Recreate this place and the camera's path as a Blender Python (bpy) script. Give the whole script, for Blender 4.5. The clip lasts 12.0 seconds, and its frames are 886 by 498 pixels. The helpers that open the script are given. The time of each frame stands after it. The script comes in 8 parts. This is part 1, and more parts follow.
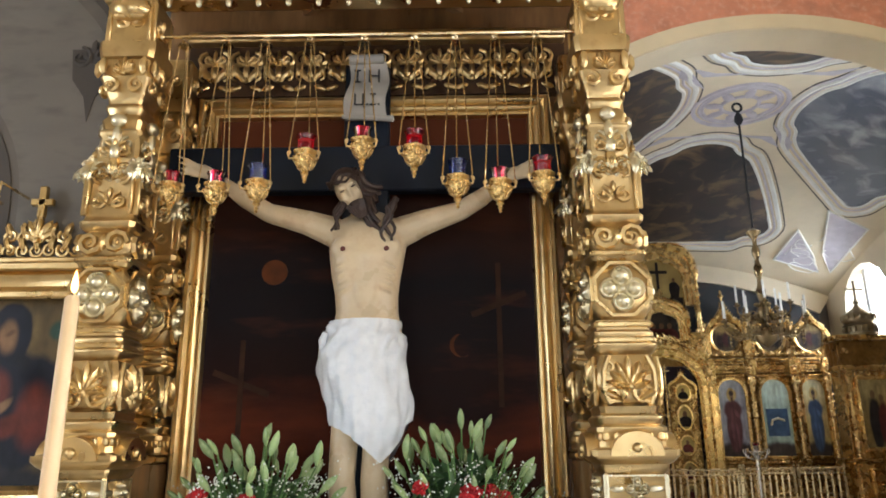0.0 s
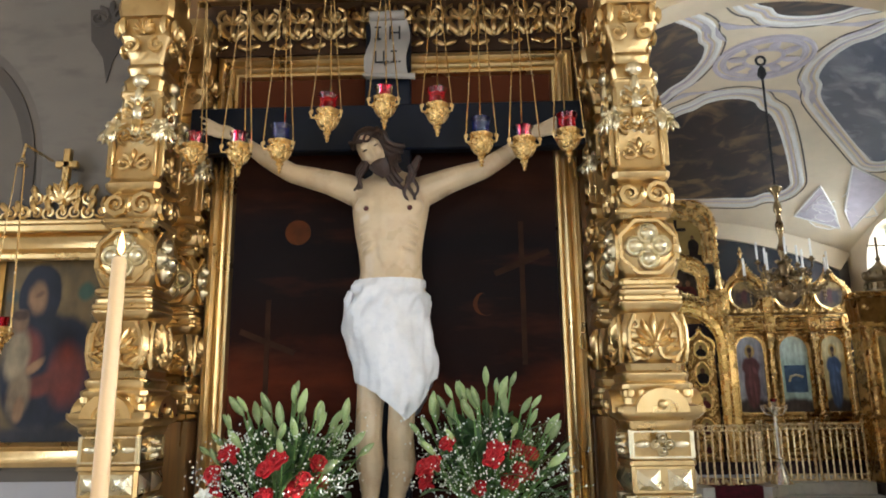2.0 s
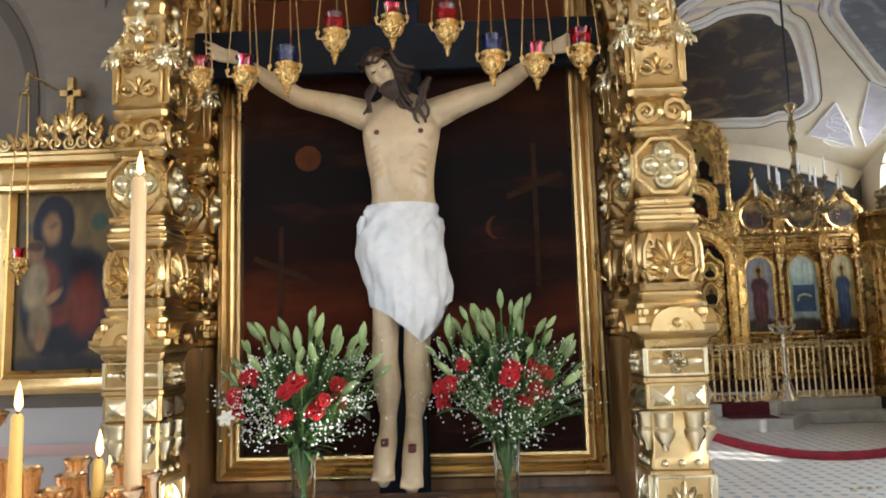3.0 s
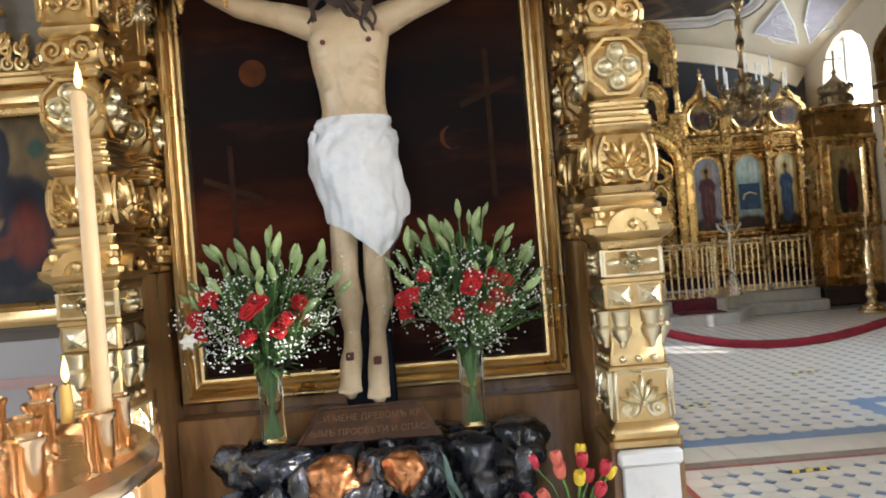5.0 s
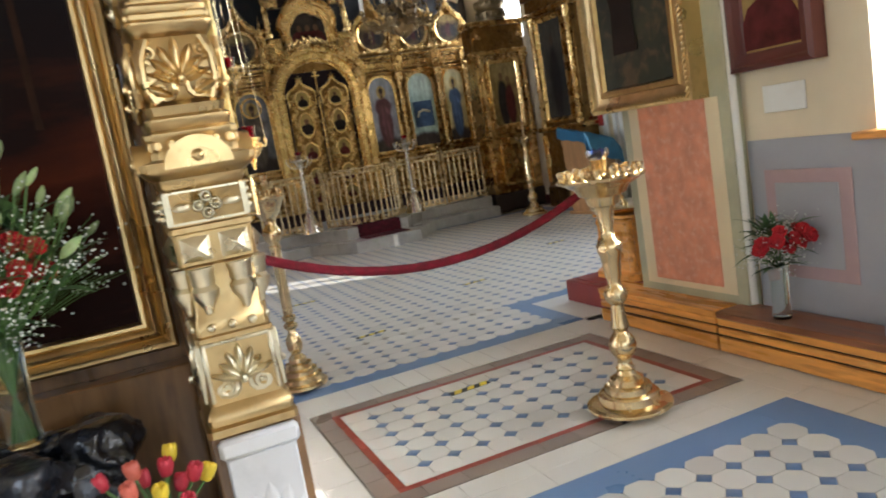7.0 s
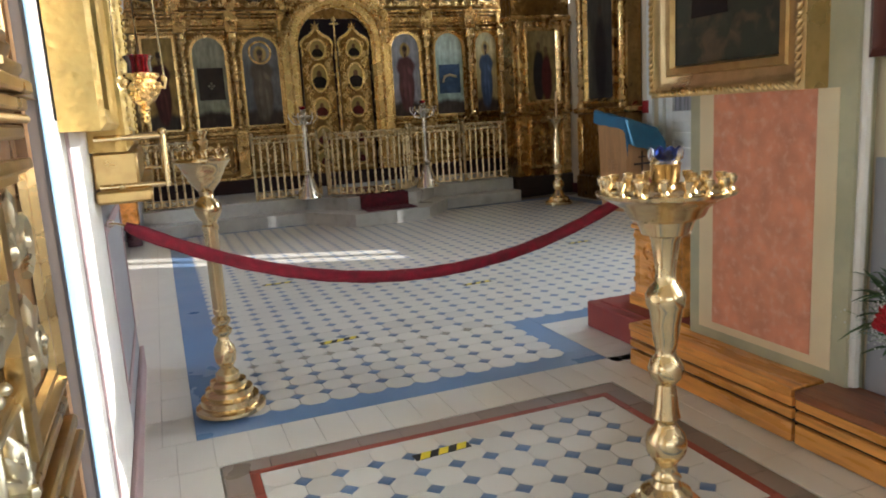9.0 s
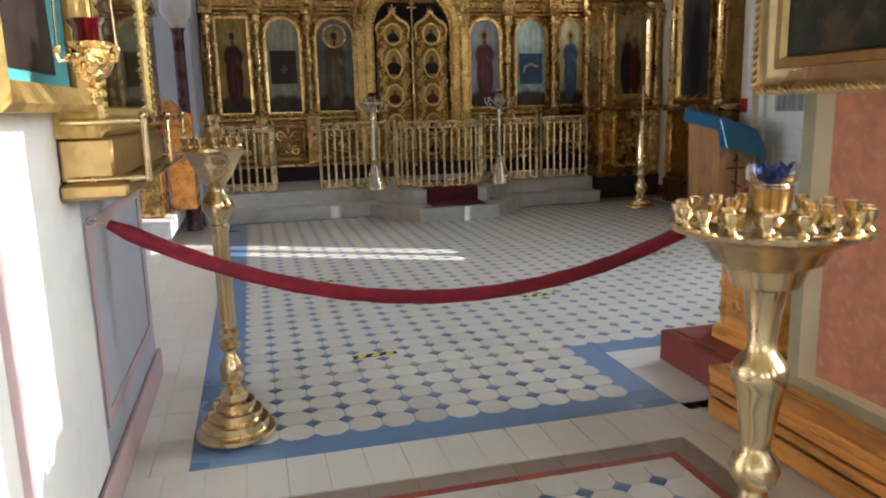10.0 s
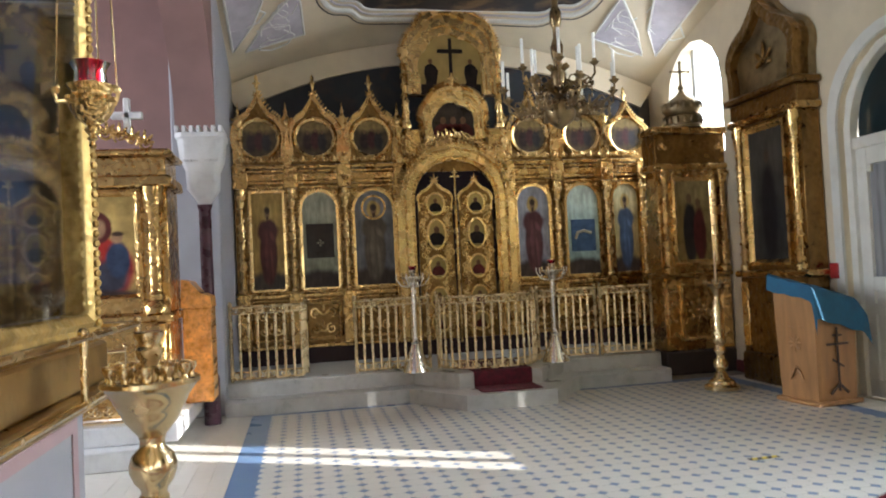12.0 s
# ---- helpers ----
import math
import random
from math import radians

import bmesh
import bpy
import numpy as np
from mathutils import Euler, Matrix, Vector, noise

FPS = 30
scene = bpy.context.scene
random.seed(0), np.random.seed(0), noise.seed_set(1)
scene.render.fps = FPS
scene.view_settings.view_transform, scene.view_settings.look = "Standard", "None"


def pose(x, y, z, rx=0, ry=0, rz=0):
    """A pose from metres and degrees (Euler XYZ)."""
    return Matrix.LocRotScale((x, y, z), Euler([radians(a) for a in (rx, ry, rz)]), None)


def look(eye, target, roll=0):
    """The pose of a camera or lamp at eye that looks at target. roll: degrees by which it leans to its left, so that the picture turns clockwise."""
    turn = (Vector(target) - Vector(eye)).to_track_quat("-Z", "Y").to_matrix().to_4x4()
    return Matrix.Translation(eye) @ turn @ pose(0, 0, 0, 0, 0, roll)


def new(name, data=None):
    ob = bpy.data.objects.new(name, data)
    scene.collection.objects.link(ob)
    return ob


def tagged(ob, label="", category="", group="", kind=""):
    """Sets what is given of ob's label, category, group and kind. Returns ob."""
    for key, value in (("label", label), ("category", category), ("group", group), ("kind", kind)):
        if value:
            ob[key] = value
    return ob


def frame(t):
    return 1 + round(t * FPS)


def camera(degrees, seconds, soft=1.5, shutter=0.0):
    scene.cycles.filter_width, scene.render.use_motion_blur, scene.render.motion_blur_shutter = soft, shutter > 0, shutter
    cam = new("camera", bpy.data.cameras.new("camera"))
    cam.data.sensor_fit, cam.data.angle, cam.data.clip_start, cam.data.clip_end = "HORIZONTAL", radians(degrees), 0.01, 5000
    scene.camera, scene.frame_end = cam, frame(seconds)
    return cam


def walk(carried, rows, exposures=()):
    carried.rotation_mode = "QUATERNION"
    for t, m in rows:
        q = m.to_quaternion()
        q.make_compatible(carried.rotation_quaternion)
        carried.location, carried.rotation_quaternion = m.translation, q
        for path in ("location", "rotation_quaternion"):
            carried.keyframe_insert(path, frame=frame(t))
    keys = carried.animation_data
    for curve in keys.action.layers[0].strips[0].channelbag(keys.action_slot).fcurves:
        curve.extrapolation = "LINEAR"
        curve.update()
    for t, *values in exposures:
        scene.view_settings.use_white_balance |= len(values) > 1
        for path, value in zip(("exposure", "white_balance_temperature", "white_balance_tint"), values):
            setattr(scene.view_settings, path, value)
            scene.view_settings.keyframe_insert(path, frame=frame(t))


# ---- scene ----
cam = camera(62.4, 12.0, soft=1.8, shutter=0.3)
PATH = [
    (0, (0.03, 0.125, 1.499), (0.018, 2.051, 2.038), -0.6),
    (0.5, (0.024, 0.121, 1.498), (0.004, 2.048, 2.031), -0.5),
    (1, (0.016, 0.122, 1.502), (-0.016, 2.052, 2.023), -0.4),
    (1.5, (0.009, 0.127, 1.502), (-0.036, 2.065, 1.993), -0.5),
    (2, (-0.005, 0.128, 1.5), (-0.061, 2.08, 1.931), -0.7),
    (2.5, (-0.02, 0.131, 1.499), (-0.088, 2.101, 1.838), -1.0),
    (3, (-0.028, 0.145, 1.489), (-0.11, 2.129, 1.724), -1.6),
    (5, (-0.043, 0.161, 1.48), (-0.012, 2.16, 1.476), -4.5),
    (5.5, (-0.01, 0.216, 1.466), (0.176, 2.207, 1.407), -5.9),
    (6, (0.179, 0.33, 1.474), (0.487, 2.3, 1.323), -5.9),
    (6.5, (0.35, 0.444, 1.454), (0.873, 2.36, 1.213), -8.2),
    (7, (0.486, 0.655, 1.442), (1.241, 2.484, 1.15), -9.5),
    (7.2, (0.516, 0.754, 1.464), (1.32, 2.559, 1.154), -9.2),
    (9, (1.088, 1.69, 1.424), (1.784, 3.529, 1.057), -3.4),
    (9.5, (1.218, 1.909, 1.384), (1.851, 3.769, 1.007), -2.5),
    (10, (1.44, 2.177, 1.419), (1.926, 4.079, 1.036), -1.5),
    (10.5, (1.518, 2.403, 1.441), (1.933, 4.347, 1.226), 0.1),
    (11, (1.595, 2.733, 1.471), (2.059, 4.677, 1.416), 0.1),
    (11.5, (1.664, 2.898, 1.501), (2.105, 4.848, 1.487), -2.1),
    (12, (1.713, 3.193, 1.536), (2.095, 5.156, 1.597), -2.8),
]
walk(cam, [(t, look(eye, target, roll)) for t, eye, target, roll in PATH], exposures=[(t, e, 6000, 11) for t, e in ((0, 1.33), (6, 1.33), (6.5, 1.33), (7, 1.12), (9, 1.0), (10, 0.96), (10.5, 0.9), (11, 1.15), (12, 1.38))])

# ---- light ----
SUN_DIR = Vector((-0.87, 0.44, -0.40)).normalized()
world = bpy.data.worlds.new("world")
scene.world = world
world.use_nodes = True
wn = world.node_tree
sky = wn.nodes.new("ShaderNodeTexSky")
sky.sky_type, sky.sun_disc = "NISHITA", False
sky.sun_elevation = math.asin(-SUN_DIR.z)
sky.sun_rotation = math.atan2(-SUN_DIR.x, -SUN_DIR.y)
wn.links.new(sky.outputs[0], wn.nodes["Background"].inputs[0])
wn.nodes["Background"].inputs[1].default_value = 0.15
sun = new("sun", bpy.data.lights.new("sun", "SUN"))
sun.data.energy, sun.data.angle, sun.data.color = 5.0, radians(0.5), (1.0, 0.93, 0.82)
sun.rotation_mode = "QUATERNION"
sun.rotation_quaternion = SUN_DIR.to_track_quat("-Z", "Y")


def window_light(name, at, toward, width, height, power, colour=(0.86, 0.93, 1.0)):
    """The sky's light that enters by a window opening, or added fill from an unseen one."""
    lamp = new(name, bpy.data.lights.new(name, "AREA"))
    lamp.data.shape, lamp.data.size, lamp.data.size_y = "RECTANGLE", width, height
    lamp.data.energy, lamp.data.color = power, colour
    lamp.matrix_basis = look(at, toward)
    return lamp

# ---- materials ----
def material(name, colour, rough=0.5, metal=0.0, var=0.2, scale=6.0, bump=0.1, grain=80.0, dirt_or_sheen=None, dirt_or_sheen_amount=0.5,
             stretch=(1, 1, 1), piece=0.0, spec=0.5, coat=0.0, relief=0.0, cells=26.0, gloss_var=0.1):
    """A plain surface with broad variation, fine relief and an optional dirt or sheen colour in broad patches."""
    m = bpy.data.materials.new(name)
    m.use_nodes = True
    nt = m.node_tree
    n, l = nt.nodes, nt.links
    b = n["Principled BSDF"]
    tc = n.new("ShaderNodeTexCoord")
    mp = n.new("ShaderNodeMapping")
    mp.inputs["Scale"].default_value = stretch
    l.new(tc.outputs["Object"], mp.inputs[0])
    broad = n.new("ShaderNodeTexNoise")
    broad.inputs["Scale"].default_value, broad.inputs["Detail"].default_value = scale, 6
    l.new(mp.outputs[0], broad.inputs["Vector"])
    fine = n.new("ShaderNodeTexNoise")
    fine.inputs["Scale"].default_value, fine.inputs["Detail"].default_value = grain, 4
    l.new(mp.outputs[0], fine.inputs["Vector"])
    ramp = n.new("ShaderNodeMapRange")
    ramp.inputs["From Min"].default_value, ramp.inputs["From Max"].default_value = 0.3, 0.7
    ramp.inputs["To Min"].default_value, ramp.inputs["To Max"].default_value = 1 - var, 1 + var
    l.new(broad.outputs[0], ramp.inputs[0])
    out = n.new("ShaderNodeVectorMath")
    out.operation = "SCALE"
    out.inputs[0].default_value = colour
    l.new(ramp.outputs[0], out.inputs["Scale"])
    last = out.outputs[0]
    if piece:
        info = n.new("ShaderNodeObjectInfo")
        pr = n.new("ShaderNodeMapRange")
        pr.inputs["To Min"].default_value, pr.inputs["To Max"].default_value = 1 - piece, 1 + piece
        l.new(info.outputs["Random"], pr.inputs[0])
        ps = n.new("ShaderNodeVectorMath")
        ps.operation = "SCALE"
        l.new(last, ps.inputs[0])
        l.new(pr.outputs[0], ps.inputs["Scale"])
        last = ps.outputs[0]
    if dirt_or_sheen:
        patch = n.new("ShaderNodeTexNoise")
        patch.inputs["Scale"].default_value, patch.inputs["Detail"].default_value = scale * 2.7, 8
        l.new(mp.outputs[0], patch.inputs["Vector"])
        pm = n.new("ShaderNodeMapRange")
        pm.inputs["From Min"].default_value, pm.inputs["From Max"].default_value = 0.5, 0.75
        pm.inputs["To Max"].default_value = dirt_or_sheen_amount
        l.new(patch.outputs[0], pm.inputs[0])
        mx = n.new("ShaderNodeMix")
        mx.data_type = "RGBA"
        l.new(pm.outputs[0], mx.inputs["Factor"])
        l.new(last, mx.inputs[6])
        mx.inputs[7].default_value = (*dirt_or_sheen, 1)
        last = mx.outputs[2]
    l.new(last, b.inputs["Base Color"])
    rr = n.new("ShaderNodeMapRange")
    rr.inputs["From Min"].default_value, rr.inputs["From Max"].default_value = 0.3, 0.7
    rr.inputs["To Min"].default_value, rr.inputs["To Max"].default_value = max(rough - gloss_var, 0.02), min(rough + gloss_var * 1.2, 1)
    l.new(broad.outputs[0], rr.inputs[0])
    l.new(rr.outputs[0], b.inputs["Roughness"])
    b.inputs["Metallic"].default_value = metal
    b.inputs["Specular IOR Level"].default_value = spec
    b.inputs["Coat Weight"].default_value = coat
    if bump:
        bp = n.new("ShaderNodeBump")
        bp.inputs["Strength"].default_value, bp.inputs["Distance"].default_value = bump, 0.01
        l.new(fine.outputs[0], bp.inputs["Height"])
        l.new(bp.outputs[0], b.inputs["Normal"])
        if relief:
            # shallow chased carving
            warp = n.new("ShaderNodeMixRGB")
            warp.inputs[0].default_value = 0.06
            l.new(mp.outputs[0], warp.inputs[1])
            l.new(broad.outputs[1], warp.inputs[2])
            cell = n.new("ShaderNodeTexVoronoi")
            cell.feature = "SMOOTH_F1"
            cell.inputs["Scale"].default_value = cells
            l.new(warp.outputs[0], cell.inputs["Vector"])
            carve = n.new("ShaderNodeBump")
            carve.invert = True
            carve.inputs["Strength"].default_value, carve.inputs["Distance"].default_value = relief, 0.02
            l.new(cell.outputs["Distance"], carve.inputs["Height"])
            l.new(carve.outputs[0], bp.inputs["Normal"])
    return m


def glass(name, colour=(1, 1, 1), rough=0.02, ior=1.45):
    m = bpy.data.materials.new(name)
    m.use_nodes = True
    b = m.node_tree.nodes["Principled BSDF"]
    b.inputs["Base Color"].default_value = (*colour, 1)
    b.inputs["Transmission Weight"].default_value = 1
    b.inputs["Roughness"].default_value, b.inputs["IOR"].default_value = rough, ior
    return m


def glow(name, colour, strength):
    m = bpy.data.materials.new(name)
    m.use_nodes = True
    b = m.node_tree.nodes["Principled BSDF"]
    b.inputs["Base Color"].default_value = (*colour, 1)
    b.inputs["Emission Color"].default_value, b.inputs["Emission Strength"].default_value = (*colour, 1), strength
    return m


GOLD = material("gilding", (0.67, 0.49, 0.235), 0.32, 1.0, 0.08, 5, 0.06, 60, dirt_or_sheen=(0.36, 0.22, 0.08), dirt_or_sheen_amount=0.4)
GOLD_DULL = material("old_gilding", (0.54, 0.375, 0.155), 0.35, 1.0, 0.12, 6, 0.06, 60, dirt_or_sheen=(0.34, 0.20, 0.08), dirt_or_sheen_amount=0.45)
SCREEN_GOLD = material("carved_gilding", (0.58, 0.375, 0.14), 0.25, 1.0, 0.14, 7, 0.06, 60, dirt_or_sheen=(0.34, 0.20, 0.07), dirt_or_sheen_amount=0.5, relief=0.55, cells=24)
SCREEN_BRIGHT = material("bright_carved_gilding", (0.76, 0.53, 0.225), 0.25, 1.0, 0.1, 7, 0.06, 60, dirt_or_sheen=(0.45, 0.28, 0.10), dirt_or_sheen_amount=0.4)
# Darker gold that puts recess shade behind the screen's carving; cases use it too
SCREEN_DEEP = material("carved_shade_toned_gilding", (0.27, 0.155, 0.05), 0.34, 1.0, 0.2, 7, 0.08, 60, dirt_or_sheen=(0.15, 0.08, 0.03), dirt_or_sheen_amount=0.6, relief=0.9, cells=17)
CASE_GOLD = material("matt_gilding", (0.60, 0.42, 0.15), 0.5, 1.0, 0.1, 8, 0.1, 60, dirt_or_sheen=(0.38, 0.24, 0.08), dirt_or_sheen_amount=0.4, relief=0.4, cells=40)
SILVER = material("silvering", (0.70, 0.63, 0.45), 0.32, 1.0, 0.12, 12, 0.1, 70)
BRASS = material("brass", (0.74, 0.58, 0.33), 0.21, 1.0, 0.06, 9, 0.02, 40)
COPPER = material("coppery_brass", (0.88, 0.64, 0.42), 0.2, 1.0, 0.12, 9, 0.04, 40)
BRASS_DARK = material("tarnished_brass", (0.30, 0.23, 0.13), 0.4, 1.0, 0.25, 9, 0.1, 40)
WOOD = material("walnut", (0.25, 0.13, 0.048), 0.35, 0, 0.4, 3, 0.06, 30, stretch=(3, 3, 0.6), dirt_or_sheen=(0.07, 0.03, 0.012), coat=0.3)
DARK_WOOD = material("dark_wood", (0.055, 0.026, 0.012), 0.4, 0, 0.3, 4, 0.08, 30, stretch=(2, 2, 0.5))
PINE = material("varnished_pine", (0.74, 0.33, 0.07), 0.3, 0, 0.3, 2, 0.05, 25, stretch=(6, 0.7, 6), dirt_or_sheen=(0.25, 0.08, 0.02), dirt_or_sheen_amount=0.6, coat=0.3)
OAK = material("light_oak", (0.48, 0.25, 0.10), 0.45, 0, 0.2, 3, 0.06, 30, stretch=(4, 4, 0.7))
BLACK = material("black", (0.012, 0.012, 0.014), 0.5)
ROPE_RED = material("red_velvet", (0.20, 0.008, 0.022), 0.85, 0, 0.3, 25, 0.5, 130)
CARPET_RED = material("dark_red_carpet", (0.10, 0.01, 0.018), 0.95, 0, 0.5, 14, 0.5, 200)
MARBLE = material("white_marble", (0.74, 0.74, 0.74), 0.4, 0, 0.07, 5, 0.05, 50, dirt_or_sheen=(0.5, 0.5, 0.5), dirt_or_sheen_amount=0.35)
STEP = material("grey_marble", (0.50, 0.49, 0.46), 0.35, 0, 0.12, 4, 0.05, 50, dirt_or_sheen=(0.3, 0.28, 0.25), dirt_or_sheen_amount=0.4)
PLASTER = material("cream_plaster", (0.73, 0.62, 0.44), 0.75, 0, 0.06, 2, 0.08, 90, dirt_or_sheen=(0.62, 0.52, 0.36), dirt_or_sheen_amount=0.3)
WHITE = material("white_paint", (0.78, 0.76, 0.70), 0.5, 0, 0.05, 3, 0.05, 90, dirt_or_sheen=(0.6, 0.55, 0.46), dirt_or_sheen_amount=0.3)
LILAC = material("lilac_ground", (0.55, 0.50, 0.53), 0.8, 0, 0.12, 5, 0.1, 70)
GREY_WALL = material("grey_lilac_wall", (0.36, 0.355, 0.375), 0.6, 0, 0.08, 2, 0.08, 60, dirt_or_sheen=(0.34, 0.32, 0.32), dirt_or_sheen_amount=0.4)
TAUPE = material("taupe_plaster", (0.115, 0.10, 0.085), 0.75, 0, 0.15, 2.2, 0.1, 60, dirt_or_sheen=(0.15, 0.13, 0.11), dirt_or_sheen_amount=0.5)
TAUPE_PALE = material("pale_marbling", (0.155, 0.138, 0.12), 0.7, 0, 0.12, 2, 0.1, 60, stretch=(1, 1, 2.5), dirt_or_sheen=(0.10, 0.09, 0.078), dirt_or_sheen_amount=0.7)
TAUPE_DARK = material("dark_band", (0.065, 0.055, 0.048), 0.75, 0, 0.15, 4, 0.1, 60)
PINK = material("salmon_marbling", (0.72, 0.30, 0.18), 0.6, 0, 0.16, 9, 0.06, 50, dirt_or_sheen=(0.80, 0.45, 0.32), dirt_or_sheen_amount=0.8)
SAGE = material("sage_marbling", (0.46, 0.44, 0.29), 0.6, 0, 0.15, 4, 0.06, 50, dirt_or_sheen=(0.36, 0.36, 0.27), dirt_or_sheen_amount=0.5)
CREAM_LINE = material("cream_line", (0.78, 0.66, 0.44), 0.6, 0, 0.06, 4, 0.05, 60)
BLUE_PAINT = material("blue_paint", (0.30, 0.48, 0.70), 0.55, 0, 0.08, 4, 0.05, 60)
MAUVE = material("mauve_paint", (0.42, 0.29, 0.28), 0.6, 0, 0.1, 4, 0.06, 60)
DUSTY_PINK = material("dusty_pink", (0.27, 0.155, 0.135), 0.75, 0, 0.12, 3, 0.08, 60)
BLUE_CLOTH = material("blue_cloth", (0.035, 0.15, 0.27), 0.85, 0, 0.15, 9, 0.3, 200)
WAX = material("yellow_wax", (0.85, 0.55, 0.14), 0.45, 0, 0.06, 12, 0.03, 50)
WAX_PALE = material("ivory_wax", (0.74, 0.53, 0.30), 0.45, 0, 0.05, 12, 0.03, 50)
FLAME = glow("flame", (1.0, 0.46, 0.12), 3.6)
GLASS = glass("clear_glass", (0.96, 0.99, 0.97))
PANE = glass("window_glass", (0.97, 0.99, 1.0), 0.0, 1.1)
RED_GLASS = glass("red_glass", (0.75, 0.02, 0.07), 0.05)
BLUE_GLASS = glass("blue_glass", (0.03, 0.08, 0.45), 0.05)
TILE_CREAM = material("cream_tile", (0.62, 0.595, 0.535), 0.33, 0, 0.05, 1.3, 0.03, 60, dirt_or_sheen=(0.54, 0.50, 0.43), dirt_or_sheen_amount=0.25, piece=0.09, gloss_var=0.025)
TILE_BLUE = material("blue_tile", (0.14, 0.24, 0.42), 0.34, 0, 0.06, 1.3, 0.05, 60, piece=0.15)
TILE_INSET = material("slate_blue_tile", (0.115, 0.185, 0.32), 0.34, 0, 0.06, 1.3, 0.05, 60, piece=0.2, gloss_var=0.025)
TILE_RED = material("red_tile", (0.30, 0.055, 0.035), 0.35, 0, 0.08, 1.3, 0.05, 60, piece=0.15)
TILE_GREY = material("grey_brown_tile", (0.25, 0.20, 0.165), 0.35, 0, 0.08, 1.3, 0.05, 60, piece=0.15)
GROUT = material("grout", (0.33, 0.30, 0.25), 0.8, 0, 0.2, 9, 0.1, 80)
TAPE_Y = material("yellow_tape", (0.80, 0.62, 0.02), 0.4, 0, 0.08, 20)
SILVER_WHITE = material("satin_white_cloth", (0.66, 0.69, 0.74), 0.42, 0, 0.07, 10, 0.5, 34, dirt_or_sheen=(0.5, 0.55, 0.62), dirt_or_sheen_amount=0.5)


# ---- mesh kit ----
class Geo:
    """Collects faces of one mesh. M is the local frame in which the next pieces are laid."""

    def __init__(self):
        self.v, self.f, self.s, self.mi, self.M, self.cur = [], [], [], [], Matrix(), 0

    def add(self, verts, faces, smooth=False):
        o = len(self.v)
        self.v += [tuple(self.M @ Vector(p)) for p in verts]
        self.f += [tuple(i + o for i in f) for f in faces]
        self.s += [smooth] * len(faces)
        self.mi += [self.cur] * len(faces)
        return self

    def box(self, x0, y0, z0, x1, y1, z1, b=0.0):
        lo, hi = (x0, y0, z0), (x1, y1, z1)
        if b <= 0:
            v = [(x, y, z) for z in (z0, z1) for y in (y0, y1) for x in (x0, x1)]
            return self.add(v, [(0, 2, 3, 1), (4, 5, 7, 6), (0, 1, 5, 4), (2, 6, 7, 3), (0, 4, 6, 2), (1, 3, 7, 5)])
        b = min(b, (x1 - x0) / 2.01, (y1 - y0) / 2.01, (z1 - z0) / 2.01)
        v, idx = [], {}
        for c in range(8):
            s = [(c >> a) & 1 for a in range(3)]
            for a in range(3):
                p = [(hi[k] if s[k] else lo[k]) if k == a else (hi[k] - b if s[k] else lo[k] + b) for k in range(3)]
                idx[c, a] = len(v)
                v.append(p)
        f = []
        for a in range(3):
            p, q = (a + 1) % 3, (a + 2) % 3
            for side in (0, 1):
                ring = [(side << a) | (i << p) | (j << q) for i, j in ((0, 0), (1, 0), (1, 1), (0, 1))]
                r = [idx[c, a] for c in ring]
                f.append(tuple(r if side else r[::-1]))
            for i in (0, 1):
                for j in (0, 1):
                    c0 = (i << p) | (j << q)
                    c1 = c0 | (1 << a)
                    r = (idx[c0, p], idx[c1, p], idx[c1, q], idx[c0, q])
                    f.append(r if i == j else r[::-1])
        for c in range(8):
            r = (idx[c, 0], idx[c, 1], idx[c, 2])
            odd = (c & 1) ^ ((c >> 1) & 1) ^ ((c >> 2) & 1)
            f.append(r if odd else r[::-1])
        return self.add(v, f)

    def loft(self, rings, smooth=False, cap=True, closed=True):
        n = len(rings[0])
        v = [p for r in rings for p in r]
        f = []
        for i in range(len(rings) - 1):
            for j in range(n if closed else n - 1):
                k = (j + 1) % n
                f.append((i * n + j, i * n + k, (i + 1) * n + k, (i + 1) * n + j))
        if cap and closed:
            f.append(tuple(range(n - 1, -1, -1)))
            f.append(tuple((len(rings) - 1) * n + j for j in range(n)))
        return self.add(v, f, smooth)

    def lathe(self, prof, at=(0, 0, 0), n=16, smooth=True, ripple=0, depth=0.0):
        rings = []
        for r, z in prof:
            rings.append([(at[0] + r * (1 + depth * math.cos(ripple * 2 * math.pi * j / n)) * math.cos(2 * math.pi * j / n),
                           at[1] + r * (1 + depth * math.cos(ripple * 2 * math.pi * j / n)) * math.sin(2 * math.pi * j / n), at[2] + z) for j in range(n)])
        return self.loft(rings, smooth)

    def square(self, prof, at=(0, 0, 0), chamfer=0.2, ratio=1.0):
        """A post of square section; prof: (half width, z)."""
        rings = []
        for w, z in prof:
            c, d = w * chamfer, w * ratio
            rings.append([(at[0] + x, at[1] + y, at[2] + z) for x, y in
                          ((-w + c, -d), (w - c, -d), (w, -d + c), (w, d - c), (w - c, d), (-w + c, d), (-w, d - c), (-w, -d + c))])
        return self.loft(rings)

    def tube(self, pts, r, n=6, smooth=True, flat=1.0):
        pts = [Vector(p) for p in pts]
        rs = r if isinstance(r, (list, tuple)) else [r] * len(pts)
        rings, up = [], None
        for i, p in enumerate(pts):
            t = (pts[min(i + 1, len(pts) - 1)] - pts[max(i - 1, 0)]).normalized()
            if up is None:
                up = Vector((0, 0, 1)) if abs(t.z) < 0.9 else Vector((0, 1, 0))
            a = t.cross(up)
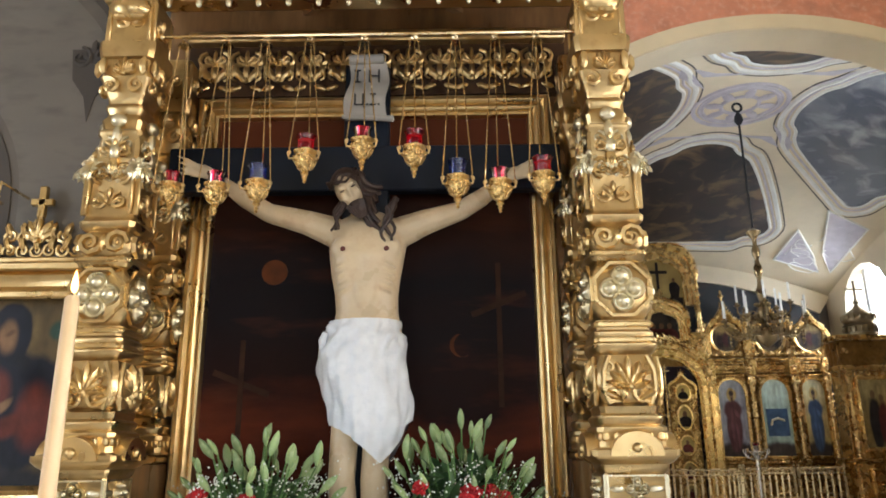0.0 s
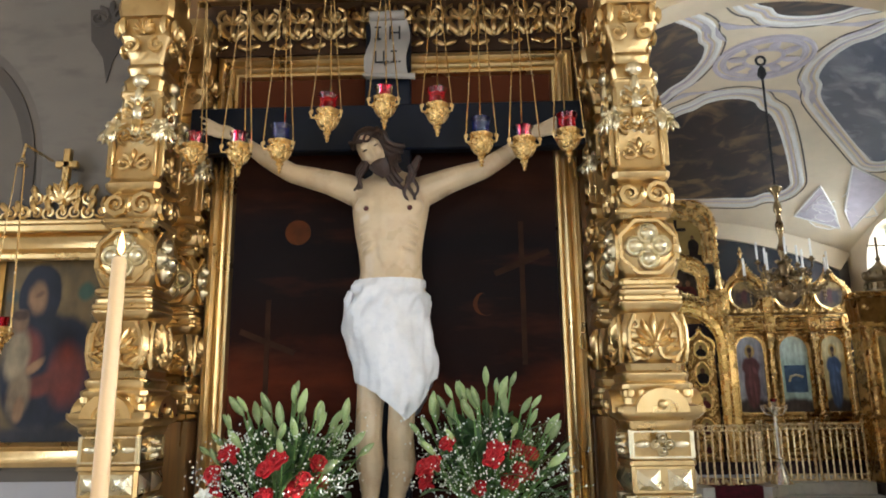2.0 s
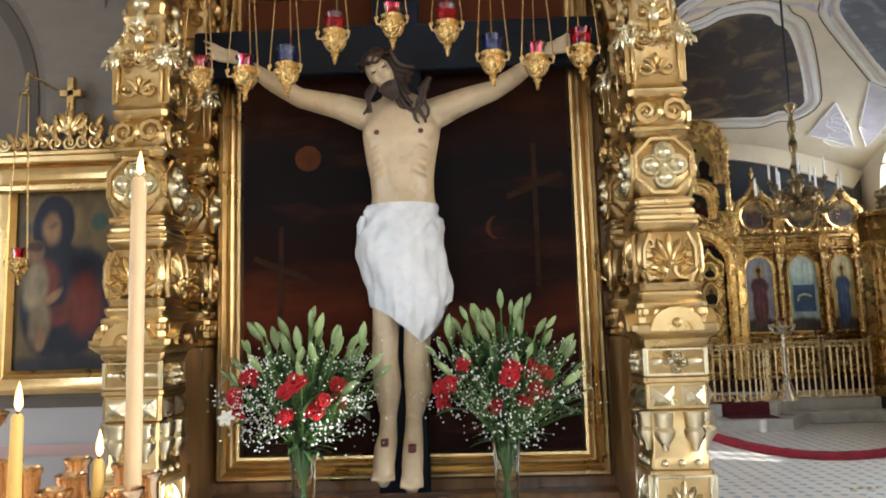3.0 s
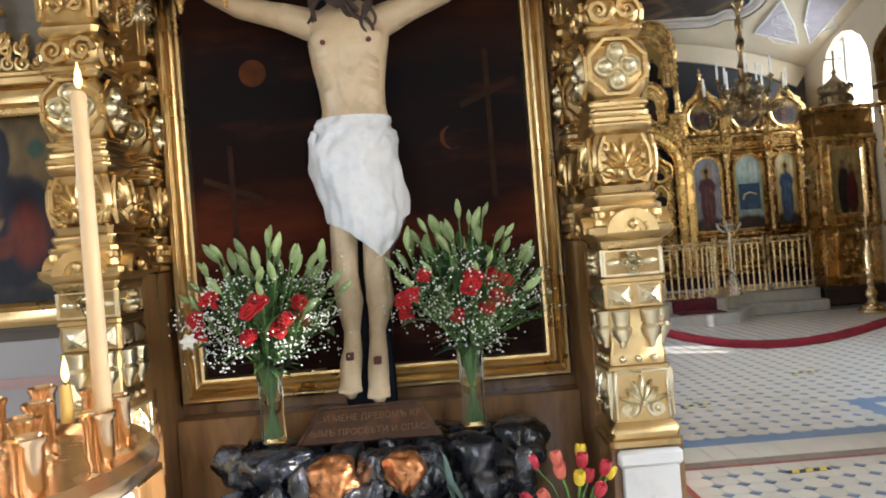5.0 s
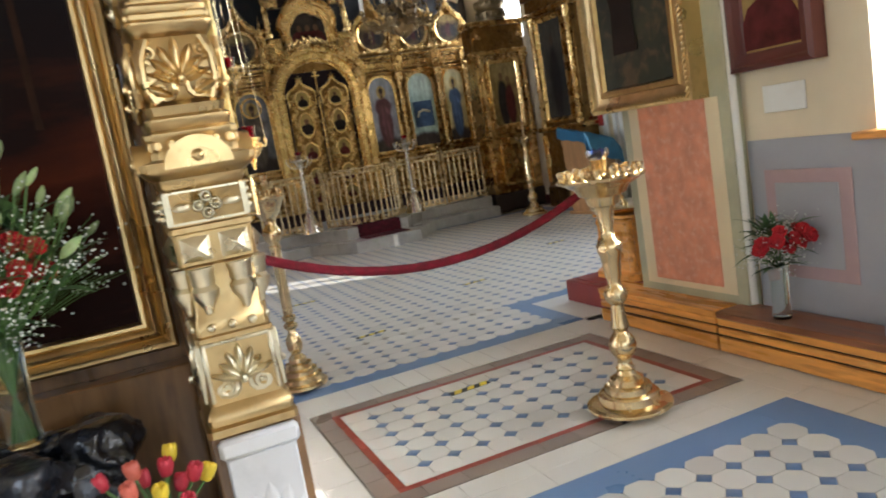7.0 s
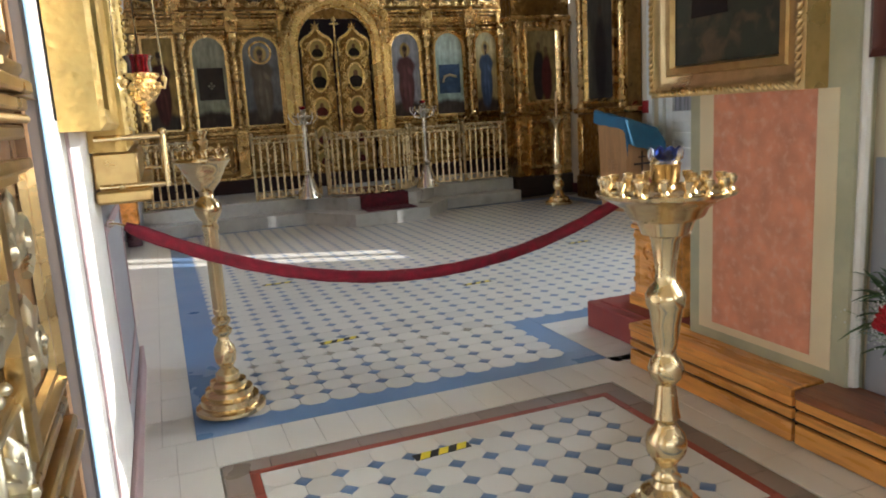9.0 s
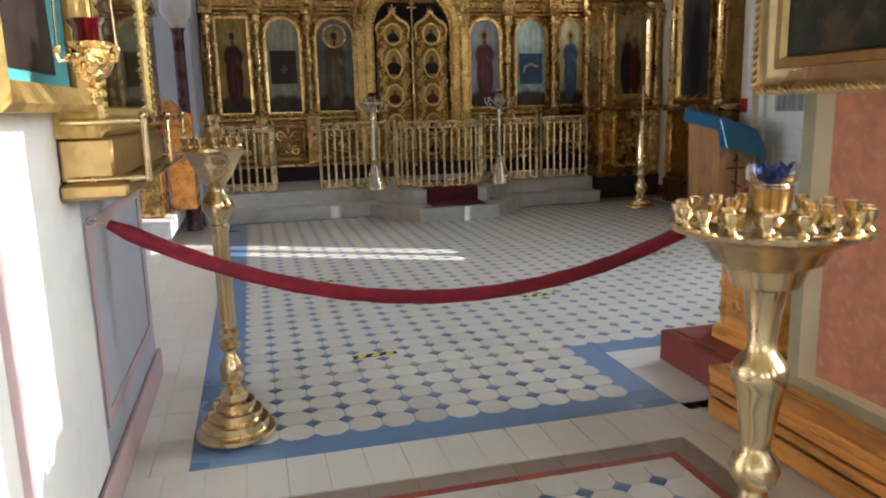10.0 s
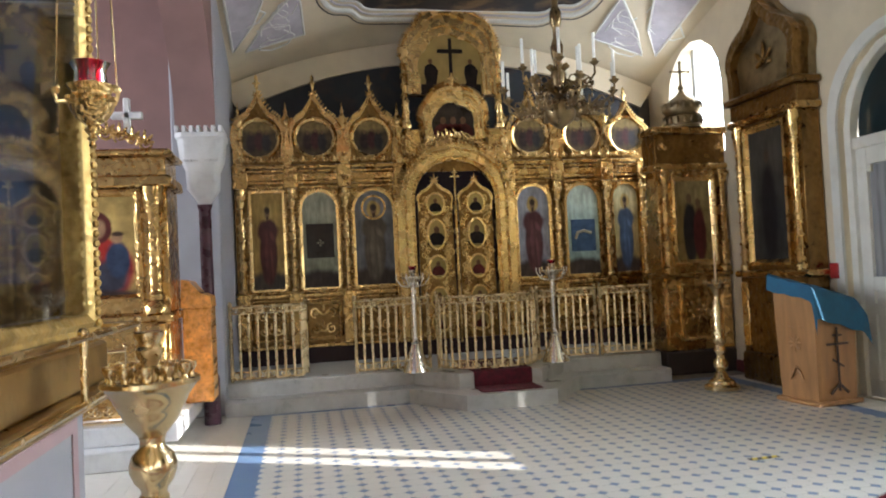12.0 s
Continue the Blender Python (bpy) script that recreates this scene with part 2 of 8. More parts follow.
            a = a.normalized() if a.length > 1e-6 else t.orthogonal().normalized()
            b = a.cross(t).normalized()
            up = b
            rings.append([tuple(p + a * (rs[i] * math.cos(2 * math.pi * j / n)) + b * (rs[i] * flat * math.sin(2 * math.pi * j / n))) for j in range(n)])
        return self.loft(rings, smooth)

    def ell(self, c, r, n=8, m=5, rot=None):
        r = (r, r, r) if isinstance(r, (int, float)) else r
        R = rot or Matrix.Identity(3)
        c = Vector(c)
        v = [tuple(c + R @ Vector((0, 0, -r[2])))]
        for i in range(1, m):
            a = -math.pi / 2 + math.pi * i / m
            v += [tuple(c + R @ Vector((r[0] * math.cos(a) * math.cos(2 * math.pi * j / n), r[1] * math.cos(a) * math.sin(2 * math.pi * j / n), r[2] * math.sin(a)))) for j in range(n)]
        v.append(tuple(c + R @ Vector((0, 0, r[2]))))
        f = [(0, 1 + (j + 1) % n, 1 + j) for j in range(n)]
        for i in range(m - 2):
            for j in range(n):
                k = (j + 1) % n
                f.append((1 + i * n + j, 1 + i * n + k, 1 + (i + 1) * n + k, 1 + (i + 1) * n + j))
        o = 1 + (m - 2) * n
        f += [(o + j, o + (j + 1) % n, len(v) - 1) for j in range(n)]
        return self.add(v, f, True)

    def prism(self, outline, y0, y1):
        """A flat plate: outline in x, z; from y0 (front) to y1 (back)."""
        n = len(outline)
        v = [(x, y0, z) for x, z in outline] + [(x, y1, z) for x, z in outline]
        f = [tuple(range(n)), tuple(range(2 * n - 1, n - 1, -1))]
        f += [(i, i + n, (i + 1) % n + n, (i + 1) % n) for i in range(n)]
        return self.add(v, f)

    def band(self, inner, outer, y0, y1):
        """A frame between two outlines of equal count in x, z; open ends when the outlines are open."""
        n = len(inner)
        v = [(x, y0, z) for x, z in inner] + [(x, y0, z) for x, z in outer] + [(x, y1, z) for x, z in inner] + [(x, y1, z) for x, z in outer]
        f = []
        for i in range(n - 1):
            k = i + 1
            f += [(i, k, n + k, n + i), (n + i, n + k, 3 * n + k, 3 * n + i), (k, i, 2 * n + i, 2 * n + k), (2 * n + k, 2 * n + i, 3 * n + i, 3 * n + k)]
        f += [(0, n, 3 * n, 2 * n), (n - 1, 3 * n - 1, 4 * n - 1, 2 * n - 1)]
        return self.add(v, f)

    def mesh(self, name, mats):
        me = bpy.data.meshes.new(name)
        me.from_pydata(self.v, [], self.f)
        for m in mats if isinstance(mats, (list, tuple)) else [mats]:
            me.materials.append(m)
        me.polygons.foreach_set("use_smooth", self.s)
        me.polygons.foreach_set("material_index", self.mi)
        bm = bmesh.new()
        bm.from_mesh(me)
        bmesh.ops.recalc_face_normals(bm, faces=bm.faces)
        bm.to_mesh(me)
        bm.free()
        me.set_sharp_from_angle(angle=radians(42))
        return me


def part(name, geo, mats, parent=None, label="", at=None):
    ob = new(name, geo.mesh(name, mats) if isinstance(geo, Geo) else geo)
    if at is not None:
        ob.matrix_basis = at
    ob.parent = parent
    if label:
        ob["label"] = label
    return ob


def thing(name, label, category, at=None, group="", kind=""):
    ob = new(name)
    ob.empty_display_size = 0.1
    if at is not None:
        ob.matrix_basis = at
    return tagged(ob, label, category, group, kind)


def setting(name, geo, mats, label="", parent=None):
    return tagged(part(name, geo, mats, parent), label, "", "", "structure")


def arc(cx, cz, rx, rz, a0, a1, n=12):
    return [(cx + rx * math.cos(radians(a0 + (a1 - a0) * i / n)), cz + rz * math.sin(radians(a0 + (a1 - a0) * i / n))) for i in range(n + 1)]


def arched(x0, x1, z0, z1, n=10, rise=None):
    """The outline of an arched panel from the lower left, up and over, to the lower right."""
    r = (x1 - x0) / 2
    rise = r if rise is None else rise
    return [(x0, z0)] + arc((x0 + x1) / 2, z1 - rise, r, rise, 180, 0, n) + [(x1, z0)]


def grow(outline, d):
    """An open arched outline pushed out by d at its sides and top."""
    cx = (outline[0][0] + outline[-1][0]) / 2
    w = abs(outline[-1][0] - outline[0][0]) / 2
    zt = max(z for _, z in outline)
    z0 = outline[0][1]
    return [(cx + (x - cx) * (w + d) / w, z0 + (z - z0) * (zt - z0 + d) / (zt - z0)) for x, z in outline]


# carved ornament, laid in the plane x (right), z (up), facing -y
def leaf(g, x, z, ang, length, width, thick=0.012):
    a = radians(ang)
    R = Matrix.Rotation(-a, 3, "Y")
    c = Vector((x + math.cos(a) * length / 2, 0, z + math.sin(a) * length / 2))
    g.ell(c, (length / 2, thick, width / 2), 6, 4, R)


def fan(g, x, z, size, n=7, spread=150, thick=0.014, turn=90):
    for i in range(n):
        a = turn - spread / 2 + spread * i / (n - 1)
        k = 1 - 0.35 * abs(i - (n - 1) / 2) / ((n - 1) / 2)
        leaf(g, x, z, a, size * k, size * 0.26, thick)
    g.ell((x, -thick * 0.5, z), size * 0.12, 6, 4)


def scroll(g, x, z, r, hand=1, turns=1.3, thick=0.3, start=-90):
    pts, rs, n = [], [], 12
    for i in range(n + 1):
        q = i / n
        a = radians(start + hand * 360 * turns * q)
        rr = r * (1 - 0.8 * q)
        pts.append((x + rr * math.cos(a), 0, z + rr * math.sin(a)))
        rs.append(r * thick * (0.45 + 0.5 * math.sin(math.pi * min(1, q + 0.15))) * (1 - 0.4 * q))
    g.tube(pts, rs, 5)
    g.ell((x, -r * 0.1, z), r * 0.22, 6, 4)


def palmette(g, w, h, thick=0.014):
    """A standing leaf fan on two scrolls; its foot is at the origin."""
    fan(g, 0, h * 0.30, h * 0.68, 7, 140, thick)
    for s in (-1, 1):
        scroll(g, s * w * 0.25, h * 0.2, w * 0.2, s, 1.2, 0.3, 90)
        leaf(g, s * w * 0.1, h * 0.32, 90 - s * 70, w * 0.4, w * 0.1, thick)
    g.ell((0, -thick, h * 0.33), w * 0.07, 6, 4)


def pearls(g, s):
    for i in range(4):
        a = math.pi / 2 * i
        x, z = s * math.cos(a), s * math.sin(a)
        g.ell((x, 0, z), s * 0.48, 10, 6)
    g.ell((0, 0, 0), s * 0.3, 8, 5)


def vine(g, w, h, n=2, thick=0.25):
    """A climbing pair of scrolls with leaves, over a height h."""
    for k in range(n):
        z = h * (k + 0.5) / n
        r = min(w * 0.24, h / n * 0.33)
        for s in (-1, 1):
            scroll(g, s * w * 0.25, z, r, s, 1.3, thick, -90 if k % 2 else 90)
            leaf(g, 0, z - r * 0.6, 90 - s * 50, r * 1.7, r * 0.5)
        leaf(g, 0, z + r * 0.2, 90, r * 1.5, r * 0.6, 0.016)

# ---- the place ----
# floor: a slab under all the tiles
g = Geo()
g.box(-5, -5, -0.2, 8.6, 15, -0.012)
floor = setting("floor", g, GROUT, "tiled church floor of cream octagons with blue insets")

CX, CY, HX, HY, CROWN, KX, KY = 4.07, 9.3, 3.4, 4.6, 6.08, 0.72, 0.85


def vault_z(x, y):
    return CROWN - KX * ((x - CX) / HX) ** 2 - KY * ((y - CY) / HY) ** 2


def on_vault(x, y, drop=0.0):
    return (x, y, vault_z(x, y) - drop)


def wall_with_holes(g, axis, at, thick, u0, u1, z0, z1, holes):
    """A wall in the plane x=at (axis 'x') or y=at, u along it; holes: (u0, u1, z0, z1, arched)."""
    def put(a0, a1, b0, b1):
        if a1 - a0 < 1e-4 or b1 - b0 < 1e-4:
            return
        if axis == "x":
            g.box(at, a0, b0, at + thick, a1, b1)
        else:
            g.box(a0, at, b0, a1, at + thick, b1)
    cuts = sorted(holes)
    u = u0
    for a, b, c, d, arch in cuts:
        put(u, a, z0, z1)
        put(a, b, z0, c)
        if arch:
            r, n = (b - a) / 2, 8
            zs = d - r
            put(a, b, d, z1)
            for s in (0, 1):
                pts = [(a + r - r * math.cos(math.pi * i / n), zs + r * math.sin(math.pi * i / n)) for i in range(n + 1)]
                half = pts[: n // 2 + 1] if s == 0 else pts[n // 2:]
                corner = (a, d) if s == 0 else (b, d)
                outline = half + [corner]
                if axis == "x":
                    v = [(at, p, q) for p, q in outline] + [(at + thick, p, q) for p, q in outline]
                else:
                    v = [(p, at, q) for p, q in outline] + [(p, at + thick, q) for p, q in outline]
                k = len(outline)
                g.add(v, [tuple(range(k)), tuple(range(2 * k - 1, k - 1, -1))] + [(i, (i + 1) % k, (i + 1) % k + k, i + k) for i in range(k)])
        else:
            put(a, b, d, z1)
        u = b
    put(u, u1, z0, z1)


# right wall of the nave, with a window, the door's arch and the window by which the sun falls in
g = Geo()
wall_with_holes(g, "x", 7.45, 0.45, 5.0, 14.4, 0, 6.4, [(6.27, 7.09, 1.89, 4.62, True), (8.35, 10.08, 0, 3.72, True), (12.2, 13.65, 3.0, 4.72, True)])
setting("wall_east_side", g, PLASTER, "cream plaster nave wall with arched openings")
# window bars
for y0, y1, z0, z1, ym, bars in ((6.27, 7.09, 1.89, 4.62, 6.68, ()), (12.2, 13.65, 3.0, 4.72, 13.2, ())):
    g = Geo()
    g.box(7.62, ym - 0.045, z0, 7.70, ym + 0.045, z1, 0.01)
    for z in bars:
        g.box(7.63, y0, z - 0.03, 7.69, y1, z + 0.03, 0.01)
    w = setting("window_1", g, WHITE, "arched nave window with a white glazing bar")
    g = Geo()
    g.box(7.655, y0, z0, 7.66, y1, z1)
    part("pane", g, PANE, w).visible_shadow = False
g = Geo()
g.box(3.80, 2.38, 1.17, 3.88, 2.52, 3.3, 0.01)
w = setting("window_2", g, WHITE, "tall window with a white glazing bar")
g = Geo()
g.box(3.835, 1.95, 1.17, 3.84, 2.95, 3.3)
part("pane", g, PANE, w).visible_shadow = False
g = Geo()
g.box(3.55, 1.88, 1.13, 3.80, 3.02, 1.168, 0.008)
part("window_sill", g, PINE, w)
# unseen wall added outside to keep the sun off the icon screen
g = Geo()
g.box(8.0, 11.2, 0, 14, 11.7, 9)
setting("wall_outer_wing", g, PLASTER)
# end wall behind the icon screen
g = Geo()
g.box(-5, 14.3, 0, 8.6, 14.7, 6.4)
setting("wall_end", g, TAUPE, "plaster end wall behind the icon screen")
# pier between the vestibule and the nave, on the window side
g = Geo()
g.box(3.55, 3.72, 0, 8.5, 4.66, 6.4, 0.01)
setting("pier_window_side", g, SAGE, "painted pier with a salmon marbled panel")
g = Geo()
g.box(3.546, 3.80, 0.29, 3.549, 4.58, 1.43)
setting("painted_line", g, CREAM_LINE)
g = Geo()
g.box(3.541, 3.90, 0.33, 3.545, 4.48, 1.43)
setting("painted_panel", g, PINK)
g = Geo()
g.tube([(3.57, 3.705, 0.25), (3.565, 3.70, 1.2), (3.57, 3.705, 3.0)], 0.02, 8)
setting("pipe", g, WHITE, "white painted pipe up the pier's edge")
# window wall of the vestibule
g = Geo()
wall_with_holes(g, "x", 3.64, 0.4, -5, 3.72, 0, 5.4, [(-3.2, -1.6, 1.17, 3.4, False), (-0.6, 0.8, 1.17, 3.4, False), (1.95, 2.95, 1.17, 3.3, False)])
setting("wall_windows", g, PLASTER, "cream plaster wall with tall windows")
g = Geo()
g.box(3.628, -5, 0, 3.6395, 3.70, 1.16)
setting("dado", g, GREY_WALL, "grey-lilac painted dado")
for y0, y1 in ((3.08, 3.60), (2.2, 2.85)):
    g = Geo()
    g.box(3.618, y0, 0.42, 3.627, y1, 1.0, 0.004)
    setting("dado_frame", g, MAUVE)
    g = Geo()
    g.box(3.612, y0 + 0.07, 0.49, 3.617, y1 - 0.07, 0.93, 0.002)
    setting("dado_panel", g, GREY_WALL)
# the pier on the altar's side
g = Geo()
g.box(-5, 3.62, 0, 0.85, 6.3, 6.4, 0.01)
setting("pier_altar_side", g, GREY_WALL, "grey painted pier with sunlit side")
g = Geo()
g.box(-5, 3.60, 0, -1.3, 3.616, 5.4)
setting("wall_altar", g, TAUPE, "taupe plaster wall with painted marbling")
# pier paint; blue also holds bluish shade, white the brightness of the sunlit patch
for a, b, m in ((3.60, 3.74, BLUE_PAINT), (3.74, 3.80, CREAM_LINE), (3.80, 4.9, WHITE)):
    g = Geo()
    g.box(0.852, a, 0.16, 0.855, b, 1.46 if m is WHITE else 3.4)
    setting("painted_band", g, m)
# mauve stripe also puts the shaded gap between two sun strips into paint
g = Geo()
g.box(0.8555, 3.98, 0.3, 0.857, 4.07, 1.44)
setting("painted_stripe", g, MAUVE)
g = Geo()
for y0, y1 in ((4.95, 6.2),):
    for d, z0, z1 in ((0.0, 0.28, 0.33), (0.0, 1.0, 1.05)):
        g.box(0.851, y0, z0, 0.856, y1, z1)
    g.box(0.851, y0, 0.33, 0.856, y0 + 0.06, 1.0)
    g.box(0.851, y1 - 0.06, 0.33, 0.856, y1, 1.0)
setting("painted_frame", g, MAUVE, "mauve painted frame on the pier")
g = Geo()
g.box(0.851, 3.63, 0.0, 0.875, 6.32, 0.15, 0.006)
setting("baseboard", g, MAUVE, "mauve baseboard")
# arch between the piers
ARCH_CX, ARCH_R, ARCH_Z = 2.19, 2.2, 1.98
inner = arc(ARCH_CX, ARCH_Z, ARCH_R, ARCH_R, 129, 51, 24)
g = Geo()
g.band(inner, [(x, 6.4) for x, z in inner], 4.40, 4.655)
setting("arch", g, PINK, "salmon painted arch between the piers")
g = Geo()
g.band(inner, arc(ARCH_CX, ARCH_Z, ARCH_R + 0.1, ARCH_R + 0.1, 129, 51, 24), 4.386, 4.399)
setting("arch_trim", g, CREAM_LINE)
g = Geo()
g.band(arc(ARCH_CX, ARCH_Z, ARCH_R - 0.012, ARCH_R - 0.012, 129, 51, 24), arc(ARCH_CX, ARCH_Z, ARCH_R - 0.001, ARCH_R - 0.001, 129, 51, 24), 4.388, 4.66)
setting("arch_soffit", g, PLASTER)
# vestibule: left wall, back wall, ceiling
g = Geo()
wall_with_holes(g, "y", -5.0, 0.4, -5, 4.1, 0, 5.4, [(-2.6, -1.0, 1.2, 3.6, True), (0.6, 2.2, 1.2, 3.6, True)])
setting("wall_back", g, PLASTER)
g = Geo()
# both openings are unseen, added for the fill lamps
wall_with_holes(g, "x", -5.2, 0.3, -5, 14.4, 0, 6.4, [(-0.2, 1.4, 1.3, 3.7, True), (8.6, 10.2, 1.8, 4.2, True)])
setting("wall_far_side", g, PLASTER)
g = Geo()
g.box(-5.2, -5, 5.2, 4.1, 4.6, 5.4)
setting("ceiling_vestibule", g, PLASTER)
# left aisle beyond the pier
g = Geo()
g.box(0.3, 12.0, 0, 0.82, 14.3, 6.4, 0.02)
setting("pier_end", g, GREY_WALL, "grey painted pier beside the icon screen")
g = Geo()
inner = [(6.3, 3.3)] + [(9.15 - 2.85 * math.cos(math.pi * i / 20), 3.3 + 1.75 * math.sin(math.pi * i / 20)) for i in range(1, 20)] + [(12.0, 3.3)]
v = [(x, y, z) for x in (0.35, 0.8) for y, z in inner] + [(x, y, 6.4) for x in (0.35, 0.8) for y, z in inner]
n = len(inner)
f = []
for i in range(n - 1):
    f += [(i, i + 1, n + i + 1, n + i), (i, 2 * n + i, 2 * n + i + 1, i + 1), (n + i, n + i + 1, 3 * n + i + 1, 3 * n + i)]
g.add(v, f)
setting("arch_aisle", g, DUSTY_PINK, "dusty pink arch to the side aisle")
g = Geo()
g.box(-5, 6.2, 5.1, 0.4, 14.3, 5.3)
setting("ceiling_aisle", g, DUSTY_PINK)
g = Geo()
g.box(-5, 12.6, 0, 0.3, 12.9, 5.2)
setting("wall_aisle", g, DUSTY_PINK, "dusty pink aisle wall")

# nave vault: a shallow sail with painted fields in moulded frames
g = Geo()
NX, NY = 28, 36
vv = []
for j in range(NY + 1):
    for i in range(NX + 1):
        vv.append(on_vault(CX - HX + 2 * HX * i / NX, CY - HY - 0.1 + (2 * HY + 0.9) * j / NY))
ff = [(j * (NX + 1) + i, j * (NX + 1) + i + 1, (j + 1) * (NX + 1) + i + 1, (j + 1) * (NX + 1) + i) for j in range(NY) for i in range(NX)]
g.add(vv, ff, True)
g.add([(x, y, z + 0.15) for x, y, z in vv], [f[::-1] for f in ff], True)
setting("ceiling_vault", g, PLASTER, "cream painted vault")


def painting_material(name, ground, tones, scale=2.2, seed=0.0):
    """An old painting: dark ground with soft patches of the given tones."""
    m = bpy.data.materials.new(name)
    m.use_nodes = True
    nt = m.node_tree
    n, l = nt.nodes, nt.links
    tc = n.new("ShaderNodeTexCoord")
    mp = n.new("ShaderNodeMapping")
    mp.inputs["Location"].default_value = (seed, seed * 1.7, seed * 0.6)
    l.new(tc.outputs["Object"], mp.inputs[0])
    last = None
    for k, tone in enumerate(tones):
        nz = n.new("ShaderNodeTexNoise")
        nz.inputs["Scale"].default_value, nz.inputs["Detail"].default_value = scale * (1 + 0.6 * k), 5
        nz.inputs["Distortion"].default_value = 0.8
        sh = n.new("ShaderNodeMapping")
        sh.inputs["Location"].default_value = (7.3 * k, 3.1 * k, 1.9 * k)
        l.new(mp.outputs[0], sh.inputs[0])
        l.new(sh.outputs[0], nz.inputs["Vector"])
        mr = n.new("ShaderNodeMapRange")
        mr.inputs["From Min"].default_value, mr.inputs["From Max"].default_value = 0.5, 0.68
        l.new(nz.outputs[0], mr.inputs[0])
        mx = n.new("ShaderNodeMix")
        mx.data_type = "RGBA"
        l.new(mr.outputs[0], mx.inputs["Factor"])
        if last is None:
            mx.inputs[6].default_value = (*ground, 1)
        else:
            l.new(last, mx.inputs[6])
        mx.inputs[7].default_value = (*tone, 1)
        last = mx.outputs[2]
    b = n["Principled BSDF"]
    l.new(last, b.inputs["Base Color"])
    b.inputs["Roughness"].default_value = 0.5
    return m


def soft_painting(name, ground, blobs, wobble=0.05, rough=0.45):
    """An old painting: soft strokes (u, v, half width, half height, turn, colour, softness) over a mottled ground; u, v run over the panel."""
    m = bpy.data.materials.new(name)
    m.use_nodes = True
    nt = m.node_tree
    n, l = nt.nodes, nt.links
    tc = n.new("ShaderNodeTexCoord")
    nz = n.new("ShaderNodeTexNoise")
    nz.inputs["Scale"].default_value, nz.inputs["Detail"].default_value = 7, 5
    l.new(tc.outputs["Generated"], nz.inputs["Vector"])
    off = n.new("ShaderNodeVectorMath")
    off.operation = "MULTIPLY_ADD"
    l.new(nz.outputs[1], off.inputs[0])
    off.inputs[1].default_value = (wobble,) * 3
    off.inputs[2].default_value = (-wobble / 2,) * 3
    at = n.new("ShaderNodeVectorMath")
    l.new(tc.outputs["Generated"], at.inputs[0])
    l.new(off.outputs[0], at.inputs[1])
    mr = n.new("ShaderNodeMapRange")
    mr.inputs["From Min"].default_value, mr.inputs["From Max"].default_value = 0.3, 0.7
    mr.inputs["To Min"].default_value, mr.inputs["To Max"].default_value = 0.65, 1.3
    l.new(nz.outputs[0], mr.inputs[0])
    last = None
    for u, v, ru, rv, turn, colour, soft in blobs:
        mp = n.new("ShaderNodeMapping")
        mp.vector_type = "TEXTURE"
        mp.inputs["Location"].default_value = (u, 0, v)
        mp.inputs["Rotation"].default_value = (0, radians(turn), 0)
        mp.inputs["Scale"].default_value = (ru, 1000, rv)
        l.new(at.outputs[0], mp.inputs[0])
        ln = n.new("ShaderNodeVectorMath")
        ln.operation = "LENGTH"
        l.new(mp.outputs[0], ln.inputs[0])
        ed = n.new("ShaderNodeMapRange")
        ed.interpolation_type = "SMOOTHSTEP"
        ed.inputs["From Min"].default_value, ed.inputs["From Max"].default_value = 1 - soft, 1 + soft * 0.3
        ed.inputs["To Min"].default_value, ed.inputs["To Max"].default_value = 1, 0
        l.new(ln.outputs["Value"], ed.inputs[0])
        mx = n.new("ShaderNodeMix")
        mx.data_type = "RGBA"
        l.new(ed.outputs[0], mx.inputs["Factor"])
        if last is None:
            mx.inputs[6].default_value = (*ground, 1)
        else:
            l.new(last, mx.inputs[6])
        mx.inputs[7].default_value = (*colour, 1)
        last = mx.outputs[2]
    sc = n.new("ShaderNodeVectorMath")
    sc.operation = "SCALE"
    l.new(last, sc.inputs[0])
    l.new(mr.outputs[0], sc.inputs["Scale"])
    b = n["Principled BSDF"]
    l.new(sc.outputs[0], b.inputs["Base Color"])
    b.inputs["Roughness"].default_value = rough
    b.inputs["Specular IOR Level"].default_value = 0.2
    return m


FRESCO_DARK = painting_material("dark_fresco", (0.045, 0.036, 0.034), [(0.075, 0.055, 0.045), (0.03, 0.028, 0.03), (0.20, 0.13, 0.07)], 1.1)
FRESCO_SKY = painting_material("sky_fresco", (0.13, 0.14, 0.17), [(0.20, 0.21, 0.24), (0.10, 0.11, 0.15), (0.36, 0.37, 0.40)], 0.8, 3.0)
FRESCO_LUNETTE = painting_material("lunette_fresco", (0.02, 0.024, 0.03), [(0.04, 0.045, 0.05), (0.05, 0.03, 0.025)], 1.5, 5.0)


def field_outline(side):
    """Plan outline of a painted field of the vault: a trapezium with a bowed, stepped edge. side: 0 far, 1 right, 2 near, 3 left."""
    r = [(0, 0.25), (0.10, 0.27), (0.15, 0.315), (0.23, 0.36), (0.36, 0.52), (0.50, 0.72), (0.53, 0.78), (0.50, 0.83), (0.43, 0.85), (0.37, 0.895), (0.18, 0.915), (0, 0.92)]
    t = r + [(-p, q) for p, q in reversed(r[1:-1])]
    out = []
    for a, b in t:
        p = ((a, b), (b, -a), (-a, -b), (-b, a))[side]
        out.append(p)
    return out


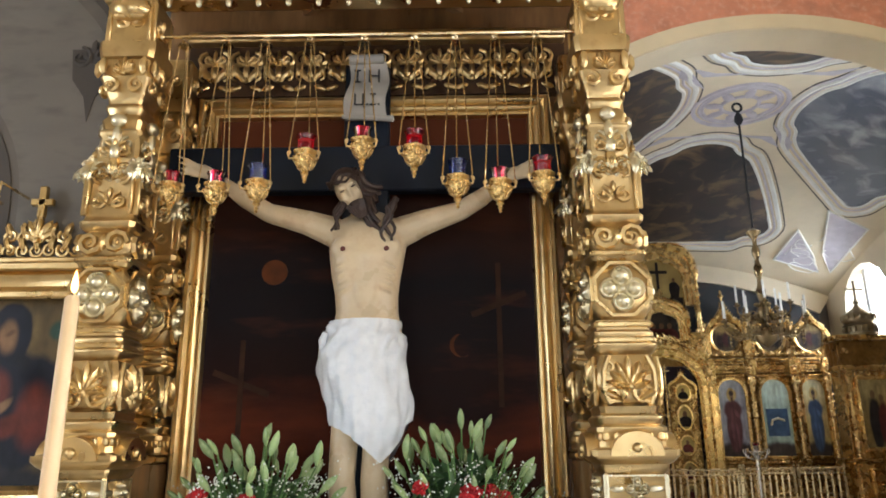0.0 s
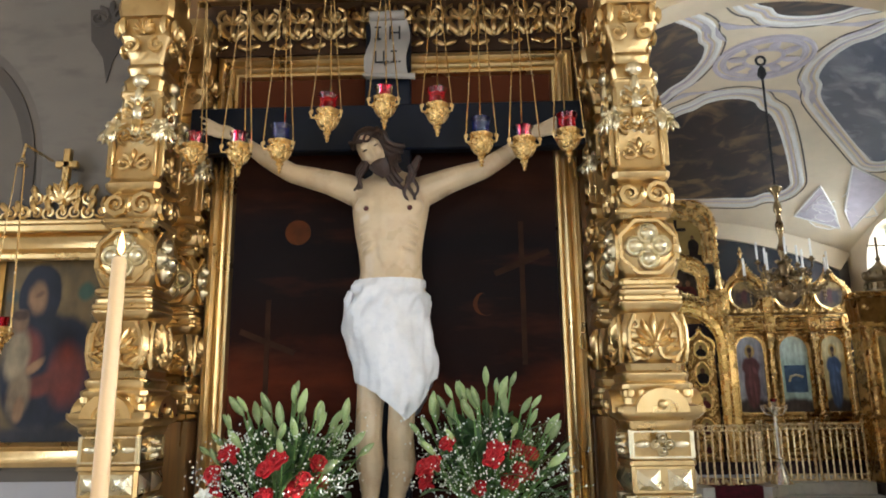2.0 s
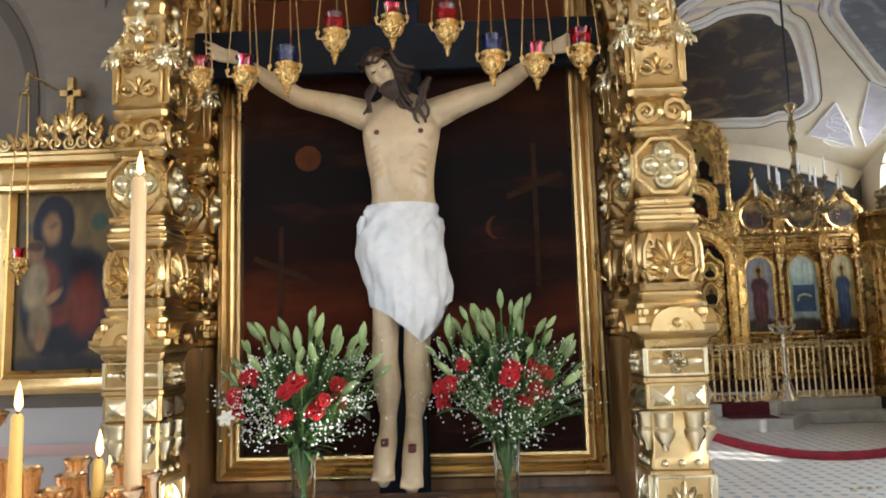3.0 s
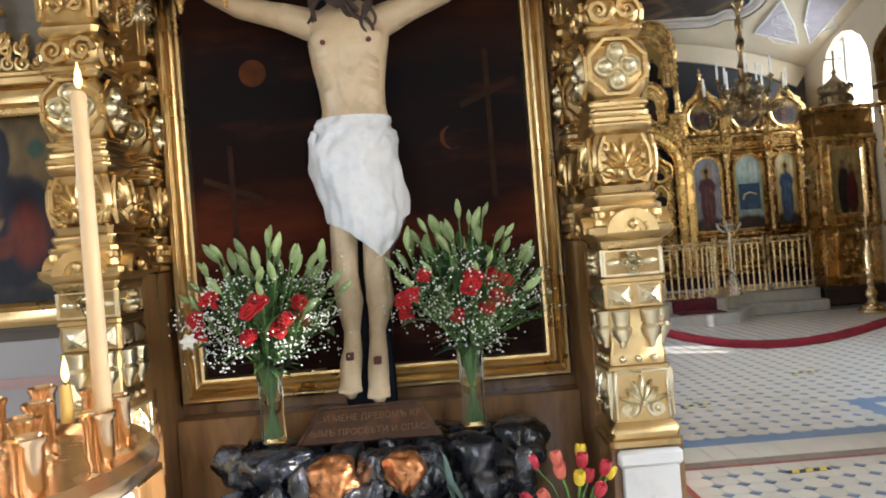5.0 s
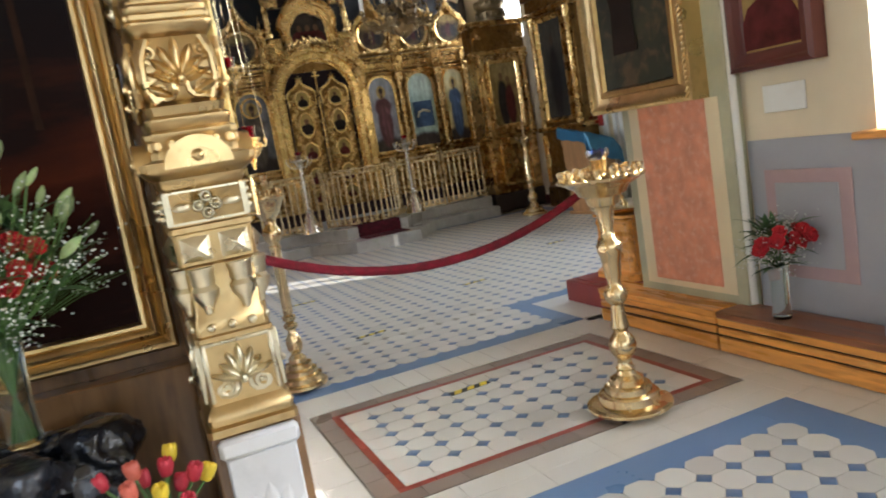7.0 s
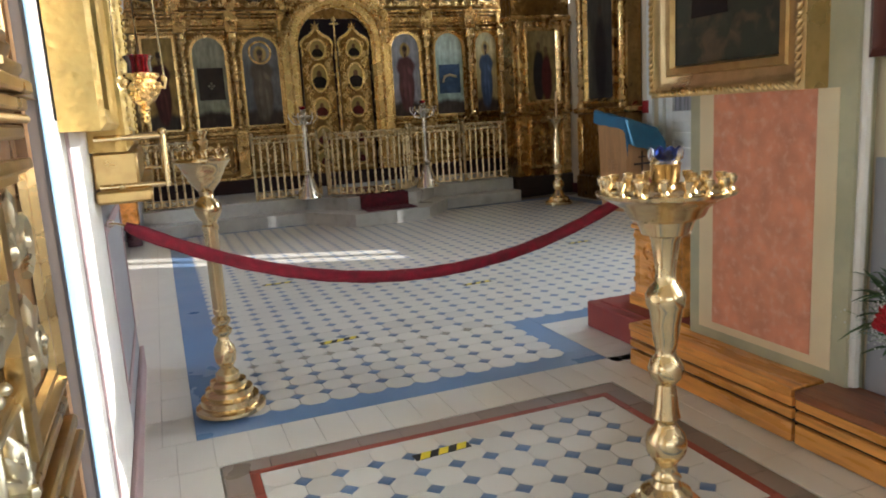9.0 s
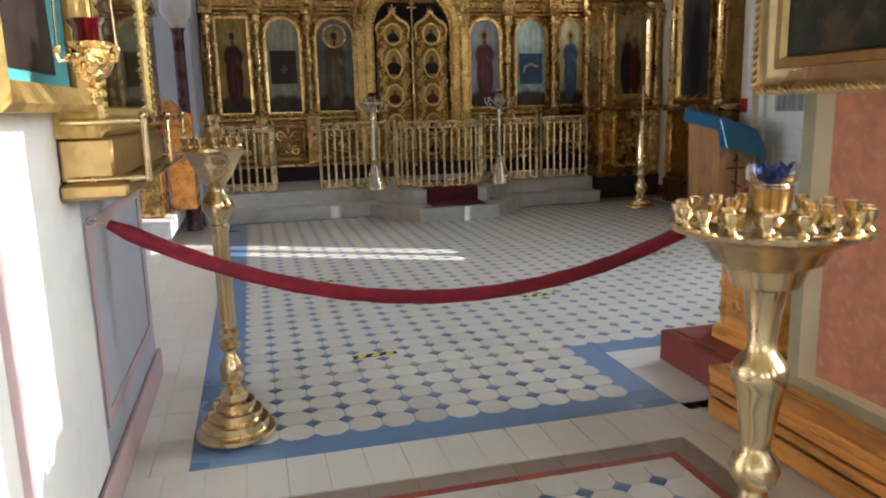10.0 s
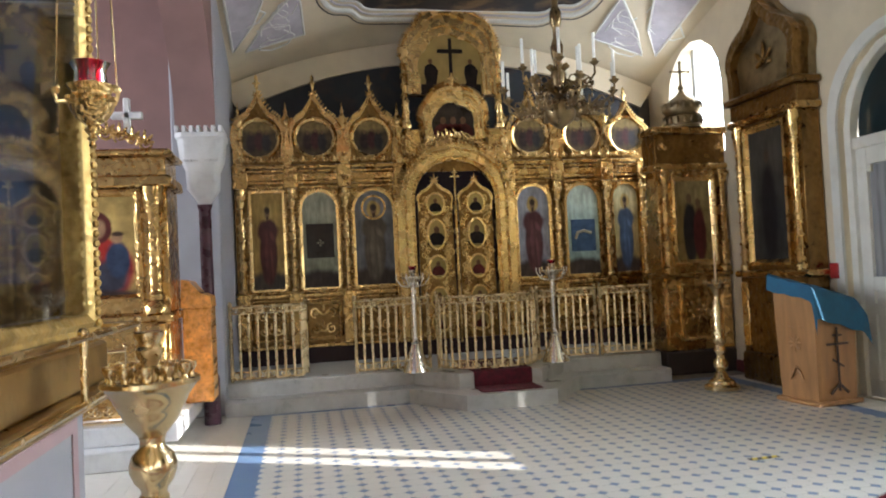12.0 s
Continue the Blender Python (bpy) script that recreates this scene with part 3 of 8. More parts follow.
def smooth_loop(pts, n=4):
    res, m = [], len(pts)
    for i in range(m):
        p0, p1, p2, p3 = (Vector(pts[(i + k - 1) % m]) for k in range(4))
        for s in range(n):
            t = s / n
            res.append(0.5 * ((2 * p1) + (p2 - p0) * t + (2 * p0 - 5 * p1 + 4 * p2 - p3) * t * t + (3 * p1 - p0 - 3 * p2 + p3) * t ** 3))
    return [tuple(p) for p in res]


def plan(p, drop=0.0):
    return on_vault(CX + p[0] * HX, CY + p[1] * HY, drop)


for side in range(4):
    loop = smooth_loop(field_outline(side), 4)
    c = Vector((sum(p[0] for p in loop) / len(loop), sum(p[1] for p in loop) / len(loop)))
    g = Geo()
    rings = [[plan(tuple(c + (Vector(p) - c) * q), 0.012) for p in loop] for q in (0.02, 0.2, 0.4, 0.6, 0.8, 1.0)]
    g.loft(rings, True, cap=True)
    ob = setting("vault_painting", g, FRESCO_SKY if side == 1 else FRESCO_DARK, "dark painted field of the vault" if side != 1 else "cloudy blue-grey painted field of the vault")
    for d, r, m in ((0.0, 0.03, WHITE), (0.022, 0.02, LILAC), (0.045, 0.04, WHITE), (0.068, 0.012, TAUPE)):
        g = Geo()
        pts = []
        n = len(loop)
        for i, p in enumerate(loop):
            t = Vector((0, 0))
            for k in range(-3, 4):
                e = Vector(loop[(i + k + 1) % n]) - Vector(loop[(i + k) % n])
                t += e
            t.normalize()
            nrm = Vector((t.y, -t.x))
            if nrm.dot(Vector(p) - c) < 0:
                nrm = -nrm
            pts.append(plan(tuple(Vector(p) + nrm * d), 0.0))
        g.tube(pts + pts[:1], r, 6)
        setting("vault_moulding", g, m)
# spandrel ornaments at the four corners, and the ring at the crown
for sx in (-1, 1):
    for sy in (-1, 1):
        tri = [(sx * 0.72, sy * 0.58), (sx * 0.93, sy * 0.62), (sx * 0.93, sy * 0.93), (sx * 0.84, sy * 0.84)]
        tri2 = [(sx * 0.66, sy * 0.74), (sx * 0.80, sy * 0.86), (sx * 0.88, sy * 0.95), (sx * 0.64, sy * 0.95)]
        for k, t in enumerate((tri, tri2)):
            g = Geo()
            g.add([plan(p, 0.012) for p in t] + [plan(p, 0.0) for p in t], [(0, 1, 2, 3), (0, 4, 5, 1), (1, 5, 6, 2), (2, 6, 7, 3), (3, 7, 4, 0)])
            setting("vault_spandrel", g, LILAC, "lilac spandrel with pale scrollwork")
            g = Geo()
            pts = [plan(p, 0.012) for p in t]
            g.tube(pts + pts[:1], 0.02, 5)
            cc = [sum(p[a] for p in t) / 4 for a in (0, 1)]
            for q in range(5):
                w = [(cc[0] + 0.05 * math.cos(a * 0.9 + q * 1.3) * (1 - a / 9) * (1 + 0.3 * q % 2) + 0.03 * (q - 2) * sx * 0.5, cc[1] + 0.05 * math.sin(a * 0.9 + q * 1.3) * (1 - a / 9) + 0.05 * (q - 2) * sy * 0.7) for a in range(8)]
                g.tube([plan(p, 0.02) for p in w], 0.014, 4)
            setting("vault_scrollwork", g, WHITE)
        # small panels beside the crown ring
        for k in (0, 1):
            t = [(sx * 0.20, sy * 0.12), (sx * 0.34, sy * 0.22), (sx * 0.36, sy * 0.30), (sx * 0.30, sy * 0.24)] if k else [(sx * 0.05, sy * 0.20), (sx * 0.24, sy * 0.20), (sx * 0.30, sy * 0.26), (sx * 0.20, sy * 0.215)]
            g = Geo()
            g.add([plan(p, 0.012) for p in t] + [plan(p, 0.0) for p in t], [(0, 1, 2, 3), (0, 4, 5, 1), (1, 5, 6, 2), (2, 6, 7, 3), (3, 7, 4, 0)])
            setting("vault_spandrel", g, LILAC)
g = Geo()
for r, t in ((0.62, 0.035), (0.54, 0.02), (0.5, 0.03), (0.25, 0.03)):
    g.tube([on_vault(CX + r * math.cos(a * math.pi / 16), CY + r * math.sin(a * math.pi / 16)) for a in range(34)], t, 6)
for k in range(8):
    a = k * math.pi / 4
    x, y = CX + 0.36 * math.cos(a), CY + 0.36 * math.sin(a)
    g.ell((x, y, CROWN - 0.03), (0.13, 0.07, 0.03), 8, 5, Matrix.Rotation(a, 3, "Z"))
setting("vault_rosette", g, LILAC, "round stucco rosette at the vault's crown")
# wall arch and dark lunette over the icon screen
g = Geo()
pts = [(CX + HX * u, vault_z(CX + HX * u, 14.2) - 0.03) for u in [-1 + 2 * i / 24 for i in range(25)]]
g.band([(x * 0.93 + CX * 0.07, z - 0.32) for x, z in pts], pts, 14.17, 14.3)
setting("lunette_arch", g, PLASTER, "cream arch band above the icon screen")
g = Geo()
g.prism([(x * 0.93 + CX * 0.07, z - 0.3) for x, z in pts] + [(7.2, 3.0), (0.9, 3.0)], 14.24, 14.3)
setting("lunette_painting", g, FRESCO_LUNETTE, "dark lunette painting")

# steps before the icon screen
g = Geo()
g.box(0.8, 11.82, -0.01, 6.28, 12.2, 0.17, 0.015)
setting("step_lower", g, STEP, "grey marble step")
g = Geo()
g.box(0.8, 12.12, 0.0, 6.3, 14.3, 0.345, 0.015)
setting("step_upper", g, STEP, "grey marble platform step")


def ambo(name, x0, x1, x2, x3, yf, yb, z0, z1):
    g = Geo()
    o = [(x0, yb), (x1, yf), (x2, yf), (x3, yb)]
    g.add([(x, y, z0) for x, y in o] + [(x, y, z1) for x, y in o], [(3, 2, 1, 0), (4, 5, 6, 7), (0, 1, 5, 4), (1, 2, 6, 5), (2, 3, 7, 6), (3, 0, 4, 7)])
    setting(name, g, STEP, "projecting marble step of the ambo")


ambo("ambo_lower", 2.9, 3.42, 4.46, 5.05, 11.02, 11.83, -0.01, 0.168)
ambo("ambo_upper", 3.0, 3.45, 4.45, 4.95, 11.5, 12.13, 0.0, 0.343)
g = Geo()
xs = [3.62, 4.32]
prof = [(12.6, 0.352), (11.495, 0.352), (11.485, 0.34), (11.485, 0.18), (11.47, 0.176), (11.10, 0.176)]
g.loft([[(x, y, z) for y, z in prof] + [(x, y + 0.006, z + 0.010) for y, z in reversed(prof)] for x in xs])
tagged(part("runner_rug", g, CARPET_RED), "dark red patterned runner rug over marble steps", "rug")

# daylight in the window openings; b to e are assumed, out of view
window_light("window_sky_a", (3.95, 2.45, 2.25), (0, 2.45, 2.25), 1.0, 2.1, 17)
window_light("window_sky_b", (3.95, 0.1, 2.25), (0, 0.1, 2.25), 1.4, 2.2, 23)
window_light("window_sky_c", (3.95, -2.4, 2.25), (0, -2.4, 2.25), 1.6, 2.2, 27)
window_light("window_sky_d", (-1.8, -4.9, 2.4), (-1.8, 3, 2.4), 1.6, 2.4, 20)
window_light("window_sky_e", (1.4, -4.9, 2.4), (1.4, 3, 2.4), 1.6, 2.4, 20)
window_light("window_sky_f", (7.85, 6.68, 3.3), (0, 6.68, 3.3), 0.8, 2.6, 74)
window_light("window_sky_g", (7.85, 12.92, 3.9), (3, 12.92, 3.9), 1.45, 1.7, 28)
# fill from unseen far-side openings, added to brighten the walls opposite
window_light("window_sky_h", (-4.88, 0.6, 2.5), (0, 0.6, 2.5), 1.6, 2.4, 36)
window_light("window_sky_i", (-4.88, 9.4, 3.0), (0, 9.4, 3.0), 1.6, 2.4, 130)

# ---- the altar with the crucifix ----
def moulded_frame(g, x0, z0, x1, z1, prof):
    """A mitred frame; prof: (inset, y) from its outer edge to its inner edge."""
    g.loft([[(x0 + d, y, z0 + d), (x1 - d, y, z0 + d), (x1 - d, y, z1 - d), (x0 + d, y, z1 - d)] for d, y in prof], cap=False)


def face(x, y, z, turn=0):
    """The frame of an ornament on a face that looks to -y, turned about z."""
    return pose(x, y, z, 0, 0, turn)


# Column bodies darker than their carving: recess shade put into the gilding
GOLD_MID = material("shaded_gilding", (.57, .415, .20), .34, 1, .12, 6, .08, 60, dirt_or_sheen=(.30, .19, .07), dirt_or_sheen_amount=.5)
altar = thing("altar_shrine", "tall gilded carved wooden shrine with dark walnut panels", "altar", pose(0, 0, 0))
LOW = [(.136, .69), (.136, .712), (.125, .72), (.132, .745), (.124, .765), (.112, .78), (.116, .80), (.106, .965), (.113, .972), (.113, .985), (.104, .99), (.104, 1.035),
       (.098, 1.05), (.098, 1.195), (.112, 1.205), (.112, 1.295), (.119, 1.30), (.119, 1.315), (.111, 1.32), (.111, 1.425), (.120, 1.435), (.124, 1.455), (.142, 1.468), (.156, 1.485), (.157, 1.505)]
UP = [(.15, 1.506), (.121, 1.515), (.121, 1.56), (.128, 1.57), (.128, 1.585), (.112, 1.595), (.119, 1.615), (.119, 1.625), (.106, 1.635), (.112, 1.66), (.096, 1.675), (.111, 1.70), (.118, 1.74),
      (.113, 1.80), (.098, 1.85), (.108, 1.86), (.119, 1.88), (.119, 1.89), (.102, 1.90), (.111, 1.92), (.111, 1.935), (.1, 1.945), (.105, 1.98), (.085, 1.985), (.113, 2.03), (.113, 2.17), (.085, 2.212),
      (.098, 2.217), (.106, 2.235), (.092, 2.255), (.096, 2.268), (.106, 2.285), (.106, 2.335), (.094, 2.352), (.088, 2.36), (.109, 2.378), (.113, 2.40), (.101, 2.415), (.099, 2.43), (.082, 2.77),
      (.091, 2.782), (.091, 2.80), (.076, 2.81), (.084, 2.85), (.067, 2.88), (.077, 2.905), (.077, 2.92), (.068, 2.93), (.076, 2.96), (.095, 3.01), (.106, 3.04), (.096, 3.045), (.096, 3.125), (.112, 3.13), (.119, 3.165), (.119, 3.20), (.1, 3.205), (.1, 3.42)]


def on_faces(g, y_off, z, turns, draw):
    """Draws an ornament on several faces of a square post; y_off: distance of the face from the axis."""
    base = g.M.copy()
    for t in turns:
        g.M = base @ pose(0, 0, 0, 0, 0, t) @ pose(0, -y_off, z)
        draw(g)
    g.M = base


def boss(g, x, z, r):
    """A ringed round boss on a face."""
    base = g.M.copy()
    g.M = base @ pose(x, 0, z, 90, 0, 0)
    g.lathe([(r, -.004), (r, .010), (r * .9, .016), (r * .78, .012), (r * .72, .004), (r * .6, .004), (r * .55, .016), (r * .4, .026), (r * .2, .031), (.0008, .032)], n=18)
    g.M = base


def frame_strips(g, w, z0, z1, d=.010, t=.014):
    for s in (-1, 1):
        g.box(s * w - t / 2, -d, z0, s * w + t / 2, .012, z1, .004)


OCTAGON = [(math.cos(radians(22.5 + 45 * i)) / .924, math.sin(radians(22.5 + 45 * i)) / .924) for i in range(9)]


def build_column(parent, x, y, turns, lower=True):
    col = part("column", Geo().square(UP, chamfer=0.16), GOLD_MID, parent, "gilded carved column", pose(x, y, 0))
    g = Geo()

    def leafy(q):
        palmette(q, .19, .185, .024)
        for s in (-1, 1):
            scroll(q, s * .062, .035, .034, -s, 1.4, .34, 90)
            scroll(q, s * .07, .135, .026, s, 1.3, .34, -90)
            leaf(q, s * .02, .01, 90 - s * 64, .10, .03, .02)
            q.tube([(s * .075, 0, .0), (s * .095, -.004, .06), (s * .093, -.004, .12), (s * .07, 0, .175)], .010, 6)
    on_faces(g, .117, 1.668, turns, leafy)
    on_faces(g, .111, 2.31, turns, lambda q: [scroll(q, s * .052, 0, .048, s, 1.5, .36, 0) for s in (-1, 1)] + [leaf(q, 0, -.035, 90, .07, .03, .02)])
    on_faces(g, .106, 2.43, turns, lambda q: [vine(q, .17, .33, 3, .3), frame_strips(q, .088, .0, .20)])
    on_faces(g, .098, 2.60, turns, lambda q: [scroll(q, s * .04, .02, .036, s, 1.3, .34, -90) for s in (-1, 1)] + [leaf(q, 0, -.02, 90, .12, .05, .02)])
    on_faces(g, .106, 3.05, turns, lambda q: fan(q, 0, 0, .085, 7, 130, .024))
    on_faces(g, .104, 2.97, turns, lambda q: [scroll(q, s * .055, .03, .036, s, 1.3, .34, 90) for s in (-1, 1)])
    on_faces(g, .120, 3.085, turns, lambda q: [leaf(q, s * .085, .04, -90, .085, .035, .018) for s in (-1, 1)])
    on_faces(g, .098, 3.21, turns, lambda q: [vine(q, .15, .19, 1, .3), frame_strips(q, .085, .0, .19)])
    on_faces(g, .115, 1.545, turns, lambda q: [leaf(q, -.10 + .04 * i, -.015, 90, .045, .03, .016) for i in range(6)])
    for z, off in ((1.905, .112), (1.965, .106), (2.245, .106)):
        on_faces(g, off, z, turns, lambda q: q.box(-.105, -.006, -.012, .105, .03, .012, .006))
    on_faces(g, .112, 2.10, turns, lambda q: q.band([(a * .096, b * .096) for a, b in OCTAGON], [(a * .108, b * .108) for a, b in OCTAGON], -.008, .006))
    tagged(part("carving", g, GOLD, col), kind="stuff")
    g = Geo()
    on_faces(g, .112, 2.10, turns, lambda q: [boss(q, a * .047, b * .049, .043) for a, b in ((0, 1), (0, -1), (1, 0), (-1, 0))] + [q.ell((0, -.004, 0), .016, 8, 5)])
    on_faces(g, .09, 2.80, turns, lambda q: [q.ell((0, -.01, .04), (.035, .025, .03), 8, 5), q.ell((0, -.01, -.03), (.02, .02, .045), 8, 5), q.ell((0, -.012, -.10), (.026, .022, .04), 8, 5)])

    def garland(q):
        rng = random.Random(5)
        for k in range(15):
            u = -1 + 2 * k / 14
            z = -.15 - .045 * (1 - u * u) + rng.uniform(-.008, .008)
            for i in range(4):
                leaf(q, u * .115, z, rng.uniform(0, 360), .042, .02, .012)
            q.ell((u * .115, -.014, z), .011, 6, 4)
        for s in (-1, 1):
            for k in range(5):
                leaf(q, s * .118, -.16, -50 - 20 * k, .075, .024, .014)
            scroll(q, s * .04, -.06, .03, s, 1.3, .3, 90)
    on_faces(g, .09, 2.80, turns, garland)
    tagged(part("silvered_carving", g, SILVER, col, "silvered garland and rosettes"), kind="stuff")
    if lower:
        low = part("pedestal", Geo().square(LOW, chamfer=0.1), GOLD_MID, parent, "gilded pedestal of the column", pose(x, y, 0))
        g = Geo()
        on_faces(g, .114, .795, turns, lambda q: [palmette(q, .20, .165, .024), frame_strips(q, .098, -.005, .172), q.box(-.1, -.008, .165, .1, .01, .177, .003)] + [scroll(q, k * .06, .03, .03, k, 1.4, .34, 90) for k in (-1, 1)])
        on_faces(g, .108, 1.012, turns, lambda q: [q.ell((i * .06, 0, 0), .014, 8, 5) for i in (-1, 0, 1)])

        def urn(q):
            for s in (-1, 1):
                q.lathe([(.002, -.075), (.012, -.07), (.016, -.05), (.036, -.02), (.04, .0), (.03, .015), (.034, .025), (.034, .05), (.038, .055), (.038, .068)], (s * .055, -.005, .0 + .045 + .03), 10)
        on_faces(g, .100, 1.05, turns, urn)
        on_faces(g, .112, 1.25, turns, lambda q: [q.loft([[(s * .055 + a * .042, -.002, b * .036) for a, b in ((-1, -1), (1, -1), (1, 1), (-1, 1))], [(s * .055 + a * .003, -.028, b * .003) for a, b in ((-1, -1), (1, -1), (1, 1), (-1, 1))]]) for s in (-1, 1)])
        tagged(part("carving", g, SILVER, low, "silvered palmette and bosses"), kind="stuff")
        g = Geo()
        on_faces(g, .111, 1.372, turns, lambda q: [boss(q, a * .024, b * .024, .02) for a, b in ((0, 1), (0, -1), (1, 0), (-1, 0))] + [leaf(q, -.1, 0, 0, .06, .025), leaf(q, .04, 0, 0, .06, .025)] + [q.band([(-.1, -.042), (.1, -.042), (.1, .042), (-.1, .042), (-.1, -.042)], [(-.108, -.048), (.108, -.048), (.108, .048), (-.108, .048), (-.108, -.048)], -.006, .004)])
        tagged(part("rosette", g, SILVER, low), kind="stuff")
        g = Geo()

        def hood(q):
            q.band(arc(0, -.01, .05, .05, 0, 180, 12), arc(0, -.01, .095, .085, 0, 180, 12), -.012, .1)
            q.prism(arc(0, -.01, .06, .06, 0, 180, 12), -.004, .1)
            q.ell((0, -.01, .018), .018, 8, 5)
        on_faces(g, .155, 1.495, turns, hood)
        part("arched_hood", g, GOLD, low)
    return col


build_column(altar, .695, 2.98, (0, 90, -90))
build_column(altar, -1.32, 2.98, (0, 90, -90))
build_column(altar, .70, 3.50, (0, -90), lower=False)
build_column(altar, -1.345, 3.50, (0, 90), lower=False)
# walnut carcass
g = Geo()
g.box(-1.44, 3.56, 0, .82, 3.615, 3.95)
part("backboard", g, WOOD, altar)
for x0, x1 in ((-1.46, -1.24), (.575, .80)):
    g = Geo()
    g.box(x0, 3.11, 0, x1, 3.555, 1.47, .006)
    part("side_panel", g, WOOD, altar)
    g = Geo()
    g.box(x0 - .01, 3.12, 1.471, x1 + .01, 3.555, 1.503, .008)
    part("side_ledge", g, GOLD, altar)
g = Geo()
g.box(-1.24, 3.44, 0, .575, 3.555, .80, .006)
part("base_panel", g, WOOD, altar)
# gilded outer sides with inset panels
for s, x0, x1 in ((1, .745, .80), (-1, -1.425, -1.37)):
    g = Geo()
    g.box(x0, 3.12, 1.51, x1, 3.555, 3.4, .004)
    part("side_board", g, GOLD, altar)
    xo = x1 if s > 0 else x0
    g = Geo()
    base = pose(xo, 3.3, 0, 0, 0, 90 * s)
    g.M = base
    moulded_frame(g, -.22, .86, .22, 1.38, [(0, 0), (0, -.03), (.02, -.036), (.03, -.02), (.045, -.02), (.05, -.004)])
    moulded_frame(g, -.2, 1.62, .2, 3.1, [(0, 0), (0, -.02), (.02, -.026), (.03, -.012), (.045, -.004)])
    part("side_frame", g, GOLD, altar)
    g = Geo()
    g.M = base @ pose(0, -.01, .9)
    vine(g, .3, .42, 2)
    tagged(part("side_carving", g, SILVER, altar), kind="stuff")
    g = Geo()
    for z, d in ((1.515, .05), (1.48, .035), (1.42, .02), (.79, .02), (.74, .035), (.70, .045)):
        g.M = base
        g.box(-.26, -d, z, .26, 0, z + .03, .006)
    for k in range(22):
        g.ell((-.24 + k * .0228, -.03, 1.462), .010, 6, 4)
    tagged(part("side_moulding", g, GOLD, altar), kind="stuff")
# canopy: lintel, pendants, soffit
g = Geo()
g.box(-1.46, 2.90, 3.42, .83, 2.99, 3.95, .006)
g.box(-1.48, 2.86, 3.55, .85, 2.90, 3.62, .008)
part("lintel", g, GOLD, altar)
g = Geo()
g.box(-1.44, 2.99, 3.80, .82, 3.56, 3.86)
g.M = pose(-.3, 3.2, 3.77, 0, 0, 42)
g.box(-.9, -.02, 0, .9, .02, .03)
g.M = pose(-.3, 3.2, 3.77, 0, 0, -42)
g.box(-.9, -.02, -.001, .9, .02, .031)
part("soffit", g, WOOD, altar)
for k in range(16):
    x = -1.30 + k * .1305
    g = Geo()
    g.lathe([(.003, -.062), (.011, -.055), (.013, -.04), (.009, -.034), (.015, -.03), (.015, -.012), (.009, -.008), (.013, 0), (.013, .02)], (x, 2.895, 3.44), 10)
    part("pendant", g, SILVER, altar)
    g = Geo()
    g.prism([(x - .065, 3.5), (x + .065, 3.5), (x + .05, 3.465), (x, 3.44), (x - .05, 3.465)], 2.878, 2.90)
    g.ell((x, 2.875, 3.482), (.03, .012, .02), 8, 5)
    part("valance_tooth", g, GOLD, altar)
for x in (-1.32, .695):
    g = Geo()
    g.ell((x, 2.87, 3.36), (.09, .05, .06), 10, 6)
    g.M = pose(x, 2.855, 3.33)
    fan(g, 0, -.02, .11, 7, 170, .02)
    tagged(part("boss", g, GOLD, altar), kind="stuff")
# carved frieze over the picture
g = Geo()
for k in range(11):
    x = -1.16 + k * .166
    g.M = pose(x, 3.50, 3.32)
    for s in (-1, 1):
        scroll(g, s * .042, .15, .045, -s, 1.4, .3, 90)
        leaf(g, 0, .02, 90 - s * 38, .13, .04, .014)
    leaf(g, 0, .03, 90, .1, .035, .018)
    g.ell((0, -.01, .03), .016, 6, 4)
    fan(g, 0, .12, .09, 5, 140, .016)
    for s in (-1, 1):
        leaf(g, s * .02, .0, 90 - s * 110, .07, .03, .014)
        leaf(g, s * .075, .05, 90 + s * 20, .10, .03, .014)
        scroll(g, s * .05, .06, .028, s, 1.2, .3, -90)
tagged(part("frieze_carving", g, GOLD, altar), kind="stuff")
g = Geo()
g.box(-1.30, 3.515, 3.27, .65, 3.558, 3.56)
part("frieze_board", g, DARK_WOOD, altar)
g = Geo()
g.box(-1.30, 3.46, 3.557, .65, 3.558, 3.62, .01)
part("frieze_cornice", g, GOLD, altar)
# picture in its moulded frame
g = Geo()
moulded_frame(g, -1.225, .855, .555, 3.255, [(0, 3.555), (0, 3.50), (.012, 3.485), (.022, 3.485), (.03, 3.48), (.042, 3.492), (.048, 3.505), (.056, 3.492), (.07, 3.486), (.082, 3.494), (.088, 3.51), (.096, 3.50), (.108, 3.502), (.116, 3.53)])
part("picture_frame", g, GOLD, altar, "wide gilded picture frame")


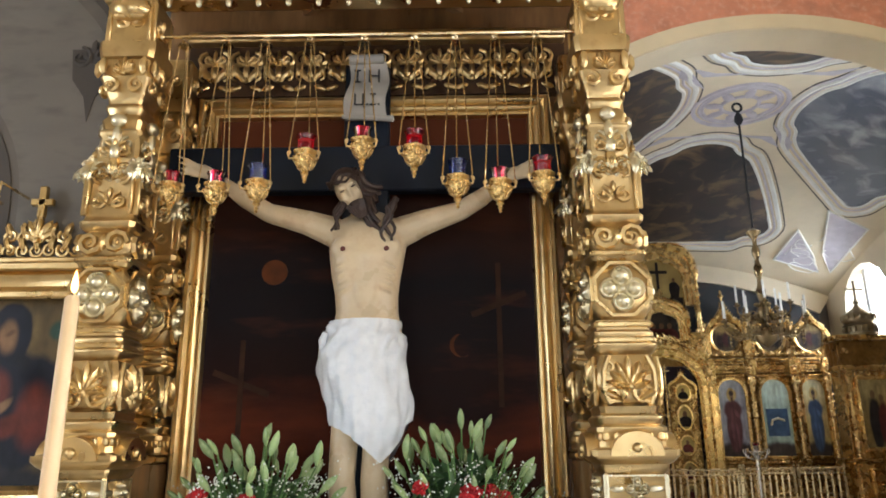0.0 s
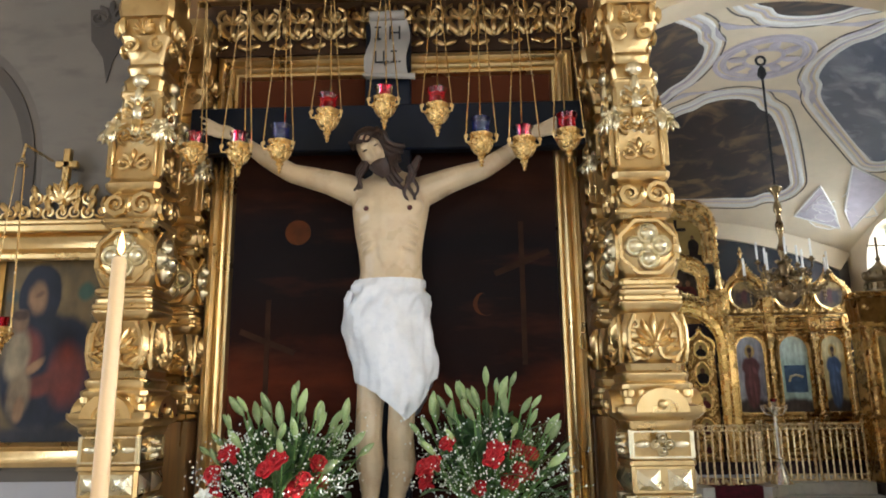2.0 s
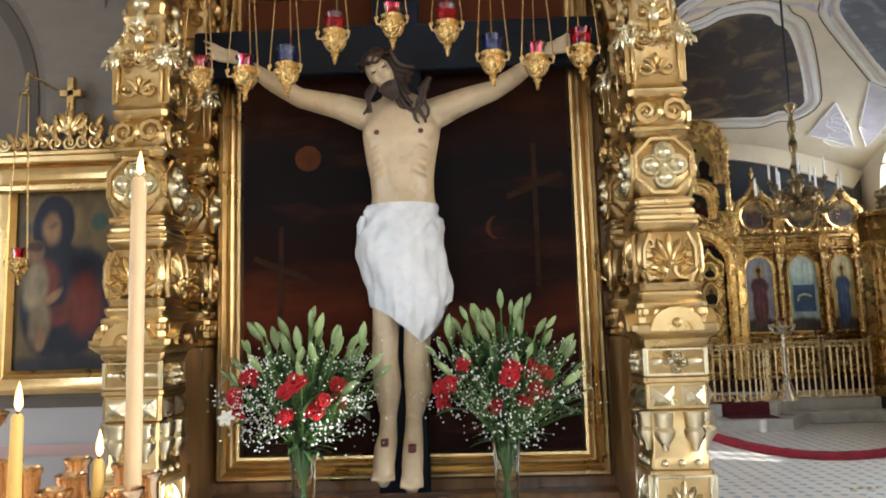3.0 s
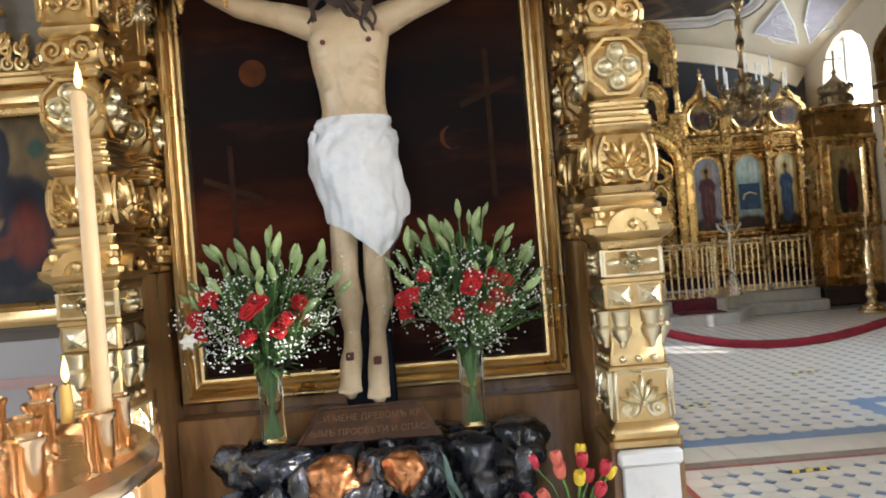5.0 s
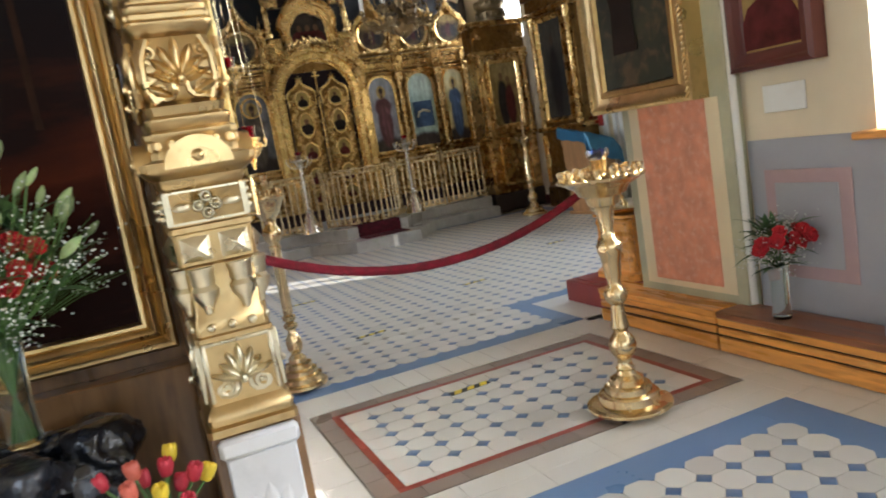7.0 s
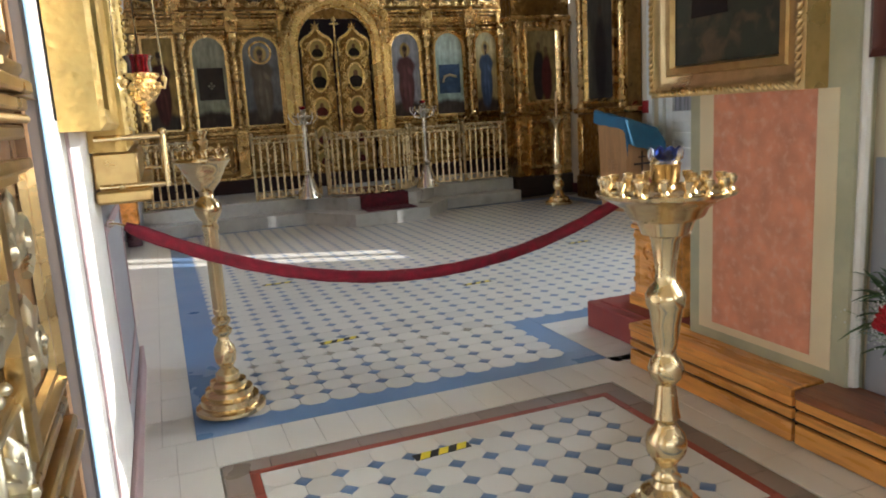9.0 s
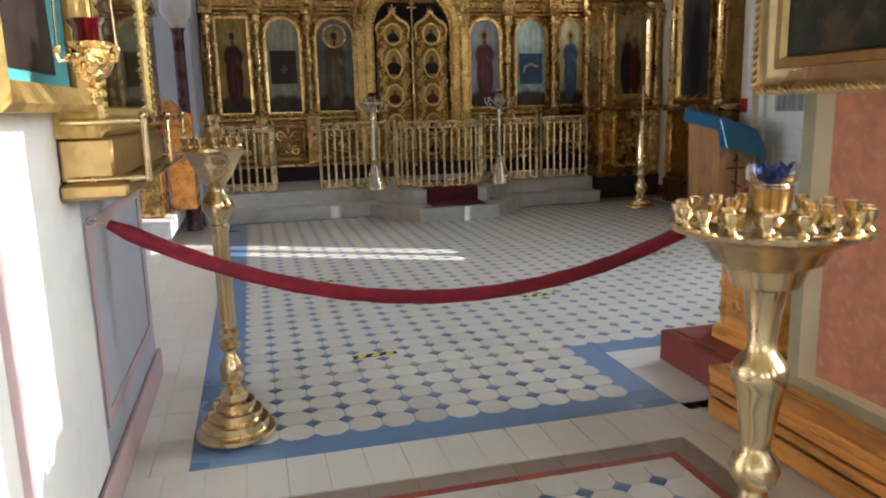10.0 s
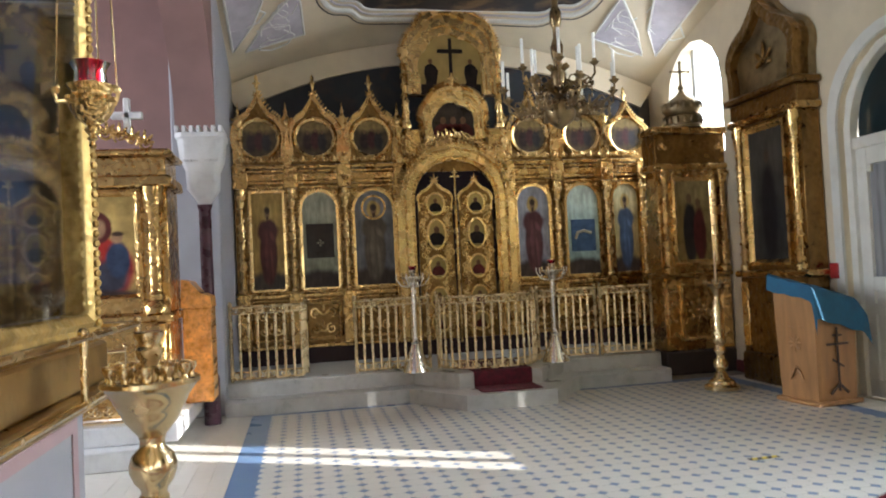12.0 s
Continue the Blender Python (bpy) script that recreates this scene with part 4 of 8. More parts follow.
def gradient_painting(name, stops, z0, z1, streak, strength=0.35):
    """A painting whose tones run up its height, with soft drifting streaks."""
    m = bpy.data.materials.new(name)
    m.use_nodes = True
    nt = m.node_tree
    n, l = nt.nodes, nt.links
    tc, sp = n.new("ShaderNodeTexCoord"), n.new("ShaderNodeSeparateXYZ")
    l.new(tc.outputs["Object"], sp.inputs[0])
    nz = n.new("ShaderNodeTexNoise")
    nz.inputs["Scale"].default_value, nz.inputs["Detail"].default_value = 1.6, 5
    mp = n.new("ShaderNodeMapping")
    mp.inputs["Scale"].default_value = (1, 1, 3.2)
    l.new(tc.outputs["Object"], mp.inputs[0])
    l.new(mp.outputs[0], nz.inputs["Vector"])
    mr = n.new("ShaderNodeMapRange")
    mr.inputs["From Min"].default_value, mr.inputs["From Max"].default_value = z0, z1
    l.new(sp.outputs["Z"], mr.inputs[0])
    ad = n.new("ShaderNodeMath")
    ad.operation = "MULTIPLY_ADD"
    l.new(nz.outputs[0], ad.inputs[0])
    ad.inputs[1].default_value = 0.28
    l.new(mr.outputs[0], ad.inputs[2])
    cr = n.new("ShaderNodeValToRGB")
    e = cr.color_ramp.elements
    for k, (p, c) in enumerate(stops):
        el = e[k] if k < 2 else e.new(p)
        el.position, el.color = p, (*c, 1)
    l.new(ad.outputs[0], cr.inputs[0])
    n2 = n.new("ShaderNodeTexNoise")
    n2.inputs["Scale"].default_value, n2.inputs["Detail"].default_value = 2.4, 6
    mp2 = n.new("ShaderNodeMapping")
    mp2.inputs["Scale"].default_value, mp2.inputs["Rotation"].default_value = (0.8, 1, 3.5), (0, 0.25, 0)
    l.new(tc.outputs["Object"], mp2.inputs[0])
    l.new(mp2.outputs[0], n2.inputs["Vector"])
    m2 = n.new("ShaderNodeMapRange")
    m2.inputs["From Min"].default_value, m2.inputs["From Max"].default_value, m2.inputs["To Max"].default_value = 0.55, 0.75, strength
    l.new(n2.outputs[0], m2.inputs[0])
    mx = n.new("ShaderNodeMix")
    mx.data_type = "RGBA"
    l.new(m2.outputs[0], mx.inputs["Factor"])
    l.new(cr.outputs[0], mx.inputs[6])
    mx.inputs[7].default_value = (*streak, 1)
    b = n["Principled BSDF"]
    l.new(mx.outputs[2], b.inputs["Base Color"])
    b.inputs["Roughness"].default_value = 0.5
    b.inputs["Specular IOR Level"].default_value = 0.05
    return m


SUNSET = gradient_painting("sunset_painting", [(0.0, (.006, .005, .005)), (0.36, (.03, .008, .005)), (0.44, (.10, .022, .010)), (0.52, (.020, .009, .008)), (0.72, (.012, .010, .012)), (0.95, (.045, .017, .010)), (1.15, (.10, .03, .014))], .9, 3.2, (.10, .030, .016), .55)
g = Geo()
g.box(-1.12, 3.532, .95, .46, 3.545, 3.15)
pic = part("painting", g, SUNSET, altar, "dark sunset painting")
MUTED_RED = material("muted_red_paint", (.10, .030, .010), .6, 0, .3, 12, spec=.15)
MUTED_BROWN = material("muted_brown_paint", (.042, .020, .013), .6, 0, .3, 12, spec=.08)
g = Geo()
g.prism(arc(-.80, 2.345, .062, .062, 0, 360, 24)[:-1], 3.529, 3.5315)
part("painted_sun", g, MUTED_RED, pic)
g = Geo()
g.band(arc(.09, 1.985, .055, .055, 110, 300, 14), arc(.10, 1.985, .045, .055, 110, 300, 14), 3.529, 3.5315)
part("painted_moon", g, MUTED_RED, pic)
for x, z0, z1, s in ((-.93, 1.5, 2.02, 1), (.27, 1.7, 2.38, -1)):
    g = Geo()
    g.box(x - .012, 3.529, z0, x + .012, 3.5315, z1)
    g.M = pose(x, 0, z1 - .2, 0, 22 * s, 0)
    g.box(-.14, 3.5285, -.014, .14, 3.5308, .014)
    part("painted_cross", g, MUTED_BROWN, pic)
# marble slabs before the walnut pedestals
for x in (.70, -1.32):
    g = Geo()
    g.box(x - .135, 2.87, 0, x + .135, 3.12, .685, .004)
    part("pedestal_base", g, WOOD, altar)
    g = Geo()
    g.box(x - .105, 2.835, 0, x + .105, 2.868, .62, .006)
    g.box(x - .12, 2.825, .62, x + .12, 2.869, .68, .012)
    slab = part("marble_slab", g, MARBLE, altar, "white marble slab with a carved shell")
    g = Geo()
    g.M = pose(x, 2.834, .33)
    fan(g, 0, 0, .19, 9, 150, .014)
    for s in (-1, 1):
        scroll(g, s * .05, -.03, .04, s, 1.2, .3, 90)
        g.M = pose(x, 2.834, .33)
    vine(g, .14, -.25, 1)
    tagged(part("shell", g, MARBLE, slab), kind="stuff")
# the rod that carries the lamps
g = Geo()
g.tube([(-1.22, 2.95, 3.268), (.64, 2.95, 3.268)], .008, 8)
for x in (-1.21, .63):
    g.ell((x, 2.95, 3.268), .018, 8, 5)
part("lamp_rod", g, BRASS, altar)


# hanging oil lamps
LAMP_GOLD = material("chased_gilt", (.78, .54, .22), .26, 1, .1, 20, .05, 90, dirt_or_sheen=(.36, .20, .06), dirt_or_sheen_amount=.5, relief=.8, cells=90)
def oil_lamp(x, z, ztop, y=2.95, cup="red", tall=False, label="", scale=1.0):
    lampo = thing("hanging_lamp", label or "gilded hanging oil lamp with a %s glass cup on three chains" % cup, "lamp", pose(x, y, z), "hanging oil lamps")
    k = scale
    g = Geo()
    g.lathe([(r * k, zz * k) for r, zz in ((.002, -.092), (.007, -.087), (.004, -.080), (.010, -.074), (.006, -.067), (.015, -.058), (.010, -.050), (.028, -.036), (.038, -.020), (.043, -.004), (.040, .004), (.034, .008), (.034, .014), (.042, .022), (.043, .028), (.036, .030), (.030, .026))], n=20, ripple=5, depth=.04)
    for i in range(12):
        a = i * math.pi / 6
        g.ell((.04 * k * math.cos(a), .04 * k * math.sin(a), .0), (.008 * k,) * 3, 5, 4)
    bowl = part("bowl", g, LAMP_GOLD, lampo)
    for i in range(3):
        a = radians(90 + 120 * i)
        c, s = math.cos(a), math.sin(a)
        g = Geo()
        g.tube([(.04 * k * c, .04 * k * s, -.005 * k), (.06 * k * c, .06 * k * s, -.008 * k), (.066 * k * c, .066 * k * s, .012 * k), (.056 * k * c, .056 * k * s, .02 * k)], .004 * k, 5)
        g.ell((.062 * k * c, .062 * k * s, .012 * k), .008 * k, 6, 4)
        part("arm", g, GOLD, bowl)
    top = ztop - z - .045
    for i in range(3):
        a = radians(90 + 120 * i)
        c, s = math.cos(a), math.sin(a)
        g = Geo()
        g.tube([(.062 * k * c, .062 * k * s, .015 * k), (.045 * k * c, .045 * k * s, top * .4), (.02 * c, .02 * s, top)], .0026, 4)
        part("chain", g, BRASS, lampo)
    g = Geo()
    g.lathe([(.03, -.004), (.026, .004), (.01, .012), (.003, .02)], (0, 0, top), 10)
    g.tube([(.0, 0, top + .016), (.012, 0, top + .028), (0, 0, top + .04), (-.012, 0, top + .03), (-.004, 0, top + .02)], .0028, 5)
    part("hook", g, BRASS, lampo)
    h = .060 if tall else .042
    g = Geo()
    n = 16
    rings = []
    for r, zz in ((.024, .02), (.03, .035), (.028, .03 + h * .6), (.036, .03 + h)):
        rings.append([(r * k * (1 + .06 * (zz > .06) * math.cos(8 * 2 * math.pi * j / n)) * math.cos(2 * math.pi * j / n), r * k * math.sin(2 * math.pi * j / n), zz * k) for j in range(n)])
    g.loft(rings, True, cap=False)
    inn = [[(x * .88, y * .88, z + .002) for x, y, z in r] for r in rings]
    g.loft(inn, True, cap=False)
    part("glass_cup", g, BLUE_GLASS if cup == "blue" else RED_GLASS, lampo)
    return lampo


for hx, z, cup, tall in ((-1.105, 2.548, "red", False), (-.920, 2.545, "red", False), (-.750, 2.555, "blue", True), (-.557, 2.685, "red", True), (-.321, 2.735, "red", False),
                         (-.103, 2.70, "red", True), (.075, 2.565, "blue", True), (.248, 2.545, "red", False), (.428, 2.575, "red", True)):
    oil_lamp(hx, z, 3.268, cup=cup, tall=tall, scale=1.15)

# ---- cross and figure ----
CROSS = material("blue_black_wood", (.007, .010, .018), .55, 0, .3, 6, .1, 30, spec=.2)
cross = thing("wooden_cross", "tall blue-black wooden cross before a painting", "cross", pose(0, 0, 0))
g = Geo()
g.box(-.465, 3.385, .72, -.245, 3.45, 3.36, .008)
part("upright", g, CROSS, cross)
g = Geo()
g.box(-1.30, 3.375, 2.70, .575, 3.444, 2.93, .008)
part("crossbar", g, CROSS, cross)
SCROLL_GREY = material("grey_scroll", (.34, .32, .29), .6, 0, .1, 8, .1, 60)
g = Geo()
rows = []
for i in range(17):
    q = i / 16
    z = 3.36 - .30 * q
    y = 3.35 + .02 * math.sin(q * 7)
    dx = .012 * math.sin(q * 6)
    w = .092 + .012 * q
    rows.append([(-.352 - w + dx, y, z), (-.352 + w + dx, y - .006, z), (-.352 + w + dx, y + .008, z), (-.352 - w + dx, y + .014, z)])
g.loft(rows, True)
g.tube([(-.44, 3.345, 3.375), (-.27, 3.34, 3.375)], .024, 10)
g.tube([(-.47, 3.345, 3.068), (-.22, 3.335, 3.05)], [.01, .016], 8)
titulus = part("title_scroll", g, SCROLL_GREY, cross, "grey curling title scroll")


def lettering(text, size, m, mat, parent, name="lettering", thick=.0015):
    cu = bpy.data.curves.new(name, "FONT")
    cu.body, cu.size, cu.extrude, cu.align_x = text, size, thick, "CENTER"
    tmp = bpy.data.objects.new(name, cu)
    scene.collection.objects.link(tmp)
    me = bpy.data.meshes.new_from_object(tmp.evaluated_get(bpy.context.evaluated_depsgraph_get()))
    bpy.data.objects.remove(tmp)
    me.materials.clear()
    me.materials.append(mat)
    ob = new(name, me)
    ob.parent = parent
    ob.matrix_basis = m
    return ob


lettering("І Н", .095, pose(-.35, 3.336, 3.245, 90), BLACK, titulus)
lettering("Ц.І.", .085, pose(-.35, 3.318, 3.115, 90), BLACK, titulus)

SKIN = material("painted_flesh", (.56, .45, .30), .34, 0, .10, 7, .05, 60, dirt_or_sheen=(.42, .26, .15), dirt_or_sheen_amount=.4)
HAIR = material("dark_brown_hair", (.035, .018, .013), .5, 0, .3, 20, .3, 60)


def remeshed(geo, voxel, smooth=4):
    ob = new("tmp", geo.mesh("tmp", SKIN))
    md = ob.modifiers.new("remesh", "REMESH")
    md.mode, md.voxel_size, md.use_smooth_shade = "VOXEL", voxel, True
    sm = ob.modifiers.new("smooth", "SMOOTH")
    sm.iterations, sm.factor = smooth, .6
    me = bpy.data.meshes.new_from_object(ob.evaluated_get(bpy.context.evaluated_depsgraph_get()))
    bpy.data.objects.remove(ob)
    return me


def limb(g, pts, rs, n=12):
    v = [Vector(p) for p in pts]
    P, R = [], []
    for i in range(len(v) - 1):
        for s in range(4):
            t = s / 4
            P.append(v[i].lerp(v[i + 1], t))
            R.append(rs[i] + (rs[i + 1] - rs[i]) * t)
    g.tube(P + [v[-1]], R + [rs[-1]], n)
    for p, r in ((v[0], rs[0]), (v[-1], rs[-1])):
        g.ell(p, r, 10, 6)


g = Geo()
Y = 3.30
# trunk
def ring(z, x, w, d, y, n=18):
    return [(x + w * math.cos(2 * math.pi * j / n), y + d * math.sin(2 * math.pi * j / n), z) for j in range(n)]


g.loft([ring(2.56, -.325, .06, .05, Y), ring(2.53, -.325, .12, .07, Y), ring(2.49, -.325, .175, .09, Y), ring(2.42, -.327, .178, .105, Y - .005), ring(2.34, -.33, .168, .11, Y - .012), ring(2.26, -.332, .155, .10, Y - .01),
        ring(2.18, -.33, .142, .085, Y), ring(2.10, -.327, .138, .085, Y), ring(2.0, -.325, .155, .095, Y)])
for s in (-1, 1):
    g.ell((-.33 + s * .082, Y - .075, 2.375), (.075, .035, .055), 12, 8)
    for k in range(4):
        g.ell((-.33 + s * (.085 - .006 * k), Y - .078 + .006 * k, 2.30 - .033 * k), (.06, .03, .009), 10, 6, Matrix.Rotation(s * .45, 3, "Y"))
g.ell((-.33, Y - .085, 2.20), (.05, .02, .10), 10, 8)
# arms
limb(g, [(-.49, Y, 2.475), (-.60, Y - .01, 2.515), (-.78, Y - .005, 2.565), (-.90, Y, 2.64), (-1.04, Y + .02, 2.745)], [.07, .058, .045, .042, .026])
limb(g, [(-.165, Y, 2.475), (-.06, Y - .01, 2.515), (.09, Y - .005, 2.565), (.19, Y, 2.63), (.295, Y + .02, 2.715)], [.07, .058, .045, .042, .026])
# hands
g.ell((-1.10, Y + .03, 2.785), (.055, .02, .034), 10, 6, Matrix.Rotation(.5, 3, "Y"))
for k in range(4):
    limb(g, [(-1.13, Y + .02, 2.80 - .016 * k + .01), (-1.18, Y, 2.835 - .022 * k), (-1.215 + .008 * k, Y - .02, 2.845 - .03 * k)], [.011, .009, .007], 6)
g.ell((.345, Y + .03, 2.755), (.055, .02, .036), 10, 6, Matrix.Rotation(-.5, 3, "Y"))
for k in range(4):
    limb(g, [(.375, Y + .02, 2.79 - .018 * k), (.425, Y - .01, 2.805 - .025 * k), (.425, Y - .04, 2.79 - .025 * k)], [.011, .010, .008], 6)
# neck and head
limb(g, [(-.33, Y - .01, 2.52), (-.37, Y - .05, 2.60)], [.06, .052])
R = Matrix.Rotation(-.5, 3, "Y") @ Matrix.Rotation(.3, 3, "X")
HEAD = Vector((-.408, Y - .115, 2.628))
g.ell(HEAD, (.056, .070, .090), 16, 12, R)
g.ell(HEAD + R @ Vector((0, -.070, -.012)), (.010, .016, .028), 8, 6, R)
for s in (-1, 1):
    g.ell(HEAD + R @ Vector((s * .026, -.060, .022)), (.020, .010, .007), 8, 6, R)
    g.ell(HEAD + R @ Vector((s * .030, -.052, -.022)), (.018, .014, .020), 8, 6, R)
# legs and feet
for x0, x1, x2, fx, fz in ((-.400, -.412, -.408, -.420, .925), (-.262, -.280, -.300, -.305, .895)):
    limb(g, [(x0, Y, 1.95), (x0 - .005, Y - .04, 1.62), (x1, Y - .065, 1.40), (x1 + .005, Y - .03, 1.28), (x2, Y - .005, 1.155)], [.075, .060, .056, .060, .036])
    limb(g, [(x2, Y - .01, 1.155), (x2 - .002, Y - .035, 1.06), (fx, Y - .06, 1.0), (fx, Y - .10, fz + .02)], [.036, .042, .046, .040])
    g.ell((fx, Y - .085, fz + .07), (.046, .044, .12), 12, 8, Matrix.Rotation(-.35, 3, "X"))
    for k in range(5):
        limb(g, [(fx - .034 + .017 * k, Y - .10, fz + .03), (fx - .042 + .021 * k, Y - .14, fz - .012 + .004 * abs(k - 2))], [.0125, .010], 6)
skin = remeshed(g, .007, 4)

bm = bmesh.new()
bm.from_mesh(skin)
for fc in bm.faces:
    fc.material_index, fc.smooth = 0, True


def join_into(bm, geo, index):
    me = geo.mesh("tmp", SKIN)
    o = len(bm.faces)
    bm.from_mesh(me)
    bm.faces.ensure_lookup_table()
    for i in range(o, len(bm.faces)):
        bm.faces[i].material_index = index
    bpy.data.meshes.remove(me)


# loincloth with folds
g = Geo()
rings = []
N = 96


def between_rows(z, rows):
    for (z0, a0), (z1, a1) in zip(rows, rows[1:]):
        if z >= z1:
            return a0 + (a1 - a0) * (z0 - z) / (z0 - z1)
    return rows[-1][1]


EDGE_A = [(2.06, -.484), (1.99, -.508), (1.92, -.535), (1.83, -.525), (1.68, -.482), (1.52, -.45), (1.40, -.43)]
EDGE_B = [(2.06, -.176), (1.92, -.156), (1.78, -.138), (1.66, -.124), (1.55, -.135), (1.46, -.15), (1.40, -.16)]
for i in range(61):
    q = i / 60
    r = []
    for j in range(N):
        a = 2 * math.pi * j / N
        u = math.cos(a)
        hem = 1.62 - .155 * ((u + 1) / 1.3) ** 1.2 if u < .3 else 1.465 + .175 * ((u - .3) / .7) ** 1.6
        z = 2.055 + (hem - 2.055) * q
        xa, xb = between_rows(z, EDGE_A), between_rows(z, EDGE_B)
        w, cx = (xb - xa) / 2, (xa + xb) / 2
        d = .116 + .03 * math.sin(min(1, q * 2) * math.pi / 2)
        top = max(0, 1 - q * 2.4)
        fold = .011 * math.sin(52 * (z - .26 * u) + 2.2 * math.sin(2.5 * u)) * (top + .22) * min(1, q * 9)
        fold += .006 * math.sin(7 * a + 10 * z + 2 * math.sin(3 * z)) * min(1, q * 2.4) + .003 * math.sin(19 * a - 16 * z)
        fold += .010 * math.exp(-((q - .10 - .05 * u) / .03) ** 2)
        k = 1 + fold / .14
        r.append((cx + w * k * u, Y - .015 + d * k * math.sin(a), z))
    rings.append(r)
g.loft(rings, True, cap=True)
g.tube([(-.49 - .012 * math.sin(t * 1.3), Y - .10 + .01 * t, 2.0 - .035 * t) for t in range(5)], [.012, .02, .022, .02, .008], 8)
join_into(bm, g, 1)
# hair, beard and the crown of thorns
g = Geo()
g.ell(HEAD + R @ Vector((.012, .030, .048)), (.070, .080, .060), 14, 9, R)
g.ell(HEAD + R @ Vector((.036, .055, -.005)), (.064, .070, .095), 14, 9, R)
for s in (-1, 1):
    g.ell(HEAD + R @ Vector((s * .026, -.066, .006)), (.013, .005, .0035), 8, 5, R)
rng = random.Random(3)
# wavy locks over the shoulder
for k in range(7):
    a = k / 6
    p0 = HEAD + R @ Vector((.050 - .01 * a, .0 + .02 * a, .055 - .08 * a))
    pts = [p0 + Vector((.13 * t * (1 - .35 * a) + .012 * math.sin(t * 9 + k), -.015 * math.sin(t * 5 + k), -(.06 + .15 * a) * t + .012 * math.sin(t * 7 + k))) for t in [i / 9 for i in range(10)]]
    g.tube(pts, [.020 * (1 - .5 * i / 9) for i in range(10)], 7)
for k in range(3):
    pts = [(-.235 + .02 * math.sin(t * 7 + k) + .012 * k - .01 * t, Y - .10, 2.56 + .02 * k - .18 * t) for t in [i / 9 for i in range(10)]]
    g.tube(pts, [.015 * (1 - .6 * i / 9) for i in range(10)], 6)
    pts = [(-.425 - .03 * t + .010 * math.sin(t * 8 + k) - .010 * k, Y - .13 + .01 * k, 2.575 - .13 * t) for t in [i / 9 for i in range(10)]]
    g.tube(pts, [.014 * (1 - .6 * i / 9) for i in range(10)], 6)
# beard
g.ell(HEAD + R @ Vector((0, -.038, -.078)), (.042, .036, .032), 10, 7, R)
for k in range(7):
    q = -.036 + .012 * k
    g.tube([HEAD + R @ Vector((q, -.055, -.062)), HEAD + R @ Vector((q * .8, -.066, -.098)), HEAD + R @ Vector((q * .35, -.058, -.135))], [.012, .011, .004], 6)
c = HEAD + R @ Vector((.006, .012, .048))
for w in range(3):
    g.tube([tuple(c + R @ Vector((.073 * math.cos(a), .088 * math.sin(a), .012 * math.sin(5 * a + w * 2) + .008 * w))) for a in [i * math.pi / 14 for i in range(29)]], .0055, 5)
join_into(bm, g, 2)
NAIL = material("dark_wound", (.10, .02, .015), .5, 0, .3, 20)
g = Geo()
for fx, fz in ((-.415, 1.06), (-.302, 1.035)):
    g.box(fx - .016, Y - .115, fz - .016, fx + .016, Y - .07, fz + .016, .004)
for s in (-1, 1):
    g.ell((-.33 + s * .095, Y - .116, 2.362), (.012, .006, .012), 8, 5)
join_into(bm, g, 3)
me = bpy.data.meshes.new("crucified_figure")
bm.to_mesh(me)
bm.free()
for m in (SKIN, SILVER_WHITE, HAIR, NAIL):
    me.materials.append(m)
tagged(new("crucified_figure", me), "painted carved wooden figure with a white loincloth on a cross", "statue")

# ---- rock with plaque ----
# blue-grey patches put the rock's bluish sheen into its colour
ROCK = material("glossy_black_rock", (.012, .013, .017), .26, 0, .5, 9, .6, 40, dirt_or_sheen=(.05, .06, .085), dirt_or_sheen_amount=.7, coat=.4)
BRONZE = material("copper_bronze", (.60, .27, .12), .36, 1, .35, 14, .5, 40, dirt_or_sheen=(.10, .045, .03), dirt_or_sheen_amount=.9, relief=.6, cells=30)
rock = thing("golgotha_rock", "glossy black sculpted rock mound with bronze skulls", "rock", pose(0, 0, 0))
rng = random.Random(11)
g = Geo()
g.box(-.92, 2.95, 0, .28, 3.44, .66, .08)
for k in range(46):
    x = -.92 + 1.2 * ((k * .618) % 1)
    z = rng.uniform(.25, .71) if k % 3 else rng.uniform(.62, .72)
    y = 2.92 - .20 * (1 - z / .75) + rng.uniform(-.04, .06) if k % 3 else rng.uniform(2.95, 3.3)
    g.ell((x, y, z), (rng.uniform(.07, .13), rng.uniform(.06, .11), rng.uniform(.06, .12)), 12, 8, Euler((rng.random() * 3, rng.random() * 3, rng.random() * 3)).to_matrix())
g.v = [tuple(Vector(p) + Vector(noise.noise_vector(Vector(p) * 9)) * .035 + Vector(noise.noise_vector(Vector(p) * 26)) * .012) for p in g.v]
me = remeshed(g, .011, 2)
for v in me.vertices:
    p = v.co.copy()
    n1 = noise.turbulence_vector(p * 7, 4, True)
    q = p + Vector(noise.noise_vector(p * 11)) * .022 + Vector(n1) * .012 + Vector(noise.noise_vector(p * 45)) * .006
    crease = abs(noise.noise(Vector((p.x * 13, p.y * 5, p.z * 5)))) - .2
    q.y -= crease * .05
    if q.z > .74:
        q.z = .74 + (q.z - .74) * .22
    v.co = q
me.materials.clear()
me.materials.append(ROCK)
part("mound", me, None, rock)
